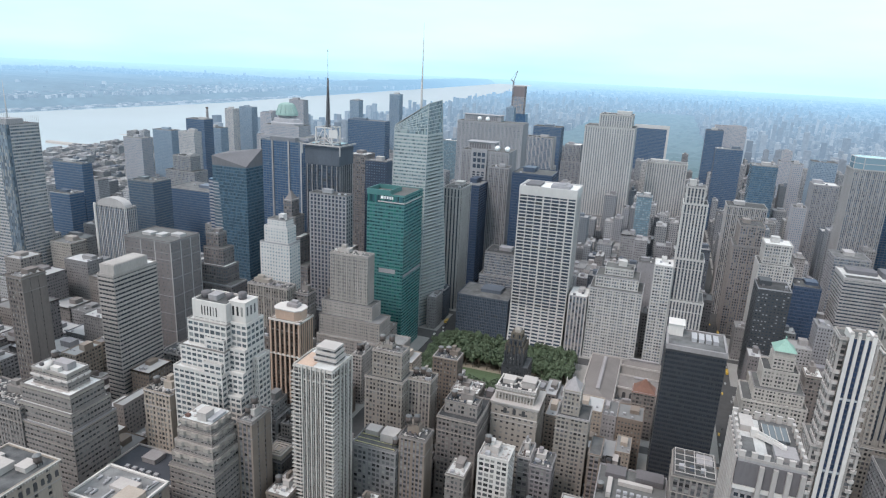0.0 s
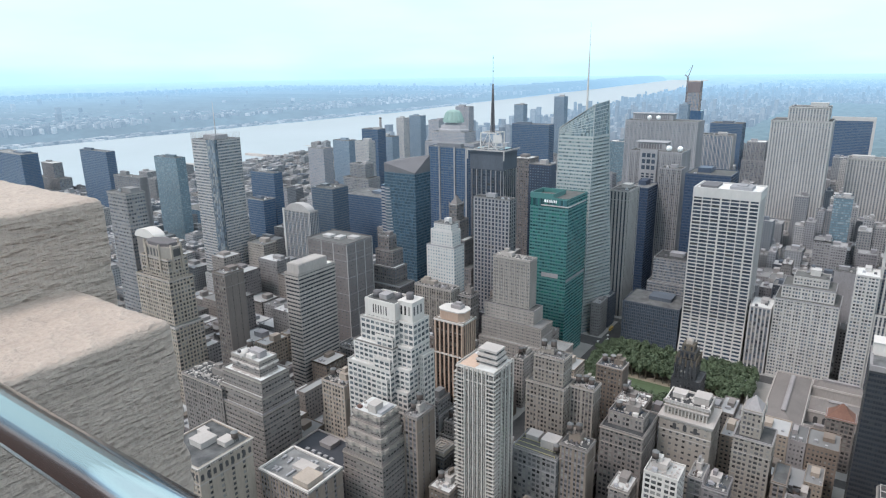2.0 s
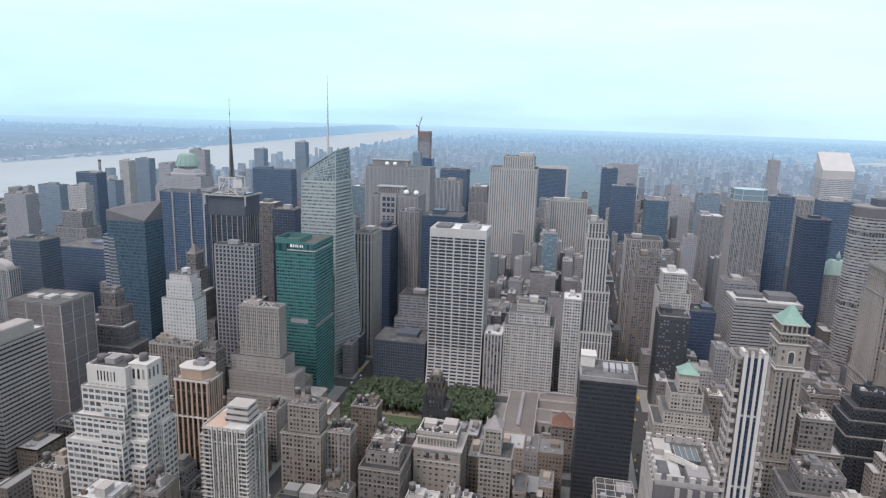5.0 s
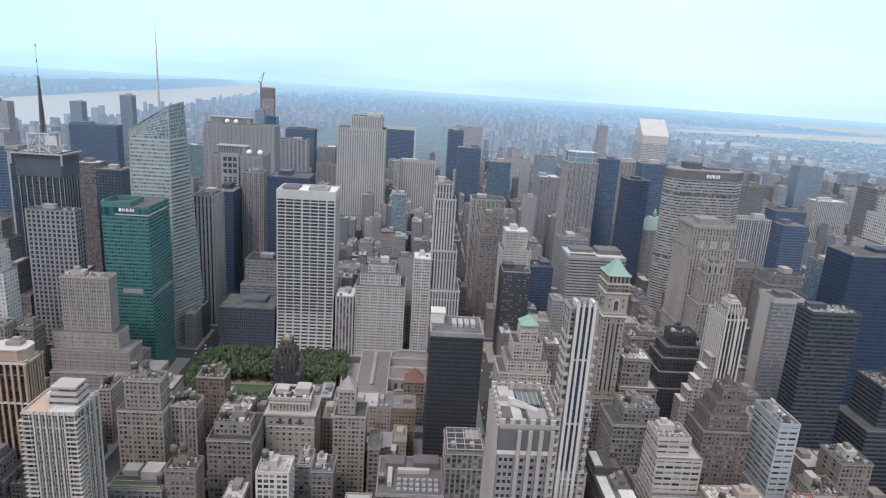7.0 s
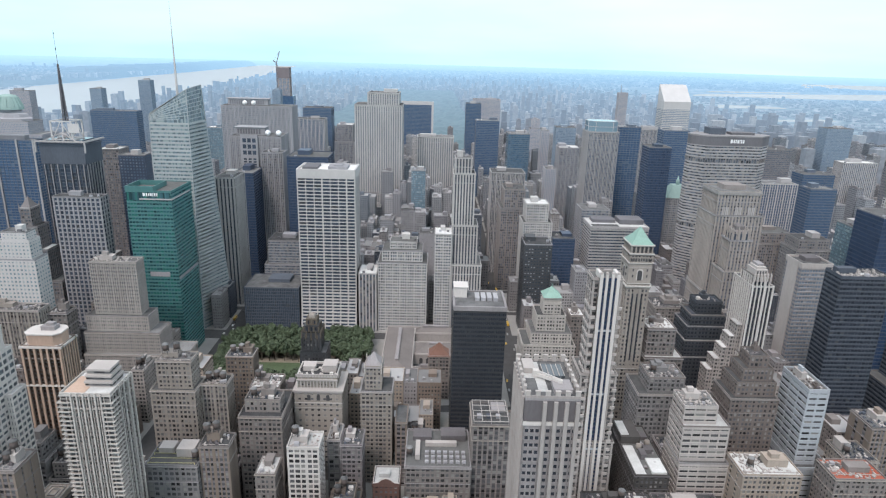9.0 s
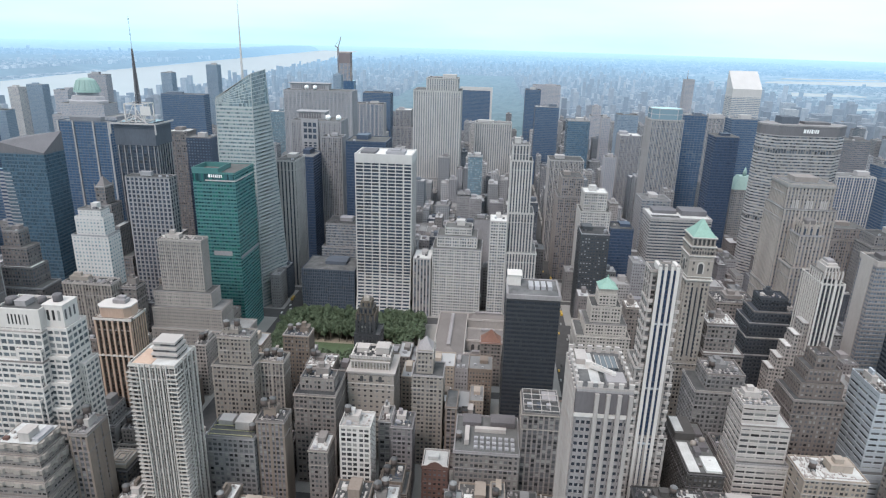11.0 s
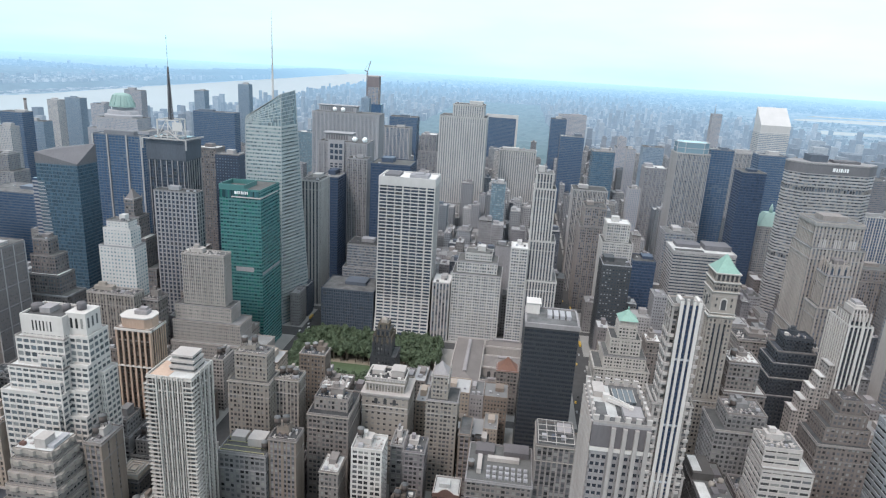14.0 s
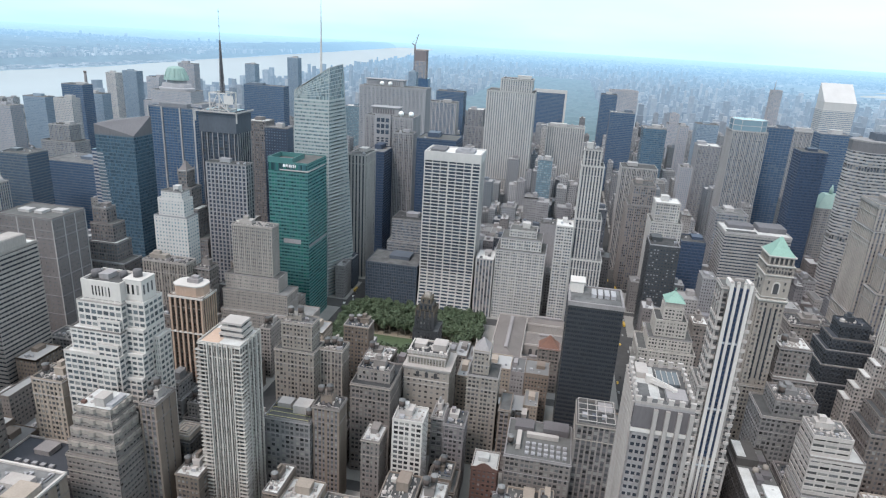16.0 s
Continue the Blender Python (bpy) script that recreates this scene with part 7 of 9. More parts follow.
band_sheet("water_west", [(-3180, -3000), (-3180, 1200), (-3170, 2100), (-3120, 2900), (-3110, 4000), (-3250, 5300), (-3600, 9500), (-4150, 15500)],
           [(-1900, -3000), (-1880, 1200), (-1900, 1600), (-1850, 2600), (-1830, 3400), (-1900, 5200), (-2350, 9000), (-3300, 15500)], 8, M["water"], 2.0,
           "broad pale grey river with a flat shine", "river")
band_sheet("water_inlet", [(1980, 3760), (2000, 3800), (2060, 3890)], [(2440, 3880), (2460, 3950), (2420, 4010)], 6, M["water"], 2.0, "small pale inlet between shores", "river")
band_sheet("water_strait", [(2120, 4820), (2180, 5000), (2260, 5230)], [(2640, 4880), (2720, 5000), (2640, 5160)], 6, M["water"], 2.0, "narrow pale strait", "river")
band_sheet("water_sound", [(2620, 6560), (2700, 6800), (2900, 7000)], [(5600, 6500), (6600, 7600), (7400, 8700)], 8, M["water"], 2.0, "pale bay beyond the city", "bay")
band_sheet("water_bay", [(3100, 7500), (3300, 7800)], [(4300, 7700), (4500, 8000)], 6, M["water"], 2.0, "pale cove behind an island", "bay")
band_sheet("water_far", [(5600, 9900), (6000, 10700), (6600, 11700)], [(9500, 8600), (11000, 9800), (13000, 11800)], 8, M["water"], 2.0, "pale far strip of open water", "bay")

AVENUES = [-1850, -1606, -1332, -1058, -784, -510, -236, 88, 243, 390, 530, 680, 895, 1125, 1300]
STREETS = [59 + 78.6 * k for k in range(-3, 9)] + [688 + 80 * k for k in range(1, 18)]
PARK = (-228, -70, 543, 676)
LIBRARY = (-64, 66, 545, 676)
m_pave = masonry("pavement_concrete", (0.26, 0.255, 0.25), 0.9, 0.2)
blocks = []
for i in range(len(AVENUES) - 1):
    for j in range(len(STREETS) - 1):
        wide = 15 if abs(STREETS[j] - 59) < 1 or abs(STREETS[j] - 688) < 1 else 8.5
        wide_n = 15 if abs(STREETS[j + 1] - 688) < 1 else 8.5
        blocks.append((AVENUES[i] + 14, AVENUES[i + 1] - 14, STREETS[j] + wide, STREETS[j + 1] - wide_n))
pave = new("pavement", boxes_mesh("pavement", [(a - 4, c - 3, -0.04, b + 4, d + 3, 0.15) for a, b, c, d in blocks if not (a < PARK[0] + 30 and b > -20 and c < 680 and d > 540 and a > -240)]
                                  + [(-226, 537, -0.04, 78, 682, 0.15)]))
pave.data.materials.append(m_pave)
tagged(pave, "pale concrete pavements round the city blocks", "pavement", kind="structure")

# ---- hand-placed buildings ----
tower('office_tower', 'slim dark blue glass tower near the river', 'navy', [(-1893.9, -1727.1, 700.0, 740.0, 132.3)])
tower('apartment_tower', 'stepped grey masonry tower near the river', 'tan', [(-1905.3, -1839.9, 820.0, 845.0, 88.4), (-1929.4, -1804.7, 814.0, 847.0, 49.0)])
tower('office_tower', 'dark blue glass tower with a small brown roof house', 'navy', [(-1477.8, -1367.9, 720.0, 740.0, 158.4)])
tower('apartment_tower', 'red brown apartment tower beside a crane', 'brown', [(-1125.9, -1044.5, 600.0, 616.0, 146.5)])
tower('apartment_tower', 'stacked round-cornered apartment tower with pale bands', 'band_tan', [(-636.8, -602.7, 330.0, 350.0, 206.5)])
tower('office_tower', 'pale teal glass tower with a flat top', 'teal_pale', [(-1155.8, -1084.3, 700.0, 720.0, 166.0)])
tower('office_tower', 'dull teal glass building behind a lattice tower', 'teal_dark', [(-1209.8, -1138.5, 780.0, 820.0, 43.7)])
tower('office_tower', 'tall pale grey lattice tower with a thin white mast', 'lattice', [(-802.4, -751.8, 545.6, 589.9, 230.2)], special='lattice_top')
tower('office_tower', 'dark blue glass tower with a sloped flank', 'navy', [(-865.0, -807.6, 692.8, 710.9, 160.0)])
tower('office_tower', 'lower wing of dark blue glass', 'navy', [(-834.8, -796.5, 657.8, 681.8, 122.2)])
tower('office_tower', 'silver striped tower with a rounded white crown', 'stripe_blue', [(-702.9, -647.6, 614.2, 630.7, 127.5)], special='round_top')
tower('office_tower', 'black glass tower with a slanted top', 'black', [(-727.7, -682.6, 697.8, 732.8, 144.6)])
tower('office_tower', 'wide dark glass block with a grey parapet', 'navy', [(-744.5, -652.3, 788.0, 848.0, 117.9)])
tower('office_tower', 'brown concrete slab with pale vertical joints', 'slab_brown', [(-493.5, -436.8, 462.0, 502.2, 147.9)], special='joints')
tower('office_tower', 'grey banded tower with a white crown', 'band_white', [(-437.8, -420.3, 378.4, 426.8, 141.2)], special='white_crown')
tower('loft_building', 'dark brown brick loft tower', 'brown', [(-456.1, -439.6, 314.8, 334.5, 155.7)])
tower('loft_building', 'buff stepped tower with an arcaded octagonal top', 'sand', [(-549.0, -507.0, 306.2, 326.0, 160.0), (-554.2, -502.5, 302.2, 326.6, 141.9), (-562.0, -496.0, 298.2, 327.2, 100.0)], special='octagon_crown')
tower('office_tower', 'white slender residential slab far off', 'white_far', [(-949.8, -910.5, 1050.0, 1072.7, 170.6)])
tower('office_tower', 'dark blue tower behind a white slab', 'navy', [(-1043.3, -993.0, 1180.0, 1210.0, 183.0)])
tower('apartment_tower', 'beige stepped apartment block with a flat roof', 'tan', [(-922.2, -879.3, 1000.0, 1027.3, 130.2), (-933.2, -863.1, 990.0, 1027.9, 102.0)])
tower('apartment_tower', 'grey concrete apartment slab with a flat roof', 'lime_far', [(-1128.6, -1077.6, 1080.0, 1110.0, 143.3)])
tower('apartment_tower', 'blue grey apartment tower with a flat roof', 'blue_far', [(-1209.7, -1152.2, 1250.0, 1280.0, 141.4)])
tower('office_tower', 'low blue block beside a chimney', 'blue_far', [(-1137.0, -1085.5, 1350.0, 1380.0, 145.6)])
tower('office_tower', 'dark teal glass tower with a folded roofline', 'teal_dark', [(-508.7, -460.6, 614.2, 646.5, 197.6)], special='fold')
tower('office_tower', 'black glass tower with upright corner piers', 'black_stripe', [(-611.6, -535.6, 853.0, 873.5, 198.5)], special='corner_ribs')
tower('office_tower', 'pale masonry tower with a domed green copper roof', 'lime_far', [(-889.3, -796.0, 1258.0, 1308.0, 176.7), (-905.9, -767.7, 1252.0, 1310.0, 152.7)], special='copper_far')
tower('office_tower', 'dark glass tower carrying a tall lattice mast', 'dark_stripe', [(-430.9, -383.7, 695.8, 731.8, 218.5)], special='mast')
tower('office_tower', 'pale grid-fronted masonry tower with a flat roof', 'grid_lime', [(-376.6, -329.3, 614.2, 630.2, 178.3)])
tower('loft_building', 'brown stepped gothic tower with a flat roof', 'brown', [(-419.7, -409.0, 627.8, 643.8, 162.1), (-423.8, -402.3, 624.8, 644.4, 143.9), (-426.3, -394.1, 621.8, 645.0, 120.3), (-430.2, -382.1, 617.8, 645.6, 87.7)], special='gothic_cap')
tower('loft_building', 'slender white terracotta tower on a wide base', 'pale_shaft', [(-379.0, -357.0, 537.0, 551.0, 163.0), (-382.4, -354.5, 535.6, 551.6, 156.0), (-386.0, -350.5, 532.6, 552.2, 139.0)])
tower('loft_building', 'grey stone block with a colonnaded attic', 'stripe_tan', [(-390.0, -343.0, 514.6, 531.6, 98.6)])
tower('loft_building', 'tan stone block with a flat roof', 'tan_dark', [(-342.5, -326.0, 526.0, 543.0, 92.0)])
tower('loft_building', 'brown stepped brick tower with a flat roof', 'brown', [(-456.0, -440.0, 534.6, 548.6, 139.0), (-457.0, -431.5, 530.6, 549.0, 124.0), (-458.0, -426.5, 527.0, 549.4, 106.0), (-460.0, -416.7, 522.6, 549.8, 87.0)])
tower('loft_building', 'white stepped brick and glass wedding-cake tower', 'white_grid', [(-289.5, -262.0, 322.0, 343.0, 162.0), (-293.0, -261.0, 320.0, 343.4, 149.0), (-297.0, -260.5, 316.0, 344.0, 131.0), (-300.5, -260.0, 312.0, 344.6, 115.5)], special='cake')
FOOT.append((-262.0, -243.0, 310.0, 345.0))
tower('hotel_tower', 'tall brown hotel tower with pale vertical ribs', 'brown_stripe', [(-289.0, -261.1, 408.4, 428.1, 117.7)], special='hotel_top')
tower('apartment_tower', 'white concrete apartment tower with stacked balconies', 'white_apt', [(-206.2, -178.3, 314.8, 340.8, 135.2)], special='apt_top')
tower('office_tower', 'pale grey stepped stone tower with a flat shaft', 'grey_stripe', [(-312.7, -270.0, 548.6, 564.6, 133.7), (-319.7, -262.2, 543.6, 565.2, 82.7), (-320.3, -251.2, 538.6, 565.8, 68.1), (-320.9, -227.7, 534.6, 566.4, 47.6)])
tower('office_tower', 'green glass tower with a square teal crown', 'green', [(-305.3, -260.7, 617.2, 670.3, 185.5)], special='green_sign')
tower('office_tower', 'faceted pale glass tower rising to a sloping crystal peak', 'crystal', [(-312.5, -273.6, 701.8, 746.7, 248.8)], special='crystal')
tower('office_tower', 'white travertine tower with a curved foot and dark window slots', 'grace', [(-155.3, -89.5, 705.0, 749.0, 194.5)], special='grace')
tower('office_tower', 'dark low glass block beside the park', 'navy_low', [(-221.8, -157.3, 699.8, 749.8, 54.2)])
tower('office_tower', 'grey green glass block with a stepped top', 'greyglass', [(-212.5, -172.5, 782.0, 822.0, 88.0), (-216.9, -171.9, 776.0, 824.0, 57.9)])
tower('office_tower', 'cream striped tower with narrow windows', 'stripe_bold', [(-274.9, -249.3, 780.0, 825.0, 168.9)])
tower('office_tower', 'dark navy glass tower with a flat roof', 'navy', [(-280.4, -252.0, 873.0, 923.0, 157.7)])
tower('office_tower', 'grey stone tower with notched centre', 'rib_grey', [(-305.8, -229.3, 948.0, 998.0, 199.0)], special='dishes')
tower('office_tower', 'tall striped concrete slab with a flat roof', 'stripe_grey', [(-251.4, -220.3, 916.0, 944.0, 180.4)])
tower('office_tower', 'large grey stone tower with vertical ribs', 'rib_grey', [(-391.4, -262.8, 1178.0, 1228.0, 225.0)], special='dishes')
tower('office_tower', 'dark glass block with a white roof and plant', 'navy', [(-201.3, -145.4, 858.0, 913.0, 184.7)])
tower('office_tower', 'dark blue glass tower beside the big park', 'navy', [(-355.6, -280.2, 1728.0, 1778.0, 179.9)])
tower('office_tower', 'pale grey tower with blue windows', 'stripe_blue', [(-315.4, -243.7, 1408.0, 1448.0, 181.4)])
tower('apartment_tower', 'grey ribbed tower with a small peak', 'stripe_grey', [(-207.7, -174.4, 1348.0, 1383.0, 177.2), (-212.6, -169.7, 1344.0, 1387.0, 142.4)])
tower('office_tower', 'brown stone slab tower with tall vertical ribs', 'rock', [(-132.6, -71.9, 1250.0, 1310.0, 249.9), (-157.1, -64.9, 1244.0, 1312.0, 227.1), (-172.6, -51.8, 1230.0, 1312.6, 56.5)])
tower('office_tower', 'dark glass tower framed by white stone edges', 'navy', [(-99.1, -9.7, 1898.0, 1948.0, 186.5)], special='white_frame')
tower('office_tower', 'concrete tower under construction with a crane', 'far_red', [(-460.2, -427.8, 1903.0, 1933.0, 277.7)], special='crane')
tower('apartment_tower', 'slim dark tower beside the building site', 'blue_far', [(-458.4, -435.0, 1818.0, 1843.0, 218.4)])
tower('office_tower', 'tan ribbed stone tower with a flat roof', 'rock', [(-38.5, 38.6, 1338.0, 1378.0, 157.8)])
tower('office_tower', 'small green glass tower with a flat roof', 'teal_pale', [(-37.3, -14.7, 1008.0, 1038.0, 142.9)])
tower('loft_building', 'cream terraced masonry building facing the park', 'cream', [(-51.4, -19.1, 722.8, 747.8, 107.5), (-60.0, -12.0, 712.8, 748.4, 99.5), (-64.6, -6.3, 704.8, 749.0, 86.9)])
tower('loft_building', 'white classical building with tall columns', 'stripe_white', [(-86.7, -65.7, 701.8, 736.8, 73.9)])
tower('office_tower', 'plain grey slab behind terraces', 'slab_grey', [(-18.1, 14.2, 793.0, 813.0, 99.9)])
tower('loft_building', 'cream stepped masonry wing with a flat roof', 'cream', [(2.2, 21.6, 699.8, 729.8, 124.8)])
tower('loft_building', 'cream art deco tower with dark vertical window bands', 'deco', [(23.3, 42.6, 717.8, 739.8, 210.5), (21.9, 46.9, 712.8, 742.8, 193.2), (21.9, 51.7, 707.8, 743.4, 133.3), (21.9, 57.2, 701.8, 744.0, 87.0)])
tower('office_tower', 'dull black glass tower beside the library', 'hsbc', [(17.9, 60.8, 474.0, 512.0, 127.1)], special='black_roof')
tower('office_tower', 'black tower dotted with pale windows', 'dots', [(107.5, 140.0, 707.8, 742.8, 112.2)], special='dark_roof')
tower('office_tower', 'plain dark slab behind the dotted tower', 'navy', [(154.2, 182.8, 780.0, 815.0, 99.2)])
tower('loft_building', 'cream stepped building with a small green pyramid', 'cream', [(103.7, 120.4, 544.6, 562.6, 104.0), (97.3, 124.5, 539.6, 565.6, 93.5), (92.4, 130.0, 534.6, 566.2, 78.6), (84.7, 133.2, 530.6, 566.8, 67.8)], special='copper')
tower('apartment_tower', 'slim white and blue striped residential tower', 'fifth', [(103.8, 123.1, 383.4, 399.4, 186.1), (101.5, 126.5, 382.8, 408.0, 117.9), (100.6, 129.0, 382.0, 415.4, 66.0)], special='fins')
tower('loft_building', 'buff brick tower with a green copper pyramid roof', 'buff', [(155.2, 173.3, 472.0, 494.0, 176.3), (153.6, 175.1, 470.2, 499.0, 78.0)], special='copper_tower')
tower('apartment_tower', 'pale concrete tower with crenellated crown and white roof', 'crenel', [(40.8, 64.3, 238.2, 273.5, 182.9)], special='crenel')
tower('office_tower', 'banded grey office block with a white roof deck', 'band_white', [(195.9, 268.4, 757.8, 802.8, 122.8)], special='deck')
tower('office_tower', 'glass block with a sunken roof terrace', 'greyglass', [(209.2, 248.7, 868.0, 908.0, 118.3)])
tower('office_tower', 'grey tower with an octagonal glass crown', 'stripe_cream', [(247.1, 297.1, 1028.0, 1073.0, 210.0)], special='glass_crown')
tower('office_tower', 'black ribbed tower with a flat roof', 'black_stripe', [(317.3, 354.6, 1100.0, 1140.0, 211.3)])
tower('office_tower', 'pale ribbed tower with a flat roof', 'stripe_cream', [(397.0, 458.8, 1248.0, 1288.0, 193.1)])
tower('office_tower', 'dark navy glass tower with a flat notch', 'navy', [(316.6, 349.6, 933.0, 968.0, 199.5)])
tower('office_tower', 'dark blue glass tower behind', 'navy', [(405.2, 451.4, 1128.0, 1163.0, 204.6)])
tower('office_tower', 'white tower with a steep slanted roof', 'band_far', [(560.6, 627.7, 1588.0, 1636.0, 212.0)], special='slant')
tower('hotel_tower', 'cream tower with a green mansard roof', 'lime', [(368.6, 409.9, 978.0, 1013.0, 114.2)], special='mansard')
tower('office_tower', 'broad eight-sided concrete tower over a park avenue', 'octagon', [(341.9, 444.9, 832.0, 874.0, 230.3)], special='octagon')
tower('loft_building', 'tan stone tower with a notched top', 'notch', [(298.4, 344.8, 649.2, 689.2, 192.3), (297.8, 348.9, 646.2, 694.2, 167.4), (297.2, 363.8, 643.2, 694.8, 80.8)], special='arcade_top')
tower('loft_building', 'slender brown stone tower with a pinnacled top', 'notch', [(306.0, 324.0, 620.0, 636.0, 158.0), (304.0, 327.0, 618.0, 640.0, 148.0), (300.0, 331.0, 614.0, 642.0, 116.0)], special='pinnacles')
tower('office_tower', 'white gridded tower with an arched crown', 'grid_white', [(510.0, 565.4, 963.0, 998.0, 144.0)])
tower('office_tower', 'dark brown slab tower with a flat roof', 'brown_dark', [(655.6, 707.4, 1248.0, 1288.0, 160.3)])
tower('loft_building', 'tan brick block with curved setbacks', 'brown_light', [(402.0, 438.0, 740.0, 773.0, 124.2), (397.1, 442.6, 733.8, 773.8, 112.0)], special='dark_roof')
tower('hotel_tower', 'tan hotel block with terraces', 'tan', [(423.0, 459.0, 697.8, 727.0, 128.1), (418.6, 462.8, 692.8, 727.8, 117.0)], special='dark_roof')
tower('loft_building', 'white art deco tower with black window stripes', 'deco_white', [(260.9, 275.6, 482.0, 504.0, 156.4), (260.3, 278.3, 480.0, 514.0, 148.3), (258.0, 278.9, 474.0, 514.6, 89.5)], special='setback_crown')
tower('loft_building', 'brown grey brick loft tower with many setbacks', 'brown', [(231.0, 245.0, 412.0, 428.0, 119.0), (226.0, 248.5, 409.0, 430.0, 110.0), (221.5, 250.5, 406.0, 431.0, 101.0), (217.0, 252.0, 402.0, 432.0, 90.0)])
tower('office_tower', 'blue grey glass and white slab tower', 'west_slab', [(341.1, 370.3, 550.6, 578.6, 145.0)], special='west_wall')
tower('office_tower', 'dark banded bronze office tower', 'bronze_band', [(320.6, 361.5, 464.0, 486.0, 163.2)])
tower('office_tower', 'white and blue glass office tower', 'white_blue', [(262.6, 277.4, 387.7, 422.2, 106.0), (262.0, 287.3, 382.7, 424.7, 46.7)])
tower('loft_building', 'white banded loft with stepped terraces', 'band_loft', [(175.8, 199.4, 383.1, 405.1, 94.5), (175.2, 207.8, 379.1, 405.8, 81.0), (174.6, 209.2, 375.1, 406.5, 54.1)])
tower('office_tower', 'stepped dark glass office block', 'black_band', [(386.6, 439.1, 452.7, 487.7, 105.0), (375.6, 451.7, 446.7, 489.7, 70.3)])
tower('office_tower', 'broad dark blue glass slab', 'navy_flat', [(414.6, 500.3, 560.6, 600.6, 188.5)])
tower('art_deco_skyscraper', 'pale brick skyscraper with a steel arched crown and spire', 'white_brick', [(559.9, 593.7, 707.8, 738.8, 222.3), (551.7, 596.3, 702.8, 741.8, 202.8), (541.2, 601.7, 695.8, 742.4, 171.9)], special='deco_spire')
tower('office_tower', 'dark bronze slab with a flat roof', 'brown_dark', [(642.4, 670.4, 853.0, 893.0, 216.7)])
tower('office_tower', 'dark round banded tower with a flat roof', 'black_band', [(484.6, 524.4, 697.8, 727.8, 118.9)])
tower('office_tower', 'teal glass block with a flat roof', 'teal_pale', [(429.6, 454.6, 619.2, 649.2, 163.8)])
tower('office_tower', 'dark blue glass tower with a flat roof', 'navy', [(602.6, 655.0, 1018.0, 1053.0, 151.1)])
tower('office_tower', 'dark blue glass tower with a flat roof', 'navy', [(522.5, 559.1, 858.0, 888.0, 156.9)])
tower('office_tower', 'tall grey tower far to the east', 'blue_far', [(966.5, 1031.4, 1568.0, 1608.0, 174.6)])
tower('apartment_tower', 'white striped apartment slab with a flat roof', 'stripe_white', [(762.5, 827.8, 1168.0, 1198.0, 149.1)])
tower('office_tower', 'dark tower with stepped top', 'navy', [(94.1, 147.8, 1488.0, 1528.0, 179.7)])
tower('office_tower', 'dark blue tower with a flat roof', 'navy', [(83.9, 126.6, 1808.0, 1848.0, 195.3)])
tower('office_tower', 'beige wide slab tower with a flat roof', 'lime_far', [(113.2, 195.6, 1968.0, 2008.0, 198.1)])
tower('office_tower', 'dark teal tower with a flat roof', 'teal_dark', [(144.8, 187.3, 1263.0, 1303.0, 176.3)])
tower('apartment_tower', 'pale slender stepped tower with a flat roof', 'lime_far', [(259.8, 281.1, 1728.0, 1748.0, 163.7), (254.6, 291.2, 1723.0, 1751.0, 140.1)])
tower('office_tower', 'grey blue tower with a dark band', 'blue_far', [(281.6, 327.7, 1488.0, 1523.0, 168.9)])
tower('apartment_tower', 'cream slim tower with a flat roof', 'lime_far', [(220.0, 237.7, 1328.0, 1348.0, 177.5)])
tower('office_tower', 'grey ribbed tower with a dark flank', 'stripe_grey', [(242.9, 282.7, 1238.0, 1278.0, 155.4)])
tower('loft_building', 'small stepped stone tower with a flat roof', 'lime_far', [(191.9, 211.5, 1088.0, 1113.0, 137.8)])
tower('office_tower', 'cream tower with open top', 'stripe_cream', [(84.9, 135.3, 933.0, 973.0, 156.8)])
tower('loft_building', 'tan masonry block with a flat roof', 'brown_light', [(97.7, 126.8, 863.0, 903.0, 145.9), (92.8, 132.0, 855.0, 903.6, 120.3)])
tower('loft_building', 'cream ornate masonry block with a flat roof', 'cream', [(119.9, 149.2, 798.0, 828.0, 140.5), (115.9, 153.9, 790.0, 828.6, 117.5)])
tower('office_tower', 'grey tower with a slim spire', 'lime_far', [(577.4, 606.0, 2048.0, 2073.0, 223.9)], special='spire')
tower('office_tower', 'dark low wide tower with a flat roof', 'navy', [(-709.2, -614.7, 1328.0, 1355.1, 195.9)])
tower('office_tower', 'dark blue sign-topped tower with a flat roof', 'blue_dots', [(-393.4, -361.2, 788.0, 808.0, 192.6)])
tower('office_tower', 'red brown slab with a flat roof', 'brown', [(-460.7, -431.7, 868.0, 898.0, 187.4)])
tower('office_tower', 'pale teal far tower with a flat roof', 'teal_pale', [(-530.7, -492.6, 1488.0, 1518.0, 148.4)])
tower('apartment_tower', 'slim blue tower far beyond', 'blue_far', [(-1007.5, -974.2, 1900.0, 1930.0, 204.2)])
tower('apartment_tower', 'slim dark tower far beyond', 'blue_far', [(-933.3, -896.0, 2050.0, 2080.0, 224.0)])
tower('apartment_tower', 'pale stone tower far beyond', 'lime_far', [(-1174.0, -1120.9, 1800.0, 1830.0, 199.4)])
tower('apartment_tower', 'pale grey tower far beyond', 'white_far', [(-1268.0, -1238.5, 1600.0, 1630.0, 173.2)])
tower('apartment_tower', 'grey blue tower far beyond', 'blue_far', [(-1292.0, -1245.7, 1700.0, 1730.0, 173.4)])
tower('apartment_tower', 'tan stone tower far beyond', 'lime_far', [(-1071.4, -1036.0, 1500.0, 1530.0, 180.0)])
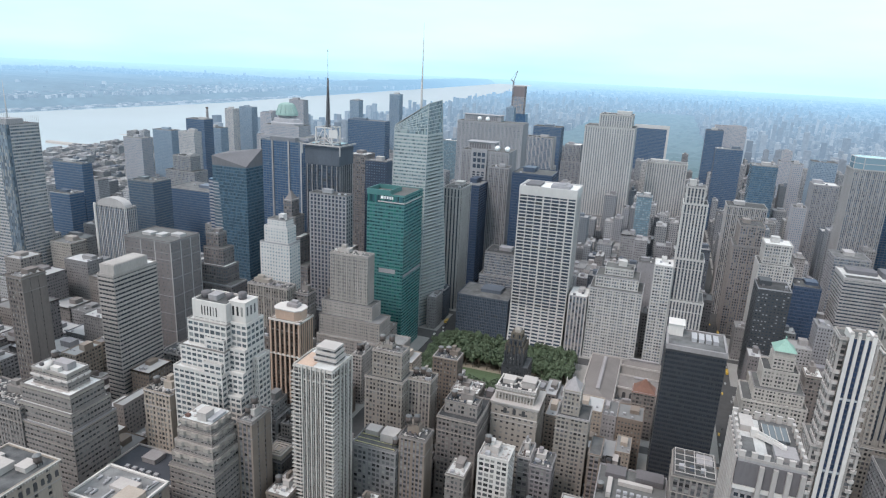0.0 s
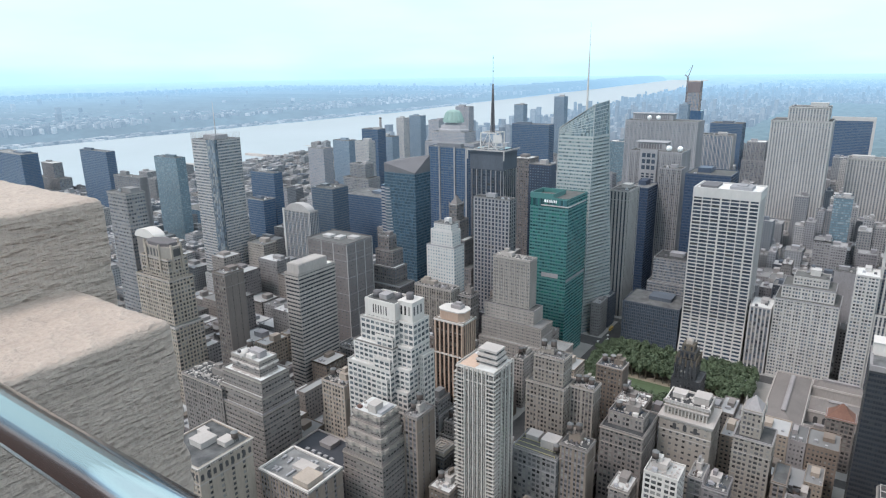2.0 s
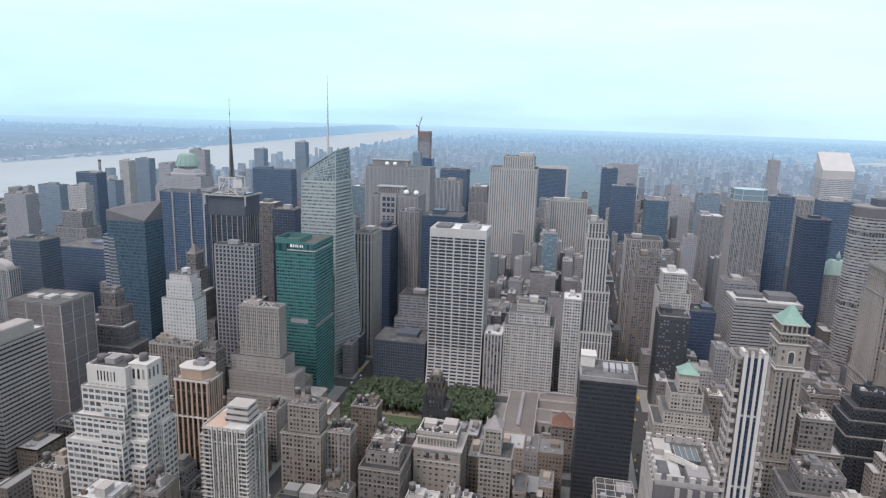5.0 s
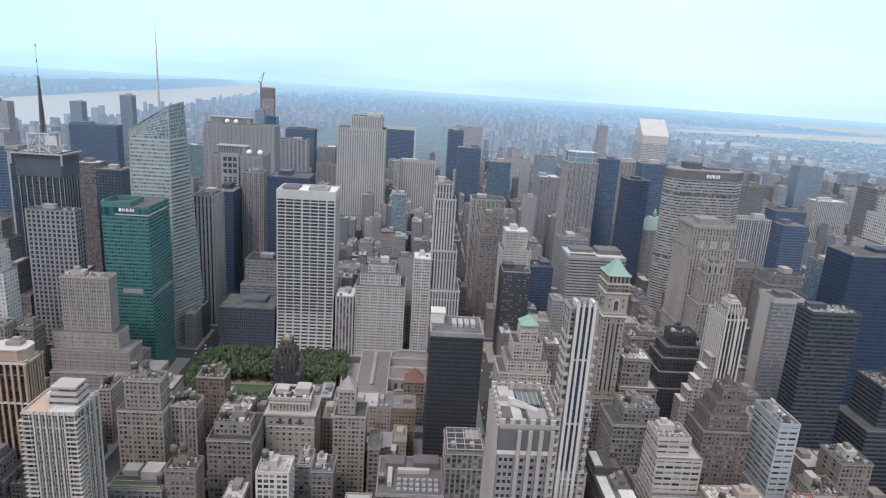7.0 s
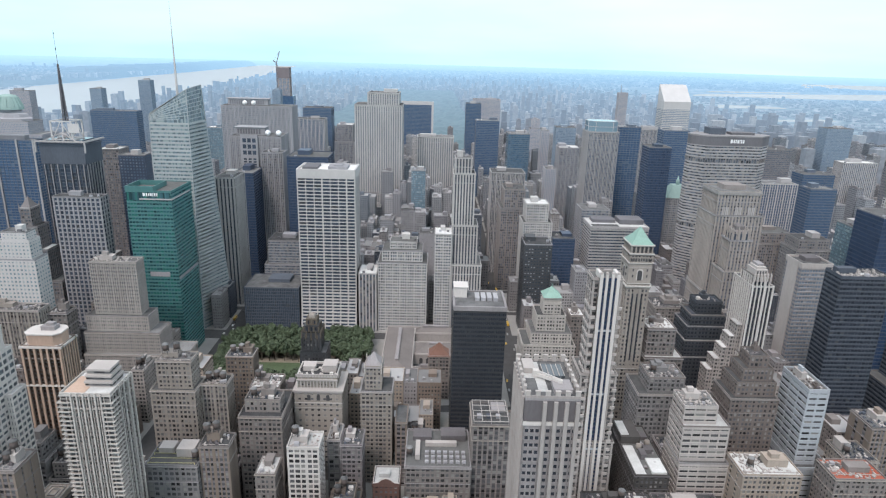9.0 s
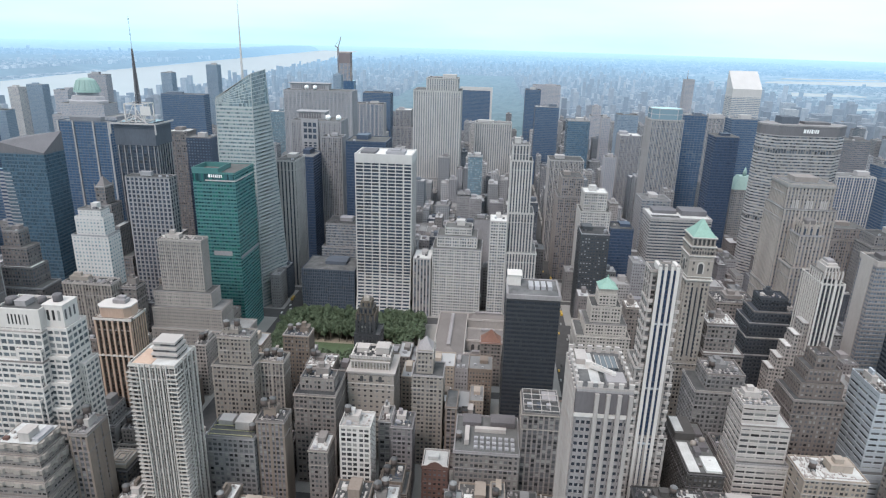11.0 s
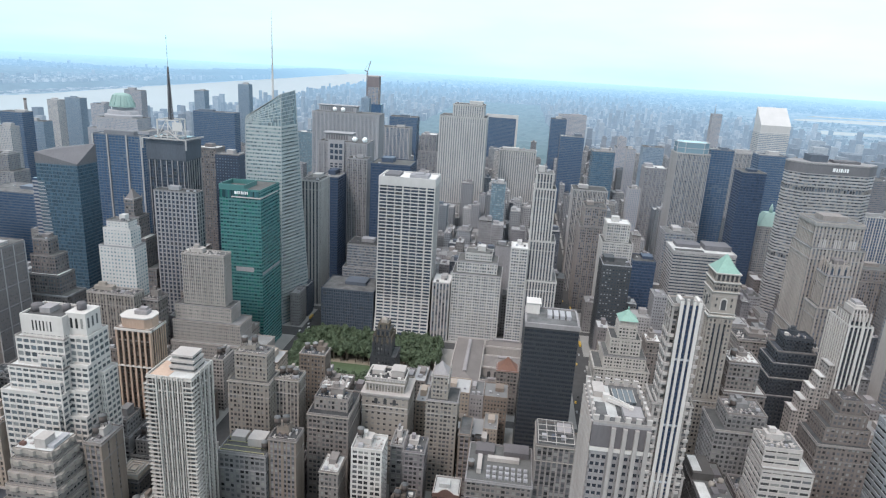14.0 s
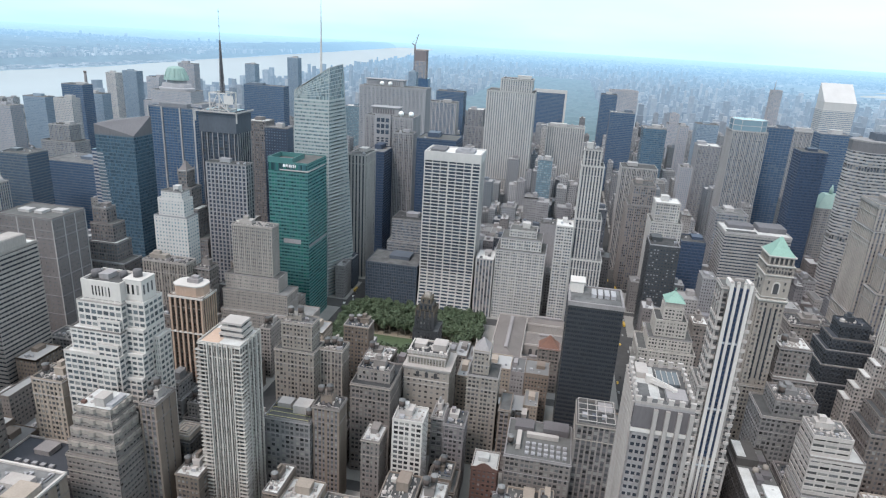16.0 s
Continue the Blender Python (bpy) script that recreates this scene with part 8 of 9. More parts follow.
tower('loft_building', 'tan loft block with white roof and setback terraces', 'band_tan', [(-378.0, -347.0, 268.8, 285.6, 118.0), (-384.0, -340.0, 263.8, 290.3, 106.5), (-386.0, -338.0, 261.3, 292.5, 95.0), (-387.0, -336.5, 259.3, 294.6, 83.0)], special='terraces')
tower('loft_building', 'long tan loft wing with roof tanks', 'tan', [(-429.4, -379.8, 258.2, 283.2, 92.0)])
tower('loft_building', 'sand coloured loft with a dentilled cornice and cluttered roof', 'sand', [(-350.0, -309.5, 188.0, 228.0, 91.0)], special='dentils')
tower('loft_building', 'tan corner loft with a white framed roof full of ducts', 'brown_light', [(-309.0, -263.0, 231.0, 262.0, 66.0)], special='ducts')
tower('loft_building', 'ash grey brick loft with roof house', 'ash', [(-425.8, -388.4, 427.1, 449.1, 52.0)])
tower('loft_building', 'grey banded loft with wavy terraces stepping down', 'band_tan', [(-270.0, -246.5, 283.0, 303.0, 98.0), (-272.0, -245.0, 281.5, 303.3, 91.0), (-273.5, -243.7, 280.0, 303.6, 83.5), (-275.0, -242.4, 278.6, 303.9, 75.5), (-276.5, -241.1, 277.2, 304.5, 66.5)], special='wavy_terraces')
tower('loft_building', 'light brown brick loft with two dark roof tanks', 'brown_light', [(-240.8, -229.5, 301.0, 322.0, 94.0)], tank=2)
tower('loft_building', 'salmon tan brick loft with a tall roof house', 'sand', [(-328.0, -304.8, 311.0, 331.0, 92.0)], tank=1)
tower('loft_building', 'low dark block with a tan roof of pale frames', 'slate_loft', [(-242.5, -225.5, 327.0, 345.5, 50.0)], special='frames')
tower('loft_building', 'low dark roofed block with white kerb', 'black_roof', [(-336.0, -279.6, 281.0, 310.5, 45.0)], special='kerbed')
tower('loft_building', 'tan corner loft with a flat roof', 'brown', [(-340.7, -321.9, 452.8, 472.8, 75.0)])
tower('loft_building', 'buff punched-window loft tower with a small roof tower', 'buff', [(-195.6, -170.8, 408.3, 424.3, 108.0), (-200.0, -168.1, 404.3, 424.9, 86.6)], tank=2)
tower('loft_building', 'tan ribbed loft with roof tanks', 'stripe_tan', [(-167.8, -149.0, 415.2, 431.2, 86.0)], tank=3)
tower('loft_building', 'umber masonry block with water tanks', 'umber', [(-165.8, -143.8, 464.7, 481.1, 84.0)], tank=2)
tower('loft_building', 'tan block with a white roof', 'tan', [(-139.3, -116.8, 436.8, 458.8, 72.0)], special='white_top', tank=1)
tower('loft_building', 'grey tan loft with many windows', 'tan', [(-131.0, -106.0, 398.0, 412.0, 84.0), (-134.0, -103.5, 390.5, 428.5, 75.0)], special='dark_roof', tank=1)
tower('loft_building', 'brown loft with two dark water tanks', 'brown_light', [(-147.0, -128.0, 350.5, 366.5, 78.0)], tank=2)
tower('loft_building', 'ash grey loft with pale yellow roof rails', 'ash', [(-180.7, -147.6, 346.9, 371.9, 66.0)], special='roof_rails')
tower('club_building', 'buff classical building with heavy white cornice', 'club', [(-99.7, -70.0, 426.9, 448.0, 88.5), (-101.4, -66.0, 422.9, 456.0, 78.0)], special='cornice', tank=1)
tower('gothic_tower', 'black brick gothic tower with gilded crown', 'black_brick', [(-102.3, -87.3, 459.3, 475.3, 108.0), (-104.0, -83.3, 457.3, 479.3, 92.4)], special='gothic')
tower('loft_building', 'white painted loft with a cluttered white roof', 'white_loft', [(-92.4, -71.3, 356.5, 375.6, 74.0)], tank=1)
tower('loft_building', 'dark grey brick loft with a cluttered roof', 'mauve', [(-61.2, -46.3, 380.4, 400.0, 60.5)])
tower('loft_building', 'narrow ash grey loft with roof plant', 'ash', [(-71.0, -62.0, 384.0, 404.0, 62.0)])
tower('loft_building', 'small tan loft with a white roof', 'tan', [(-112.8, -99.8, 352.0, 371.5, 57.0)], special='white_top')
tower('loft_building', 'slender buff tower with a grey hipped top', 'buff', [(-48.9, -36.2, 424.6, 440.6, 98.0), (-51.9, -28.1, 420.6, 443.6, 79.6)], special='grey_hip')
tower('loft_building', 'red brick building with a stepped gable', 'red_brick', [(-36.8, -18.9, 358.9, 378.9, 45.0)], special='gable')
tower('department_store', 'grey store block with a dark roof and many fans', 'tan_dark', [(-15.8, 29.0, 366.2, 411.2, 54.0)], special='fans')
tower('loft_building', 'brown loft block with a framed roof deck', 'frame_loft', [(29.3, 55.5, 374.6, 404.6, 82.0)], special='pergola')
tower('loft_building', 'grey tan loft with white roof house', 'tan_dark', [(180.5, 204.4, 482.0, 507.0, 108.0), (178.8, 211.1, 477.0, 510.0, 84.0)], special='white_top', tank=1)
tower('loft_building', 'grey tan brick loft with terraces and a round tank', 'ash', [(168.0, 196.0, 432.9, 457.9, 89.0), (159.5, 201.0, 427.9, 460.9, 77.1)], tank=1)
tower('loft_building', 'dark brick loft with long white roof strips', 'soot_front', [(141.5, 165.5, 367.0, 428.0, 50.0)], special='strip_roof')
tower('loft_building', 'low grey loft with dark roof and white fans', 'mauve', [(174.1, 198.3, 406.8, 427.6, 42.0)])
tower('loft_building', 'low block with a red roof', 'tan', [(263.5, 297.3, 344.4, 366.4, 66.0)], special='red_roof')
tower('loft_building', 'low tan block with a white roof', 'sand', [(209.5, 249.4, 355.6, 380.6, 60.0)], special='white_top', tank=1)
tower('loft_building', 'low black roofed block with round tanks', 'slate_loft', [(104.0, 150.0, 331.0, 362.0, 40.0)], special='dark_roof', tank=2)
tower('loft_building', 'low mauve grey block with a dark roof', 'mauve', [(152.0, 196.0, 333.0, 364.0, 38.0)], special='dark_roof', tank=1)
tower('loft_building', 'tan stone block beside a tall slab', 'tan', [(214.2, 252.5, 560.6, 590.6, 95.9)])
tower('loft_building', 'blue black loft building with stepped roofs', 'ink_loft', [(239.0, 262.0, 528.0, 546.0, 115.0), (233.0, 264.0, 523.0, 548.0, 104.0), (229.0, 266.0, 519.0, 550.0, 95.0), (226.5, 268.0, 515.0, 550.6, 83.0), (225.0, 268.0, 512.0, 551.0, 68.0)], special='slate_roof')
tower('loft_building', 'white roofed corner loft with a flat roof', 'tan', [(134.5, 147.7, 563.9, 583.9, 84.0)])
tower('loft_building', 'blue black block with dark roof', 'ink_loft', [(268.5, 279.0, 532.7, 552.7, 98.0)], special='slate_roof')
tower('loft_building', 'tan block with an orange pyramid roof', 'tan', [(-2.1, 18.4, 548.3, 564.3, 46.0)], special='orange_pyr')
tower('loft_building', 'tan terraced block at an avenue corner', 'brown_light', [(309.6, 332.5, 382.3, 407.3, 80.0)])
tower('loft_building', 'buff low block with roof terraces', 'buff', [(287.6, 309.3, 369.6, 394.6, 62.0)], tank=1)


# ---- the library ----
def hip_roof(name, x0, y0, x1, y1, z, h):
    i = min(x1 - x0, y1 - y0) / 2 * 0.96
    out = [(x0, y0), (x1, y0), (x1, y1), (x0, y1)]
    top = [(x0 + i, y0 + i), (x1 - i, y0 + i), (x1 - i, y1 - i), (x0 + i, y1 - i)]
    return prism(name, out, z, z + h, top)


library = thing("library_building", "pale marble library with tan hipped roofs and arched windows", "library", (-12, 610, 0))
for x0, y0, x1, y1, z in ((-38, -55, -6, 55, 23), (-6, -8, 40, 22, 20), (40, -55, 66, 55, 22), (-6, 40, 40, 55, 22), (-6, -55, 40, -40, 22), (-6, -40, 40, -8, 9), (-6, 22, 40, 40, 9)):
    part("wall", boxes_mesh("wall", [(x0, y0, 0, x1 - 0.01, y1 - 0.01, z), (x0 - 0.5, y0 - 0.5, z, x1 + 0.3, y1 + 0.3, z + 1.0)]), "lime", library)
    if z > 10:
        part("hipped_roof", hip_roof("hipped_roof", x0 + 0.6, y0 + 0.6, x1 - 0.6, y1 - 0.6, z + 1.0, 5.5), "tan_dark", library, "tan copper hipped roof")
        ax, ay, along = (x0 + x1) / 2, (y0 + y1) / 2, y1 - y0 > x1 - x0
        lx, ly = (1.6, (y1 - y0 - x1 + x0) / 2 - 1) if along else ((x1 - x0 - y1 + y0) / 2 - 1, 1.6)
        part("roof_monitor", stacked("roof_monitor", ax - lx, ay - ly, ax + lx, ay + ly, [(0, z + 4.6), (0, z + 7.6), (0.35, z + 7.6), (0.35, z + 8.0), (-0.6, z + 8.6)]), "grey", library, "grey roof lantern along the ridge")
        for gx0, gy0, gx1, gy1 in ((x0 + 0.2, y0 + 0.2, x1 - 0.2, y0 + 0.9), (x0 + 0.2, y1 - 0.9, x1 - 0.2, y1 - 0.2), (x0 + 0.2, y0 + 0.9, x0 + 0.9, y1 - 0.9), (x1 - 0.9, y0 + 0.9, x1 - 0.2, y1 - 0.9)):
            part("balustrade", boxes_mesh("balustrade", [(gx0, gy0, z + 1.004, gx1, gy1, z + 2.3)]), "white_soft", library)
    else:
        part("court_roof", boxes_mesh("court_roof", [(x0 + 0.2, y0 + 0.2, z + 1.0, x1 - 0.2, y1 - 0.2, z + 1.2)]), "roof", library)


ARCH = arch(3.4, 5.5)
for x in (2, 9, 16, 23, 30):
    part("arched_window", ARCH, "bronze", library, at=(x, -8.25, 10))
for k in range(7):
    part("arched_window", ARCH, "bronze", library, at=(-35 + k * 4.2, -55.25, 9))
for k in range(16):
    part("wall_pier", boxes_mesh("wall_pier", [(-38.8, -53 + k * 7, 0, -38, -51.6 + k * 7, 23)]), "lime", library)

# ---- the park ----
m_leaf, _n, _l, _b = shader("plane_tree_leaves", 0.7)
_l.new(scaled(_n, _l, (0.070, 0.098, 0.056), product(_n, _l, ranged(_n, _l, noise_node(_n, _l, 0.12, 4.0), 0.6, 1.45), ranged(_n, _l, _n.new("ShaderNodeNewGeometry").outputs["Random Per Island"], 0.75, 1.25))), _b.inputs["Base Color"])
m_lawn, _n, _l, _b = shader("mown_lawn", 0.95)
_l.new(scaled(_n, _l, (0.070, 0.100, 0.052), ranged(_n, _l, noise_node(_n, _l, 0.3, 5.0), 0.65, 1.35)), _b.inputs["Base Color"])
m_bark = masonry("tree_bark", (0.12, 0.10, 0.08))
lawn = new("lawn", prism("lawn", [(-196, 574), (-92, 574), (-92, 618), (-196, 618)], 0.15, 0.45))
lawn.data.materials.append(m_lawn)
tagged(lawn, "bright mown lawn in the city park", "lawn", kind="structure")
gravel = new("park_paths", boxes_mesh("park_paths", [(-226, 545, 0.154, -72, 674, 0.2)]))
gravel.data.materials.append(masonry("park_gravel", (0.24, 0.21, 0.17)))
tagged(gravel, "tan gravel paths under the park trees", "path", kind="structure")


def leaf_crown(seed, count=720):
    r = random.Random(seed)
    lobes = [(r.uniform(-2.6, 2.6), r.uniform(-2.6, 2.6), r.uniform(9, 15), r.uniform(2.0, 3.2)) for _ in range(9)]
    verts, faces = [], []
    for _ in range(count):
        x, y, z, s = r.choice(lobes)
        d = Vector((r.gauss(0, 1), r.gauss(0, 1), r.gauss(0, 0.8))).normalized()
        p = Vector((x, y, z)) + d * s * r.uniform(0.75, 1.05)
        u = Vector((r.gauss(0, 1), r.gauss(0, 1), r.gauss(0, 1)))
        n = (d + u * 0.35).normalized()
        a = n.orthogonal().normalized() * r.uniform(0.5, 0.95)
        b = n.cross(a).normalized() * r.uniform(0.55, 1.05)
        k = len(verts)
        verts += [p + a, p + b * 0.8, p - a * 0.9, p - b]
        faces.append((k, k + 1, k + 2, k + 3))
    return poly_mesh("crown", verts, faces)


def trunk_mesh(seed):
    r = random.Random(seed)
    bars = [((0, 0, 0), (r.uniform(-0.2, 0.2), r.uniform(-0.2, 0.2), 5), 0.32)]
    for _ in range(5):
        a = r.uniform(0, 6.28)
        bars.append(((0, 0, r.uniform(4, 5)), (2.4 * math.cos(a), 2.4 * math.sin(a), r.uniform(8, 12)), 0.14))
    return struts_mesh("trunk", bars)


TREES = []
for k in range(4):
    TREES.append((trunk_mesh(k), leaf_crown(k + 10)))
    TREES[-1][0].materials.append(m_bark)
    TREES[-1][1].materials.append(m_leaf)
rng_t = random.Random(3)


def tree(x, y, label="leafy green plane tree in the city park"):
    k = rng_t.randrange(4)
    t = thing("plane_tree", label, "tree", (x, y, 0.15), "park trees")
    part("trunk", TREES[k][0], m_bark, t)
    part("crown", TREES[k][1], m_leaf, t)
    s = rng_t.uniform(1.0, 1.35)
    t.scale, t.rotation_euler = (s, s, s * rng_t.uniform(0.9, 1.1)), (0, 0, rng_t.uniform(0, 6.28))


for row in (622, 630.5, 639, 647.5, 656, 664.5, 671):
    for i in range(20):
        tree(-223 + 8.0 * i + rng_t.uniform(-1.4, 1.4), row + rng_t.uniform(-1.4, 1.4))
for row in (549, 557, 565.5):
    for i in range(20):
        tree(-223 + 8.0 * i + rng_t.uniform(-1.4, 1.4), row + rng_t.uniform(-1.4, 1.4))
for col in (-221, -213, -205, -86, -78):
    for i in range(6):
        tree(col + rng_t.uniform(-1.2, 1.2), 574 + 8.5 * i + rng_t.uniform(-1, 1))

# ---- vehicles on the avenues ----
m_car = {k: masonry("car_paint_" + k, c, 0.35, 0.05) for k, c in (("yellow", (0.55, 0.36, 0.06)), ("white", (0.75, 0.75, 0.75)), ("black", (0.02, 0.02, 0.022)), ("grey", (0.25, 0.26, 0.27)))}
m_tyre = masonry("tyre_rubber", (0.02, 0.02, 0.02))


def wheel_set(half, ly):
    verts, faces = [], []
    for sx in (-half, half):
        for sy in (-ly, ly):
            k = len(verts)
            verts += [(sx + e, sy + 0.33 * math.cos(a * math.pi / 5), 0.34 + 0.33 * math.sin(a * math.pi / 5)) for e in (-0.11, 0.11) for a in range(10)]
            faces += [(k + a, k + (a + 1) % 10, k + 10 + (a + 1) % 10, k + 10 + a) for a in range(10)] + [tuple(range(k + 9, k - 1, -1)), tuple(range(k + 10, k + 20))]
    return poly_mesh("wheels", verts, faces)


WHEELS = {"car": wheel_set(0.8, 1.45), "bus": wheel_set(1.08, 3.4)}


def car_mesh(kind):
    lng, h = (4.8, 1.45) if kind == "car" else (10.5, 3.0)
    if kind == "car":
        side = [(-2.4, 0.35), (2.4, 0.35), (2.35, 0.8), (1.2, 0.92), (0.6, h), (-1.3, h), (-2.0, 0.95), (-2.4, 0.85)]
    else:
        side = [(-5.2, 0.4), (5.2, 0.4), (5.2, 2.4), (5.0, h), (-5.1, h), (-5.2, 2.9)]
    n = len(side)
    wdt = 0.9 if kind == "car" else 1.25
    return poly_mesh("body", [(s * wdt, y, z) for s in (-1, 1) for y, z in side], [tuple(range(n)), tuple(range(2 * n - 1, n - 1, -1))] + [(i, n + i, n + (i + 1) % n, (i + 1) % n) for i in range(n)])


CARS = {k: car_mesh(k) for k in ("car", "bus")}
CAR_BODY = {}
GLASS_STRIP = {"car": boxes_mesh("window", [(-0.93, -1.2, 0.98, 0.93, 0.5, 1.35)]), "bus": boxes_mesh("window", [(-1.28, -4.6, 1.5, 1.28, 4.9, 2.4)])}


def vehicle(kind, colour, x, y, turn):
    words = {"yellow": "yellow taxi cab on the avenue", "white": "white delivery van on the avenue" if kind == "bus" else "white car on the avenue", "black": "black car on the avenue", "grey": "grey car on the avenue"}[colour]
    v = thing("bus" if kind == "bus" else "car", words, "vehicle", (x, y, 0.0), "street traffic")
    v.rotation_euler = (0, 0, radians(turn))
    if (kind, colour) not in CAR_BODY:
        CAR_BODY[kind, colour] = CARS[kind].copy()
        CAR_BODY[kind, colour].materials.clear()
        CAR_BODY[kind, colour].materials.append(m_car[colour])
    part("body", CAR_BODY[kind, colour], "white", v)
    part("window", GLASS_STRIP[kind], "g_black", v)
    part("wheels", WHEELS[kind], m_tyre, v)


rng_v = random.Random(9)
for k in range(34):
    lane = rng_v.choice((-9, -5.5, -2, 2, 5.5, 9))
    vehicle(rng_v.choice(("car", "car", "car", "bus")), rng_v.choice(("yellow", "yellow", "white", "black", "grey")), -247 + lane, 690 + k * 11 + rng_v.uniform(-2, 2), 0)
for k in range(40):
    lane = rng_v.choice((-8, -4.5, 0, 4.5, 8))
    vehicle(rng_v.choice(("car", "car", "car", "bus")), rng_v.choice(("yellow", "yellow", "white", "black", "grey")), 88 + lane, 420 + k * 15 + rng_v.uniform(-3, 3), 180)
for k in range(12):
    vehicle("car", rng_v.choice(("yellow", "white", "black", "grey")), -225 + k * 13, 688 + rng_v.choice((-6, -2.5, 2.5, 6)), 90)

# ---- the big park, river piers, a chimney ----
v, f = [], []
g = [(-560 + 725 * i / 40, 2090 + 4100 * (j / 60) ** 1.3) for j in range(61) for i in range(41)]
for x, y in g:
    v.append(far(x, y, 9 + 10 * noise.noise((x * 0.02, y * 0.02, 0)) + 7 * noise.noise((x * 0.06, y * 0.06, 3))))
f = [(j * 41 + i, j * 41 + i + 1, (j + 1) * 41 + i + 1, (j + 1) * 41 + i) for j in range(60) for i in range(40)]
wood = new("park_woodland", poly_mesh("park_woodland", v, f))
m_wood, _n, _l, _b = shader("far_tree_canopy", 0.95)
# Canopy colour is overlaid with painted haze that glows.
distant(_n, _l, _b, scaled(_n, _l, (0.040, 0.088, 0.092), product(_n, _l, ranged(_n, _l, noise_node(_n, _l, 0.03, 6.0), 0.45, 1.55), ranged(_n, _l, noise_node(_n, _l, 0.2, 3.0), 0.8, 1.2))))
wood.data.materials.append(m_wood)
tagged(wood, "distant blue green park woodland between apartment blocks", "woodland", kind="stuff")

for k in range(12):
    y = 300 + 150 * k
    p = thing("river_pier", "long pale river pier with a low shed", "pier", (-1890, y, 0), "river piers")
    part("deck", boxes_mesh("deck", [(-190, -14, -0.2, 0, 14, 1.6)]), "grey", p)
    if k % 2:
        part("shed", prism("shed", [(-180, -11), (-10, -11), (-10, 11), (-180, 11)], 1.6, 10, [(-180, -9), (-10, -9), (-10, 9), (-180, 9)]), "white_soft", p)
chim = thing("chimney", "tall slim power station chimney", "chimney", (-1166, 1400, 0))
part("flue", tube("flue", [(4.5, 0), (3.4, 175), (3.1, 192)], 14), "grey", chim)
part("stack_rim", tube("stack_rim", [(3.5, 188), (3.6, 190), (3.5, 192.4)], 14), "brown", chim)
arch_hall = thing("arched_roof", "white arched membrane roof over a building", "building", (-580, 336, 0))
part("wall", boxes_mesh("wall", [(-16, -5, 0, 16, 5, 166)]), "tan", arch_hall)
arc = [(math.cos(math.pi * k / 12), math.sin(math.pi * k / 12)) for k in range(13)]
part("membrane", poly_mesh("membrane", [(17 * c, y, 166 + 9 * s) for y in (-6, 6) for c, s in arc], [(k + 1, k, 13 + k, 14 + k) for k in range(12)] + [tuple(range(13)), tuple(range(25, 12, -1))]), "white", arch_hall, "white arched membrane")
FOOT.append((-600, -550, 330, 360))

# ---- the terrace under the eye ----
m_stone, _n, _l, _b = shader("terrace_limestone", 0.95)
_grain, _pit, _tool = noise_node(_n, _l, 90.0, 8.0), noise_node(_n, _l, 5.0, 6.0), noise_node(_n, _l, 16.0, 9.0, (1, 1, 5.0))
_l.new(scaled(_n, _l, (0.396, 0.328, 0.288), product(_n, _l, product(_n, _l, ranged(_n, _l, _grain, 0.75, 1.25), ranged(_n, _l, _tool, 0.82, 1.18)), ranged(_n, _l, _pit, 0.94, 1.06))), _b.inputs["Base Color"])
_bump, _bump2 = _n.new("ShaderNodeBump"), _n.new("ShaderNodeBump")
_bump.inputs["Strength"].default_value, _bump.inputs["Distance"].default_value = 0.6, 0.012
_bump2.inputs["Strength"].default_value, _bump2.inputs["Distance"].default_value = 1.0, 0.022
_l.new(_grain, _bump.inputs["Height"])
_l.new(_tool, _bump2.inputs["Height"])
_l.new(_bump2.outputs["Normal"], _bump.inputs["Normal"])
_l.new(_bump.outputs["Normal"], _b.inputs["Normal"])


def worn_block(name, x0, y0, z0, x1, y1, z1, seed):
    """A stone block with rounded, slightly broken arrises."""
    bm = bmesh.new()
    bmesh.ops.create_cube(bm, size=1.0)
    for q in bm.verts:
        q.co = Vector(((x0 + x1) / 2 + q.co.x * (x1 - x0), (y0 + y1) / 2 + q.co.y * (y1 - y0), (z0 + z1) / 2 + q.co.z * (z1 - z0)))
    bmesh.ops.bevel(bm, geom=bm.edges[:], offset=0.022, segments=3, profile=0.6, affect="EDGES")
    bmesh.ops.subdivide_edges(bm, edges=[e for e in bm.edges if e.calc_length() > 0.12], cuts=54, use_grid_fill=True)
    for q in bm.verts:
        if q.co.z < z1 - 0.03:
            bed = noise.noise((q.co.x * 4, q.co.z * 26 + seed, q.co.y * 4)) + 0.5 * noise.noise((q.co.x * 9, q.co.z * 60, q.co.y * 9 + seed))
            q.co.y += 0.007 * bed * (1 if q.co.y < (y0 + y1) / 2 else -1)
            q.co.x -= 0.004 * bed if q.co.x > (x0 + x1) / 2 else 0
        q.co += Vector((noise.noise(q.co * 9 + Vector((seed, 0, 0))), noise.noise(q.co * 9 + Vector((0, seed, 0))), noise.noise(q.co * 9 + Vector((0, 0, seed))))) * 0.003
        q.co += Vector((noise.noise(q.co * 30), noise.noise(q.co * 31), noise.noise(q.co * 29))) * 0.0025
    me = bpy.data.meshes.new(name)
    bm.to_mesh(me)
    bm.free()
    me.shade_smooth()
    return me


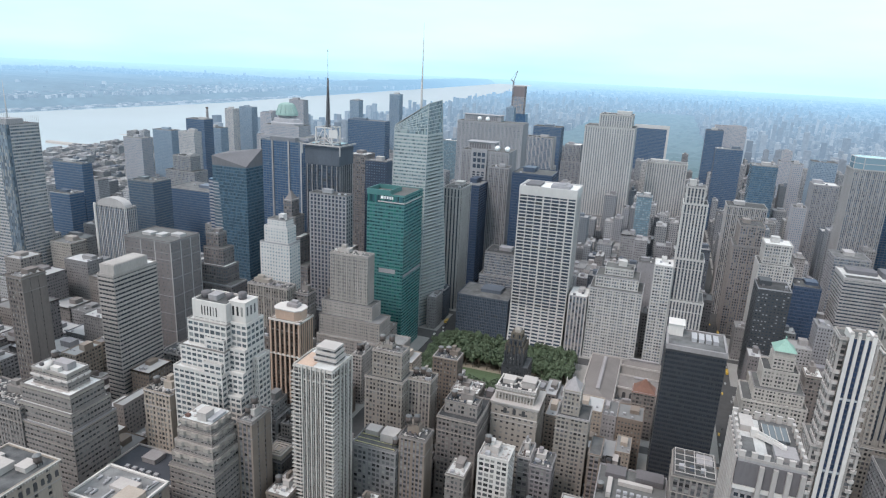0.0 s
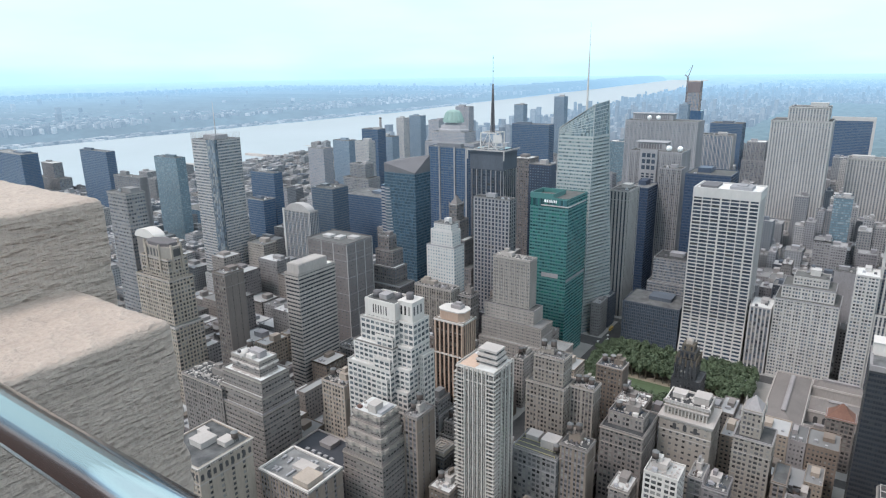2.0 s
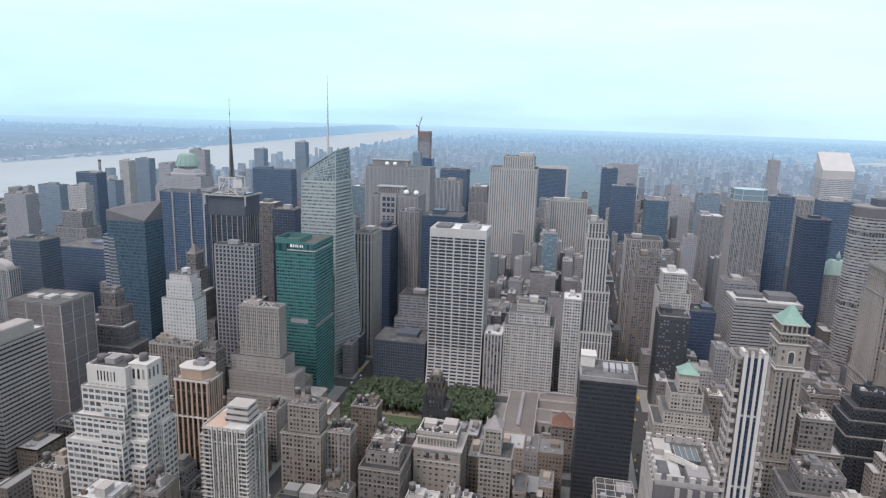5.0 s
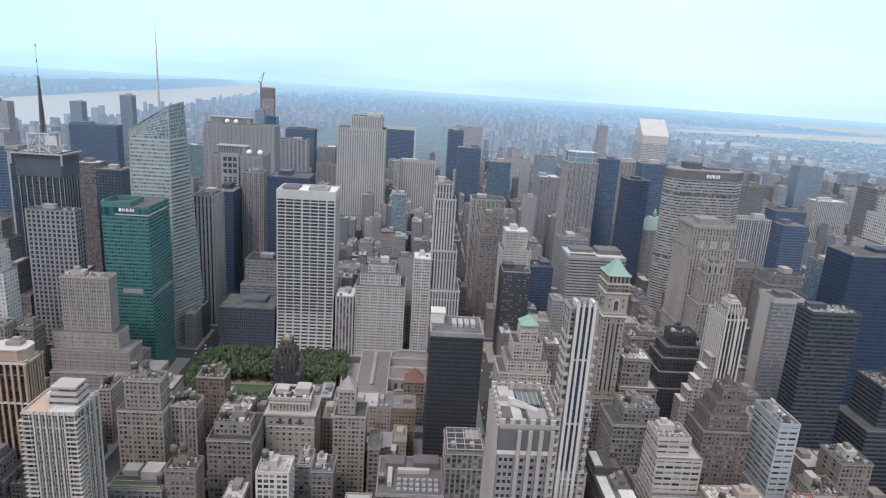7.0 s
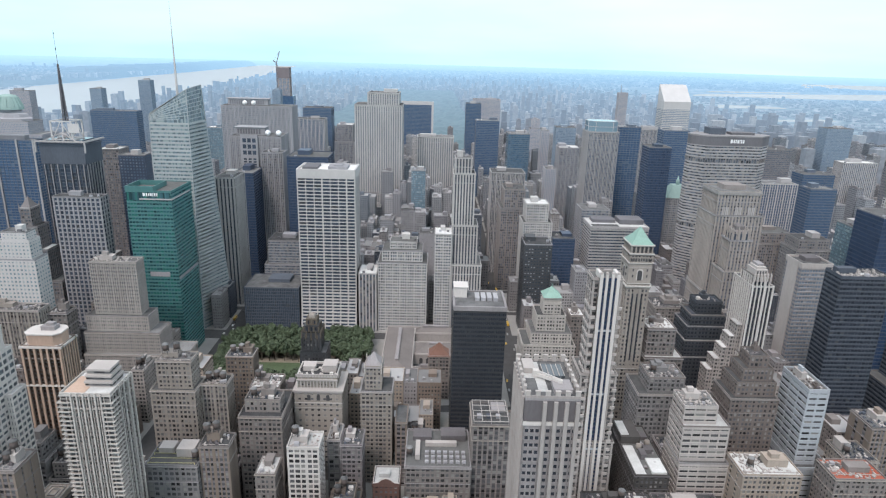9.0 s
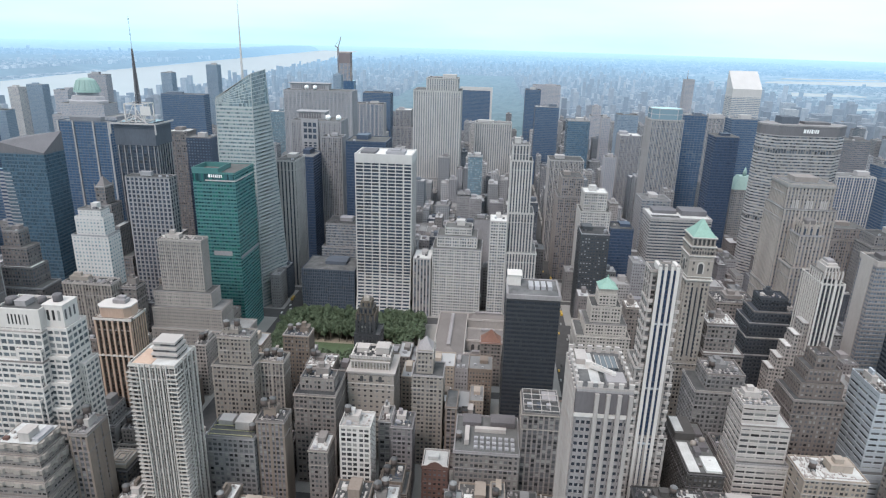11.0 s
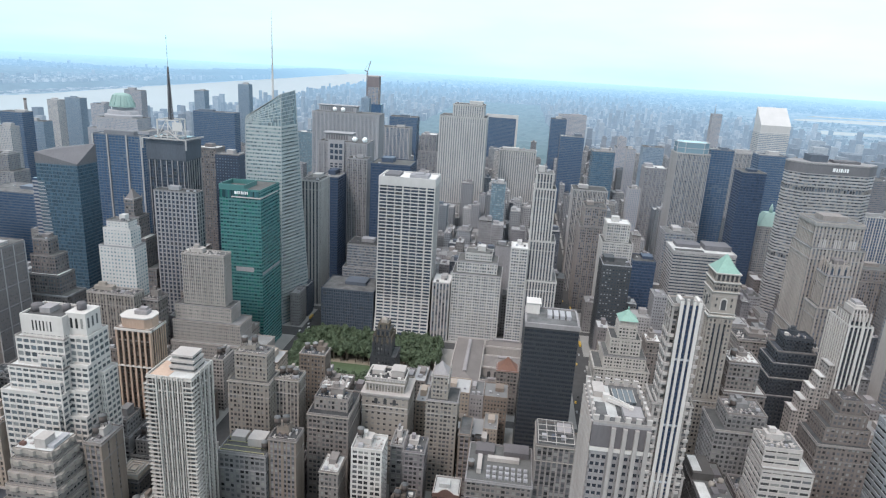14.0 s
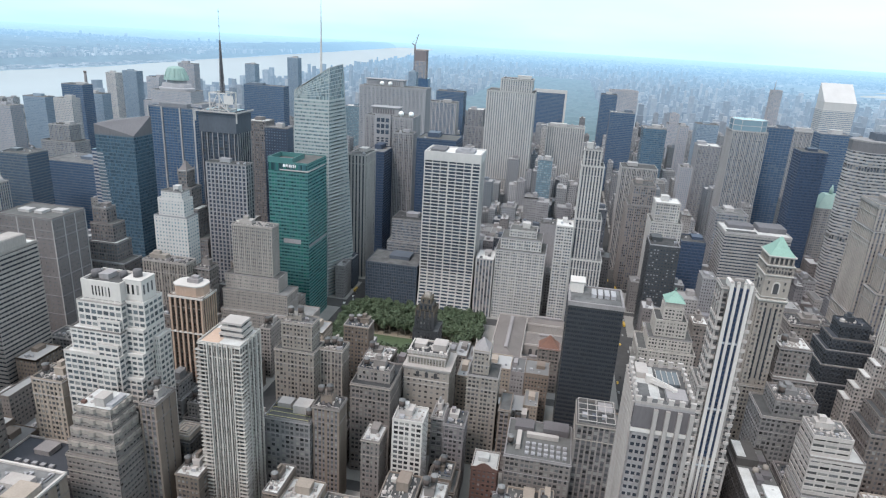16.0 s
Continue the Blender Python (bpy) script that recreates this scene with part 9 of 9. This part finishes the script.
parapet = thing("stone_parapet", "weathered pale limestone parapet with stepped blocks", "parapet", (0, 0, 0))
part("coping_block", worn_block("coping_block", -1.75, 0.16, 319.4, -1.17, 0.70, 320.5, 1), m_stone, parapet)
part("upper_block", worn_block("upper_block", -2.6, 0.14, 319.4, -1.56, 0.80, 320.705, 5), m_stone, parapet)
rail = thing("hand_rail", "polished steel hand rail before the parapet", "rail", (0, 0, 0))
bm = bmesh.new()
bmesh.ops.create_cone(bm, cap_ends=True, segments=28, radius1=0.022, radius2=0.022, depth=3.2, matrix=Matrix.Translation((0.1, 0.2, 320.698)) @ Matrix.Rotation(math.pi / 2, 4, "Y"))
me = bpy.data.meshes.new("tube")
bm.to_mesh(me)
bm.free()
me.shade_smooth()
part("tube", me, masonry("polished_steel", (0.52, 0.49, 0.49), 0.12, 0.05, 1.0), rail)
part("post", tube("post", [(0.016, 319.4), (0.016, 320.69)], 14), "steel", rail, at=(-1.12, 0.198, 0))
# Unseen floor, coloured dark red so the steel rail reflects it.
deck_floor = new("floor", boxes_mesh("floor", [(-8, -9, 319.1, 8, 0.42, 319.4)]))
deck_floor.data.materials.append(masonry("red_brown_paving", (0.040, 0.019, 0.015), 0.8))
tagged(deck_floor, "dark red brown paved terrace floor", "floor", kind="structure")
shaft = thing("limestone_skyscraper", "pale limestone skyscraper under the terrace", "building", (0, -21, 0))
tier(shaft, (-20, -20), 40, 41.2, 0, 318.9, "deco", False)
part("terrace_slab", boxes_mesh("terrace_slab", [(-20, -20, 318.9, 20, 21.2, 319.08)]), "grey", shaft)
FOOT.append((-45, 45, -70, 25))

# ---- wooded cliffs on the far bank ----
def ridge(name, line, width, h, label):
    """A wooded bank along a line of (x, y), with an uneven crest."""
    pts = []
    for (xa, ya), (xb, yb) in zip(line, line[1:]):
        n = max(2, int(math.hypot(xb - xa, yb - ya) / 60))
        pts += [(xa + (xb - xa) * k / n, ya + (yb - ya) * k / n) for k in range(n)]
    rows = []
    for x, y in pts:
        q = noise.noise((x * 0.01, y * 0.01, 2.0))
        up = h * (1 + 0.25 * q) * min(1.0, 0.3 + len(rows) / 14)
        bay = 90 * noise.noise((y * 0.0016, 5.0, x * 0.0016)) if width > 1000 else 0
        rows.append([far(x + bay, y, 0), far(x + bay - min(width * 0.12, 260), y, up * 0.7), far(x - min(width * 0.3, 620), y, up), far(x - width, y, up * 0.95), far(x - width * 1.1, y, 0)])
    verts = [p for row in rows for p in row]
    ob = new(name, poly_mesh(name, verts, [(5 * j + i, 5 * j + i + 1, 5 * j + i + 6, 5 * j + i + 5) for j in range(len(rows) - 1) for i in range(4)], True))
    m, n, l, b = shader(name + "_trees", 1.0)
    # Tree colour gives way to painted, glowing haze with distance.
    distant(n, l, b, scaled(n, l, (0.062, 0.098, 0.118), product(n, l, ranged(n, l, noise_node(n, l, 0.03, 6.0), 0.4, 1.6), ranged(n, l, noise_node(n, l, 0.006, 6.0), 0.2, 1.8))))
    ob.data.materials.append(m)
    return tagged(ob, label, "woodland", kind="stuff")


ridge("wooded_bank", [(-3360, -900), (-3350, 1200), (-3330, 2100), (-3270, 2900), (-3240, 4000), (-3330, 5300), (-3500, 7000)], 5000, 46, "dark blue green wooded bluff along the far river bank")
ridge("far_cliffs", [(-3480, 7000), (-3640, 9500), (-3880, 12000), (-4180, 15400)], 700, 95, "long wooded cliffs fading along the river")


# ---- the city between them ----
FOOT.append(PARK)
FOOT.append(LIBRARY)
rng_c = random.Random(23)
far_walls = {k: [] for k in ("tan", "brown_light", "lime", "grey", "brown", "buff", "mauve", "slate", "sand", "umber", "ash")}
walls = {k + q: [] for k in ("tan", "brown_light", "lime", "grey", "brown", "buff", "mauve", "slate", "sand", "umber", "ash") for q in ("", "_mid", "_up")}
glass_rows, roof_rows, plant_rows = [], [], []
single = 0


def free(x0, x1, y0, y1):
    return not any(x0 < b - 1 and x1 > a + 1 and y0 < d - 1 and y1 > c + 1 for a, b, c, d in FOOT)


def lot_height(x, y):
    r = rng_c.random()
    if x < -1000:
        return rng_c.uniform(10, 26) if r < 0.93 else rng_c.uniform(30, 70)
    if x < -560:
        return rng_c.uniform(14, 40) if r < 0.85 else rng_c.uniform(40, 85)
    if y < 300:
        return rng_c.uniform(22, 46)
    if y < 540:
        return rng_c.uniform(24, 56)
    if y < 900:
        return rng_c.uniform(24, 58) if r < 0.85 else rng_c.uniform(58, 84)
    if x > 560:
        return rng_c.uniform(18, 55) if r < 0.8 else rng_c.uniform(60, 120)
    return rng_c.uniform(24, 60) if r < 0.74 else rng_c.uniform(60, 112)


for a, b, c, d in blocks:
    mid = (c + d) / 2
    if d < 60:
        continue
    for c0, c1 in ((c, mid - 1.2), (mid + 1.2, d)):
        x = a
        while x < b - 9:
            w = rng_c.uniform(9, 24) if a > -560 else rng_c.uniform(18, 42)
            x2 = min(b, x + w)
            y0, y1 = (c0, c1 - rng_c.uniform(0, 6)) if c0 == c else (c0 + rng_c.uniform(0, 6), c1)
            h = lot_height(x, y0)
            if x2 - x > 8 and free(x, x2, y0, y1) and abs(x) < 1.35 * y0 + 900:
                # Nearer lots lean to dark bricks, partly standing in for shaded street sides.
                style = rng_c.choice(("umber", "mauve", "brown_light", "slate_loft", "tan", "ash", "brown", "sand") if y0 < 420 and x > -160 else ("tan", "buff", "brown_light", "ash", "umber", "sand", "lime", "grey", "brown", "mauve", "slate_loft" if x > 60 else "tan"))
                if y0 > 600 and style in ("brown_light", "sand", "umber"):
                    style = {"brown_light": "grey", "sand": "lime", "umber": "slate_loft"}[style]
                if y0 < 560 and -330 < x < 330 and single < 165:
                    single += 1
                    root = thing("loft_building", {"tan": "tan brick loft building with a flat roof", "brown_light": "light brown brick loft building with roof plant",
                                                   "lime": "cream masonry loft building in the street", "grey": "grey masonry loft building with parapet",
                                                   "brown": "dark brown brick loft building", "buff": "buff brick loft building with pale copings", "sand": "sand coloured brick loft building with pale copings", "umber": "umber brick loft building with roof plant", "ash": "ash grey brick loft building with white copings",
                                                   "mauve": "mauve grey brick loft building with roof plant", "slate_loft": "dark slate grey loft building in shadow"}[style], "building", ((x + x2) / 2, (y0 + y1) / 2, 0), "street blocks")
                    base = ((x - x2) / 2, (y0 - y1) / 2)
                    st = {"grey": "tan_dark"}.get(style, style)
                    wl, dl = x2 - x - 0.3, y1 - y0
                    if h > 38 and wl > 15 and dl > 18 and rng_c.random() < 0.55:
                        cut, s = h - rng_c.choice((2, 3, 4)) * 3.7, rng_c.uniform(1.8, 3.2)
                        tier(root, base, wl, dl, 0, cut, st, False, True)
                        roof_top(root, base, wl, dl, cut, st, rng_c, upper=True)
                        tier(root, (base[0] + s, base[1] + s), wl - 2 * s, dl - 2 * s, cut, h, st, False)
                        roof_top(root, (base[0] + s, base[1] + s), wl - 2 * s, dl - 2 * s, h, st, rng_c, rng_c.choice((0, 1, 1, 2)))
                    else:
                        tier(root, base, wl, dl, 0, h, st, False, rng_c.random() < 0.75)
                        roof_top(root, base, wl, dl, h, st, rng_c, rng_c.choice((0, 0, 1, 1, 2)))
                else:
                    xe = x2 - 0.3
                    fh = 3.7
                    style = style.replace("_loft", "") + haze_suffix(math.hypot(x, y0))
                    nf = int(h / fh)
                    if y0 < 1000 and abs(x) < 800:
                        glass_rows.append((x + 0.4, y0 + 0.4, 0, xe - 0.4, y1 - 0.4, h - 0.3))
                        for k in range(1, nf + 1):
                            walls[style] += [(x + p, y0 + q, k * fh - 1.0, x + r, y0 + s, k * fh + 0.9) for p, q, _, r, s, _ in ring_boxes(xe - x, y1 - y0, 0, 1, 0.38)]
                        nb = max(2, round((xe - x) / 3.2))
                        for k in range(nb + 1):
                            px = x + 0.02 + (xe - x - 1.44) * k / nb
                            walls[style].append((px, y0 + 0.02, 0, px + 1.4, y0 + 0.42, h))
                        nb = max(2, round((y1 - y0) / 3.4))
                        for k in range(1, nb):
                            py = y0 + (y1 - y0 - 1.4) * k / nb
                            walls[style] += [(x + 0.02, py, 0, x + 0.42, py + 1.4, h), (xe - 0.42, py, 0, xe - 0.02, py + 1.4, h)]
                    else:
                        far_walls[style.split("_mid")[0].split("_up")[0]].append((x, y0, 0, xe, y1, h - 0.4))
                    walls[style] += [(x + p, y0 + q, h - 0.6, x + r, y0 + s, h + 1.0) for p, q, _, r, s, _ in ring_boxes(xe - x, y1 - y0, 0, 1, 0.4)]
                    roof_rows.append((x + 0.4, y0 + 0.4, h - 0.3, xe - 0.4, y1 - 0.4, h))
                    if x2 - x > 10:
                        bw = (xe - x) * rng_c.uniform(0.25, 0.5)
                        bx, by = rng_c.uniform(x + 1, xe - bw - 1), y0 + (y1 - y0) * rng_c.uniform(0.3, 0.5)
                        walls[style].append((bx, by, h, bx + bw, by + (y1 - y0) * 0.35, h + rng_c.uniform(3, 6)))
                        for k in range(2):
                            s = rng_c.uniform(1.2, 3)
                            px, py = rng_c.uniform(x + 1, xe - s - 1), rng_c.uniform(y0 + 1, y0 + (y1 - y0) * 0.3)
                            plant_rows.append((px, py, h, px + s, py + s, h + s * 0.8))
            x = x2


def island_variant(name, colour, windows):
    """Masonry whose tone differs from building to building; on flat far walls with rows of windows."""
    m, n, l, b = shader(name, 0.9)
    geo = n.new("ShaderNodeNewGeometry")
    tone = product(n, l, ranged(n, l, geo.outputs["Random Per Island"], 0.35, 2.1), ranged(n, l, noise_node(n, l, 0.08, 4.0), 0.8, 1.2))
    l.new(scaled(n, l, colour, tone), b.inputs["Base Color"])
    return m


def windowed(key, colour):
    """Masonry with rows of windows too fine to tell apart."""
    m, n, l, b = shader(key + "_windowed", 0.85)
    geo, sep, add = n.new("ShaderNodeNewGeometry"), n.new("ShaderNodeSeparateXYZ"), n.new("ShaderNodeMath")
    add.operation = "ADD"
    l.new(geo.outputs["Position"], sep.inputs[0])
    l.new(sep.outputs["X"], add.inputs[0])
    l.new(sep.outputs["Y"], add.inputs[1])

    def holes(value, step, share):
        div, frac, less = n.new("ShaderNodeMath"), n.new("ShaderNodeMath"), n.new("ShaderNodeMath")
        div.operation, frac.operation, less.operation = "DIVIDE", "FRACT", "LESS_THAN"
        div.inputs[1].default_value, less.inputs[1].default_value = step, share
        l.new(value, div.inputs[0])
        l.new(div.outputs[0], frac.inputs[0])
        l.new(frac.outputs[0], less.inputs[0])
        return less.outputs[0]

    pane, mix = product(n, l, holes(add.outputs[0], 3.3, 0.5), holes(sep.outputs["Z"], 3.7, 0.52)), n.new("ShaderNodeMix")
    mix.data_type = "RGBA"
    tone = product(n, l, ranged(n, l, geo.outputs["Random Per Island"], 0.7, 1.3), ranged(n, l, noise_node(n, l, 0.08, 4.0), 0.8, 1.2))
    l.new(scaled(n, l, colour, tone), mix.inputs["A"])
    mix.inputs["B"].default_value = (0.075, 0.09, 0.11, 1)
    l.new(pane, mix.inputs["Factor"])
    l.new(mix.outputs["Result"], b.inputs["Base Color"])
    return m


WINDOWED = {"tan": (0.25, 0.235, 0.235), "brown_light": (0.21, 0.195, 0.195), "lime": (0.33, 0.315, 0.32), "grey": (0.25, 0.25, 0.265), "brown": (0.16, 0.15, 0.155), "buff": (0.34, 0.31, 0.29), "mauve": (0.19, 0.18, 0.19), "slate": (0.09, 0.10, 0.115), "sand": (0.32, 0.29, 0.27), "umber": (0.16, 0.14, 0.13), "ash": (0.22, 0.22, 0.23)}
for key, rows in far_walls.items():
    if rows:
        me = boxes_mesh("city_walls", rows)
        # Wall colour is pulled to blue grey, haze put into the paint.
        me.materials.append(windowed(key, toward_haze(WINDOWED[key], 0.35, (0.27, 0.30, 0.345))))
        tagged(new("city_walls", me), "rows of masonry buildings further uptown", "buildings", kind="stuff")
for key, rows in walls.items():
    if rows:
        me = boxes_mesh("city_walls", rows)
        me.materials.append(M[key])
        tagged(new("city_walls", me), "rows of masonry buildings along the streets", "buildings", kind="stuff")
for name, rows, mat in (("city_glazing", glass_rows, "g_dark"), ("city_roofs", roof_rows, ""), ("city_plant", plant_rows, "duct")):
    me = boxes_mesh(name, rows)
    if name == "city_glazing":
        uv = me.uv_layers.new(name="UVMap")
        co = np.array([me.vertices[l.vertex_index].co for l in me.loops])
        uv.data.foreach_set("uv", np.column_stack(((co[:, 0] + co[:, 1]) / 3.2, co[:, 2] / 3.7)).ravel())
    me.materials.append(M[mat] if mat else island_variant("mixed_roofs", (0.20, 0.20, 0.205), False))
    tagged(new(name, me), {"city_glazing": "dark windows of the street buildings", "city_roofs": "flat gravel and tar roofs", "city_plant": "galvanised roof plant"}[name], "buildings", kind="stuff")

# ---- the far city ----
def far_boxes(count, place, seed):
    r = random.Random(seed)
    out_v, out_f = [], []
    for _ in range(count):
        x, y, w, d, h = place(r)
        dist = math.hypot(x, y)
        out_f.extend((BOX_FACES[1:] + len(out_v)).tolist())
        out_v.extend(far(px, py, pz) for px, py, pz in box_verts(x - w / 2, y - d / 2, -1, x + w / 2, y + d / 2, h))
    return out_v, out_f


def far_material(name, low, high):
    m, n, l, b = shader(name, 0.95)
    geo, ramp = n.new("ShaderNodeNewGeometry"), n.new("ShaderNodeValToRGB")
    e = ramp.color_ramp.elements
    e[0].color, e[1].color = (*low, 1), (*high, 1)
    e.new(0.75).color = tuple(p * 0.6 + q * 0.4 for p, q in zip(low, high)) + (1,)
    l.new(geo.outputs["Random Per Island"], ramp.inputs["Fac"])
    # House tones sink into painted haze, which glows more the farther off.
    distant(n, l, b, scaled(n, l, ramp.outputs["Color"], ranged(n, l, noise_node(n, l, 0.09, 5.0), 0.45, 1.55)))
    return m


def uptown(r):
    y = 2080 + 7400 * r.random() ** 1.5
    west = -1780 if y < 3400 else -1780 - (y - 3400) * 0.10
    x = r.uniform(165, 1750) if r.random() < 0.62 else r.uniform(west, -560)
    if y > 6200:
        x = r.uniform(west, 1600)
    q = r.random()
    h = r.uniform(12, 32) if q < 0.80 else r.uniform(34, 62) if q < 0.96 else r.uniform(65, 120)
    if -620 < x < -560 or 165 < x < 260:
        h += 18
    return x, y, r.uniform(9, 26), r.uniform(12, 30), h * (1 if y < 4500 else 0.75)


def east_side(r):
    y = 700 + 1500 * r.random()
    x = r.uniform(1150, 1500) if r.random() < 0.5 else r.uniform(900, 1500)
    return x, y + 600, r.uniform(20, 50), r.uniform(20, 40), r.uniform(15, 60) if r.random() < 0.8 else r.uniform(70, 130)


def queens(r):
    while True:
        y = 600 + 8400 * r.random() ** 1.2
        x = r.uniform(1900, 2600) + y * r.uniform(-0.1, 0.9)
        wet = any(abs(x - cx) < rx and abs(y - cy) < ry for cx, cy, rx, ry in ((2220, 3880, 290, 190), (2430, 5010, 400, 300), (4600, 7300, 2400, 1000), (8500, 10400, 3500, 1900)))
        if not wet:
            break
    return x, y, r.uniform(8, 30), r.uniform(8, 26), r.uniform(5, 13) if r.random() < 0.97 else r.uniform(20, 50)


def jersey(r):
    if r.random() < 0.06:
        return -3200 - r.uniform(0, 110), r.uniform(-400, 5200), r.uniform(14, 40), r.uniform(14, 50), r.uniform(4, 14)
    while True:
        y = r.uniform(-800, 9000)
        x = -3560 - 6200 * r.random() ** 1.5
        crowd = noise.noise((x * 0.0011, y * 0.0011, 4.0)) + 0.5 * noise.noise((x * 0.004, y * 0.004, 1.0))
        if crowd + r.uniform(-0.25, 0.35) > 0:
            break
    return x, y, r.uniform(9, 30), r.uniform(9, 30), r.uniform(50, 59) if r.random() < 0.985 else r.uniform(66, 108)


def north(r):
    y = r.uniform(8500, 15000)
    return r.uniform(-1800, 6000), y, r.uniform(16, 60), r.uniform(20, 60), r.uniform(6, 24)


for name, count, place, low, high, label in (
        ("uptown_blocks", 9500, uptown, (0.085, 0.10, 0.13), (0.36, 0.355, 0.37), "hazy apartment blocks beyond the towers"),
        ("riverside_blocks", 500, east_side, (0.085, 0.10, 0.13), (0.36, 0.36, 0.37), "apartment blocks near the eastern river"),
        ("eastern_suburb", 8000, queens, (0.06, 0.085, 0.11), (0.33, 0.34, 0.37), "low houses beyond the eastern river"),
        ("western_town", 10000, jersey, (0.11, 0.13, 0.16), (0.62, 0.60, 0.60), "pale houses on the far river bank"),
        ("northern_blocks", 2200, north, (0.10, 0.14, 0.18), (0.36, 0.38, 0.42), "pale distant blocks at the skyline")):
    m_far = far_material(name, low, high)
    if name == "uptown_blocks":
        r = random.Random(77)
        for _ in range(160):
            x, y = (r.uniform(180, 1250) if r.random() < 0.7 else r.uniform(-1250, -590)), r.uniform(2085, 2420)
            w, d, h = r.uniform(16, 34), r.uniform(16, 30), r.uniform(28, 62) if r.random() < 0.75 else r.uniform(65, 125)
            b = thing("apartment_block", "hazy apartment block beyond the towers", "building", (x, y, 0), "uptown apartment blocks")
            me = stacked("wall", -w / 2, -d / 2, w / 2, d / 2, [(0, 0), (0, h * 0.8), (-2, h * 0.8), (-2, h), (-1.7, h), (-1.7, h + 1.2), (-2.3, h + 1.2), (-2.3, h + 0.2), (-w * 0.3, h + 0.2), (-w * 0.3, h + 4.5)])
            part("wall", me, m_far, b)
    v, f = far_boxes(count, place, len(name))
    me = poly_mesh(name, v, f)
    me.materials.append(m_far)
    tagged(new(name, me), label, "buildings", kind="stuff")
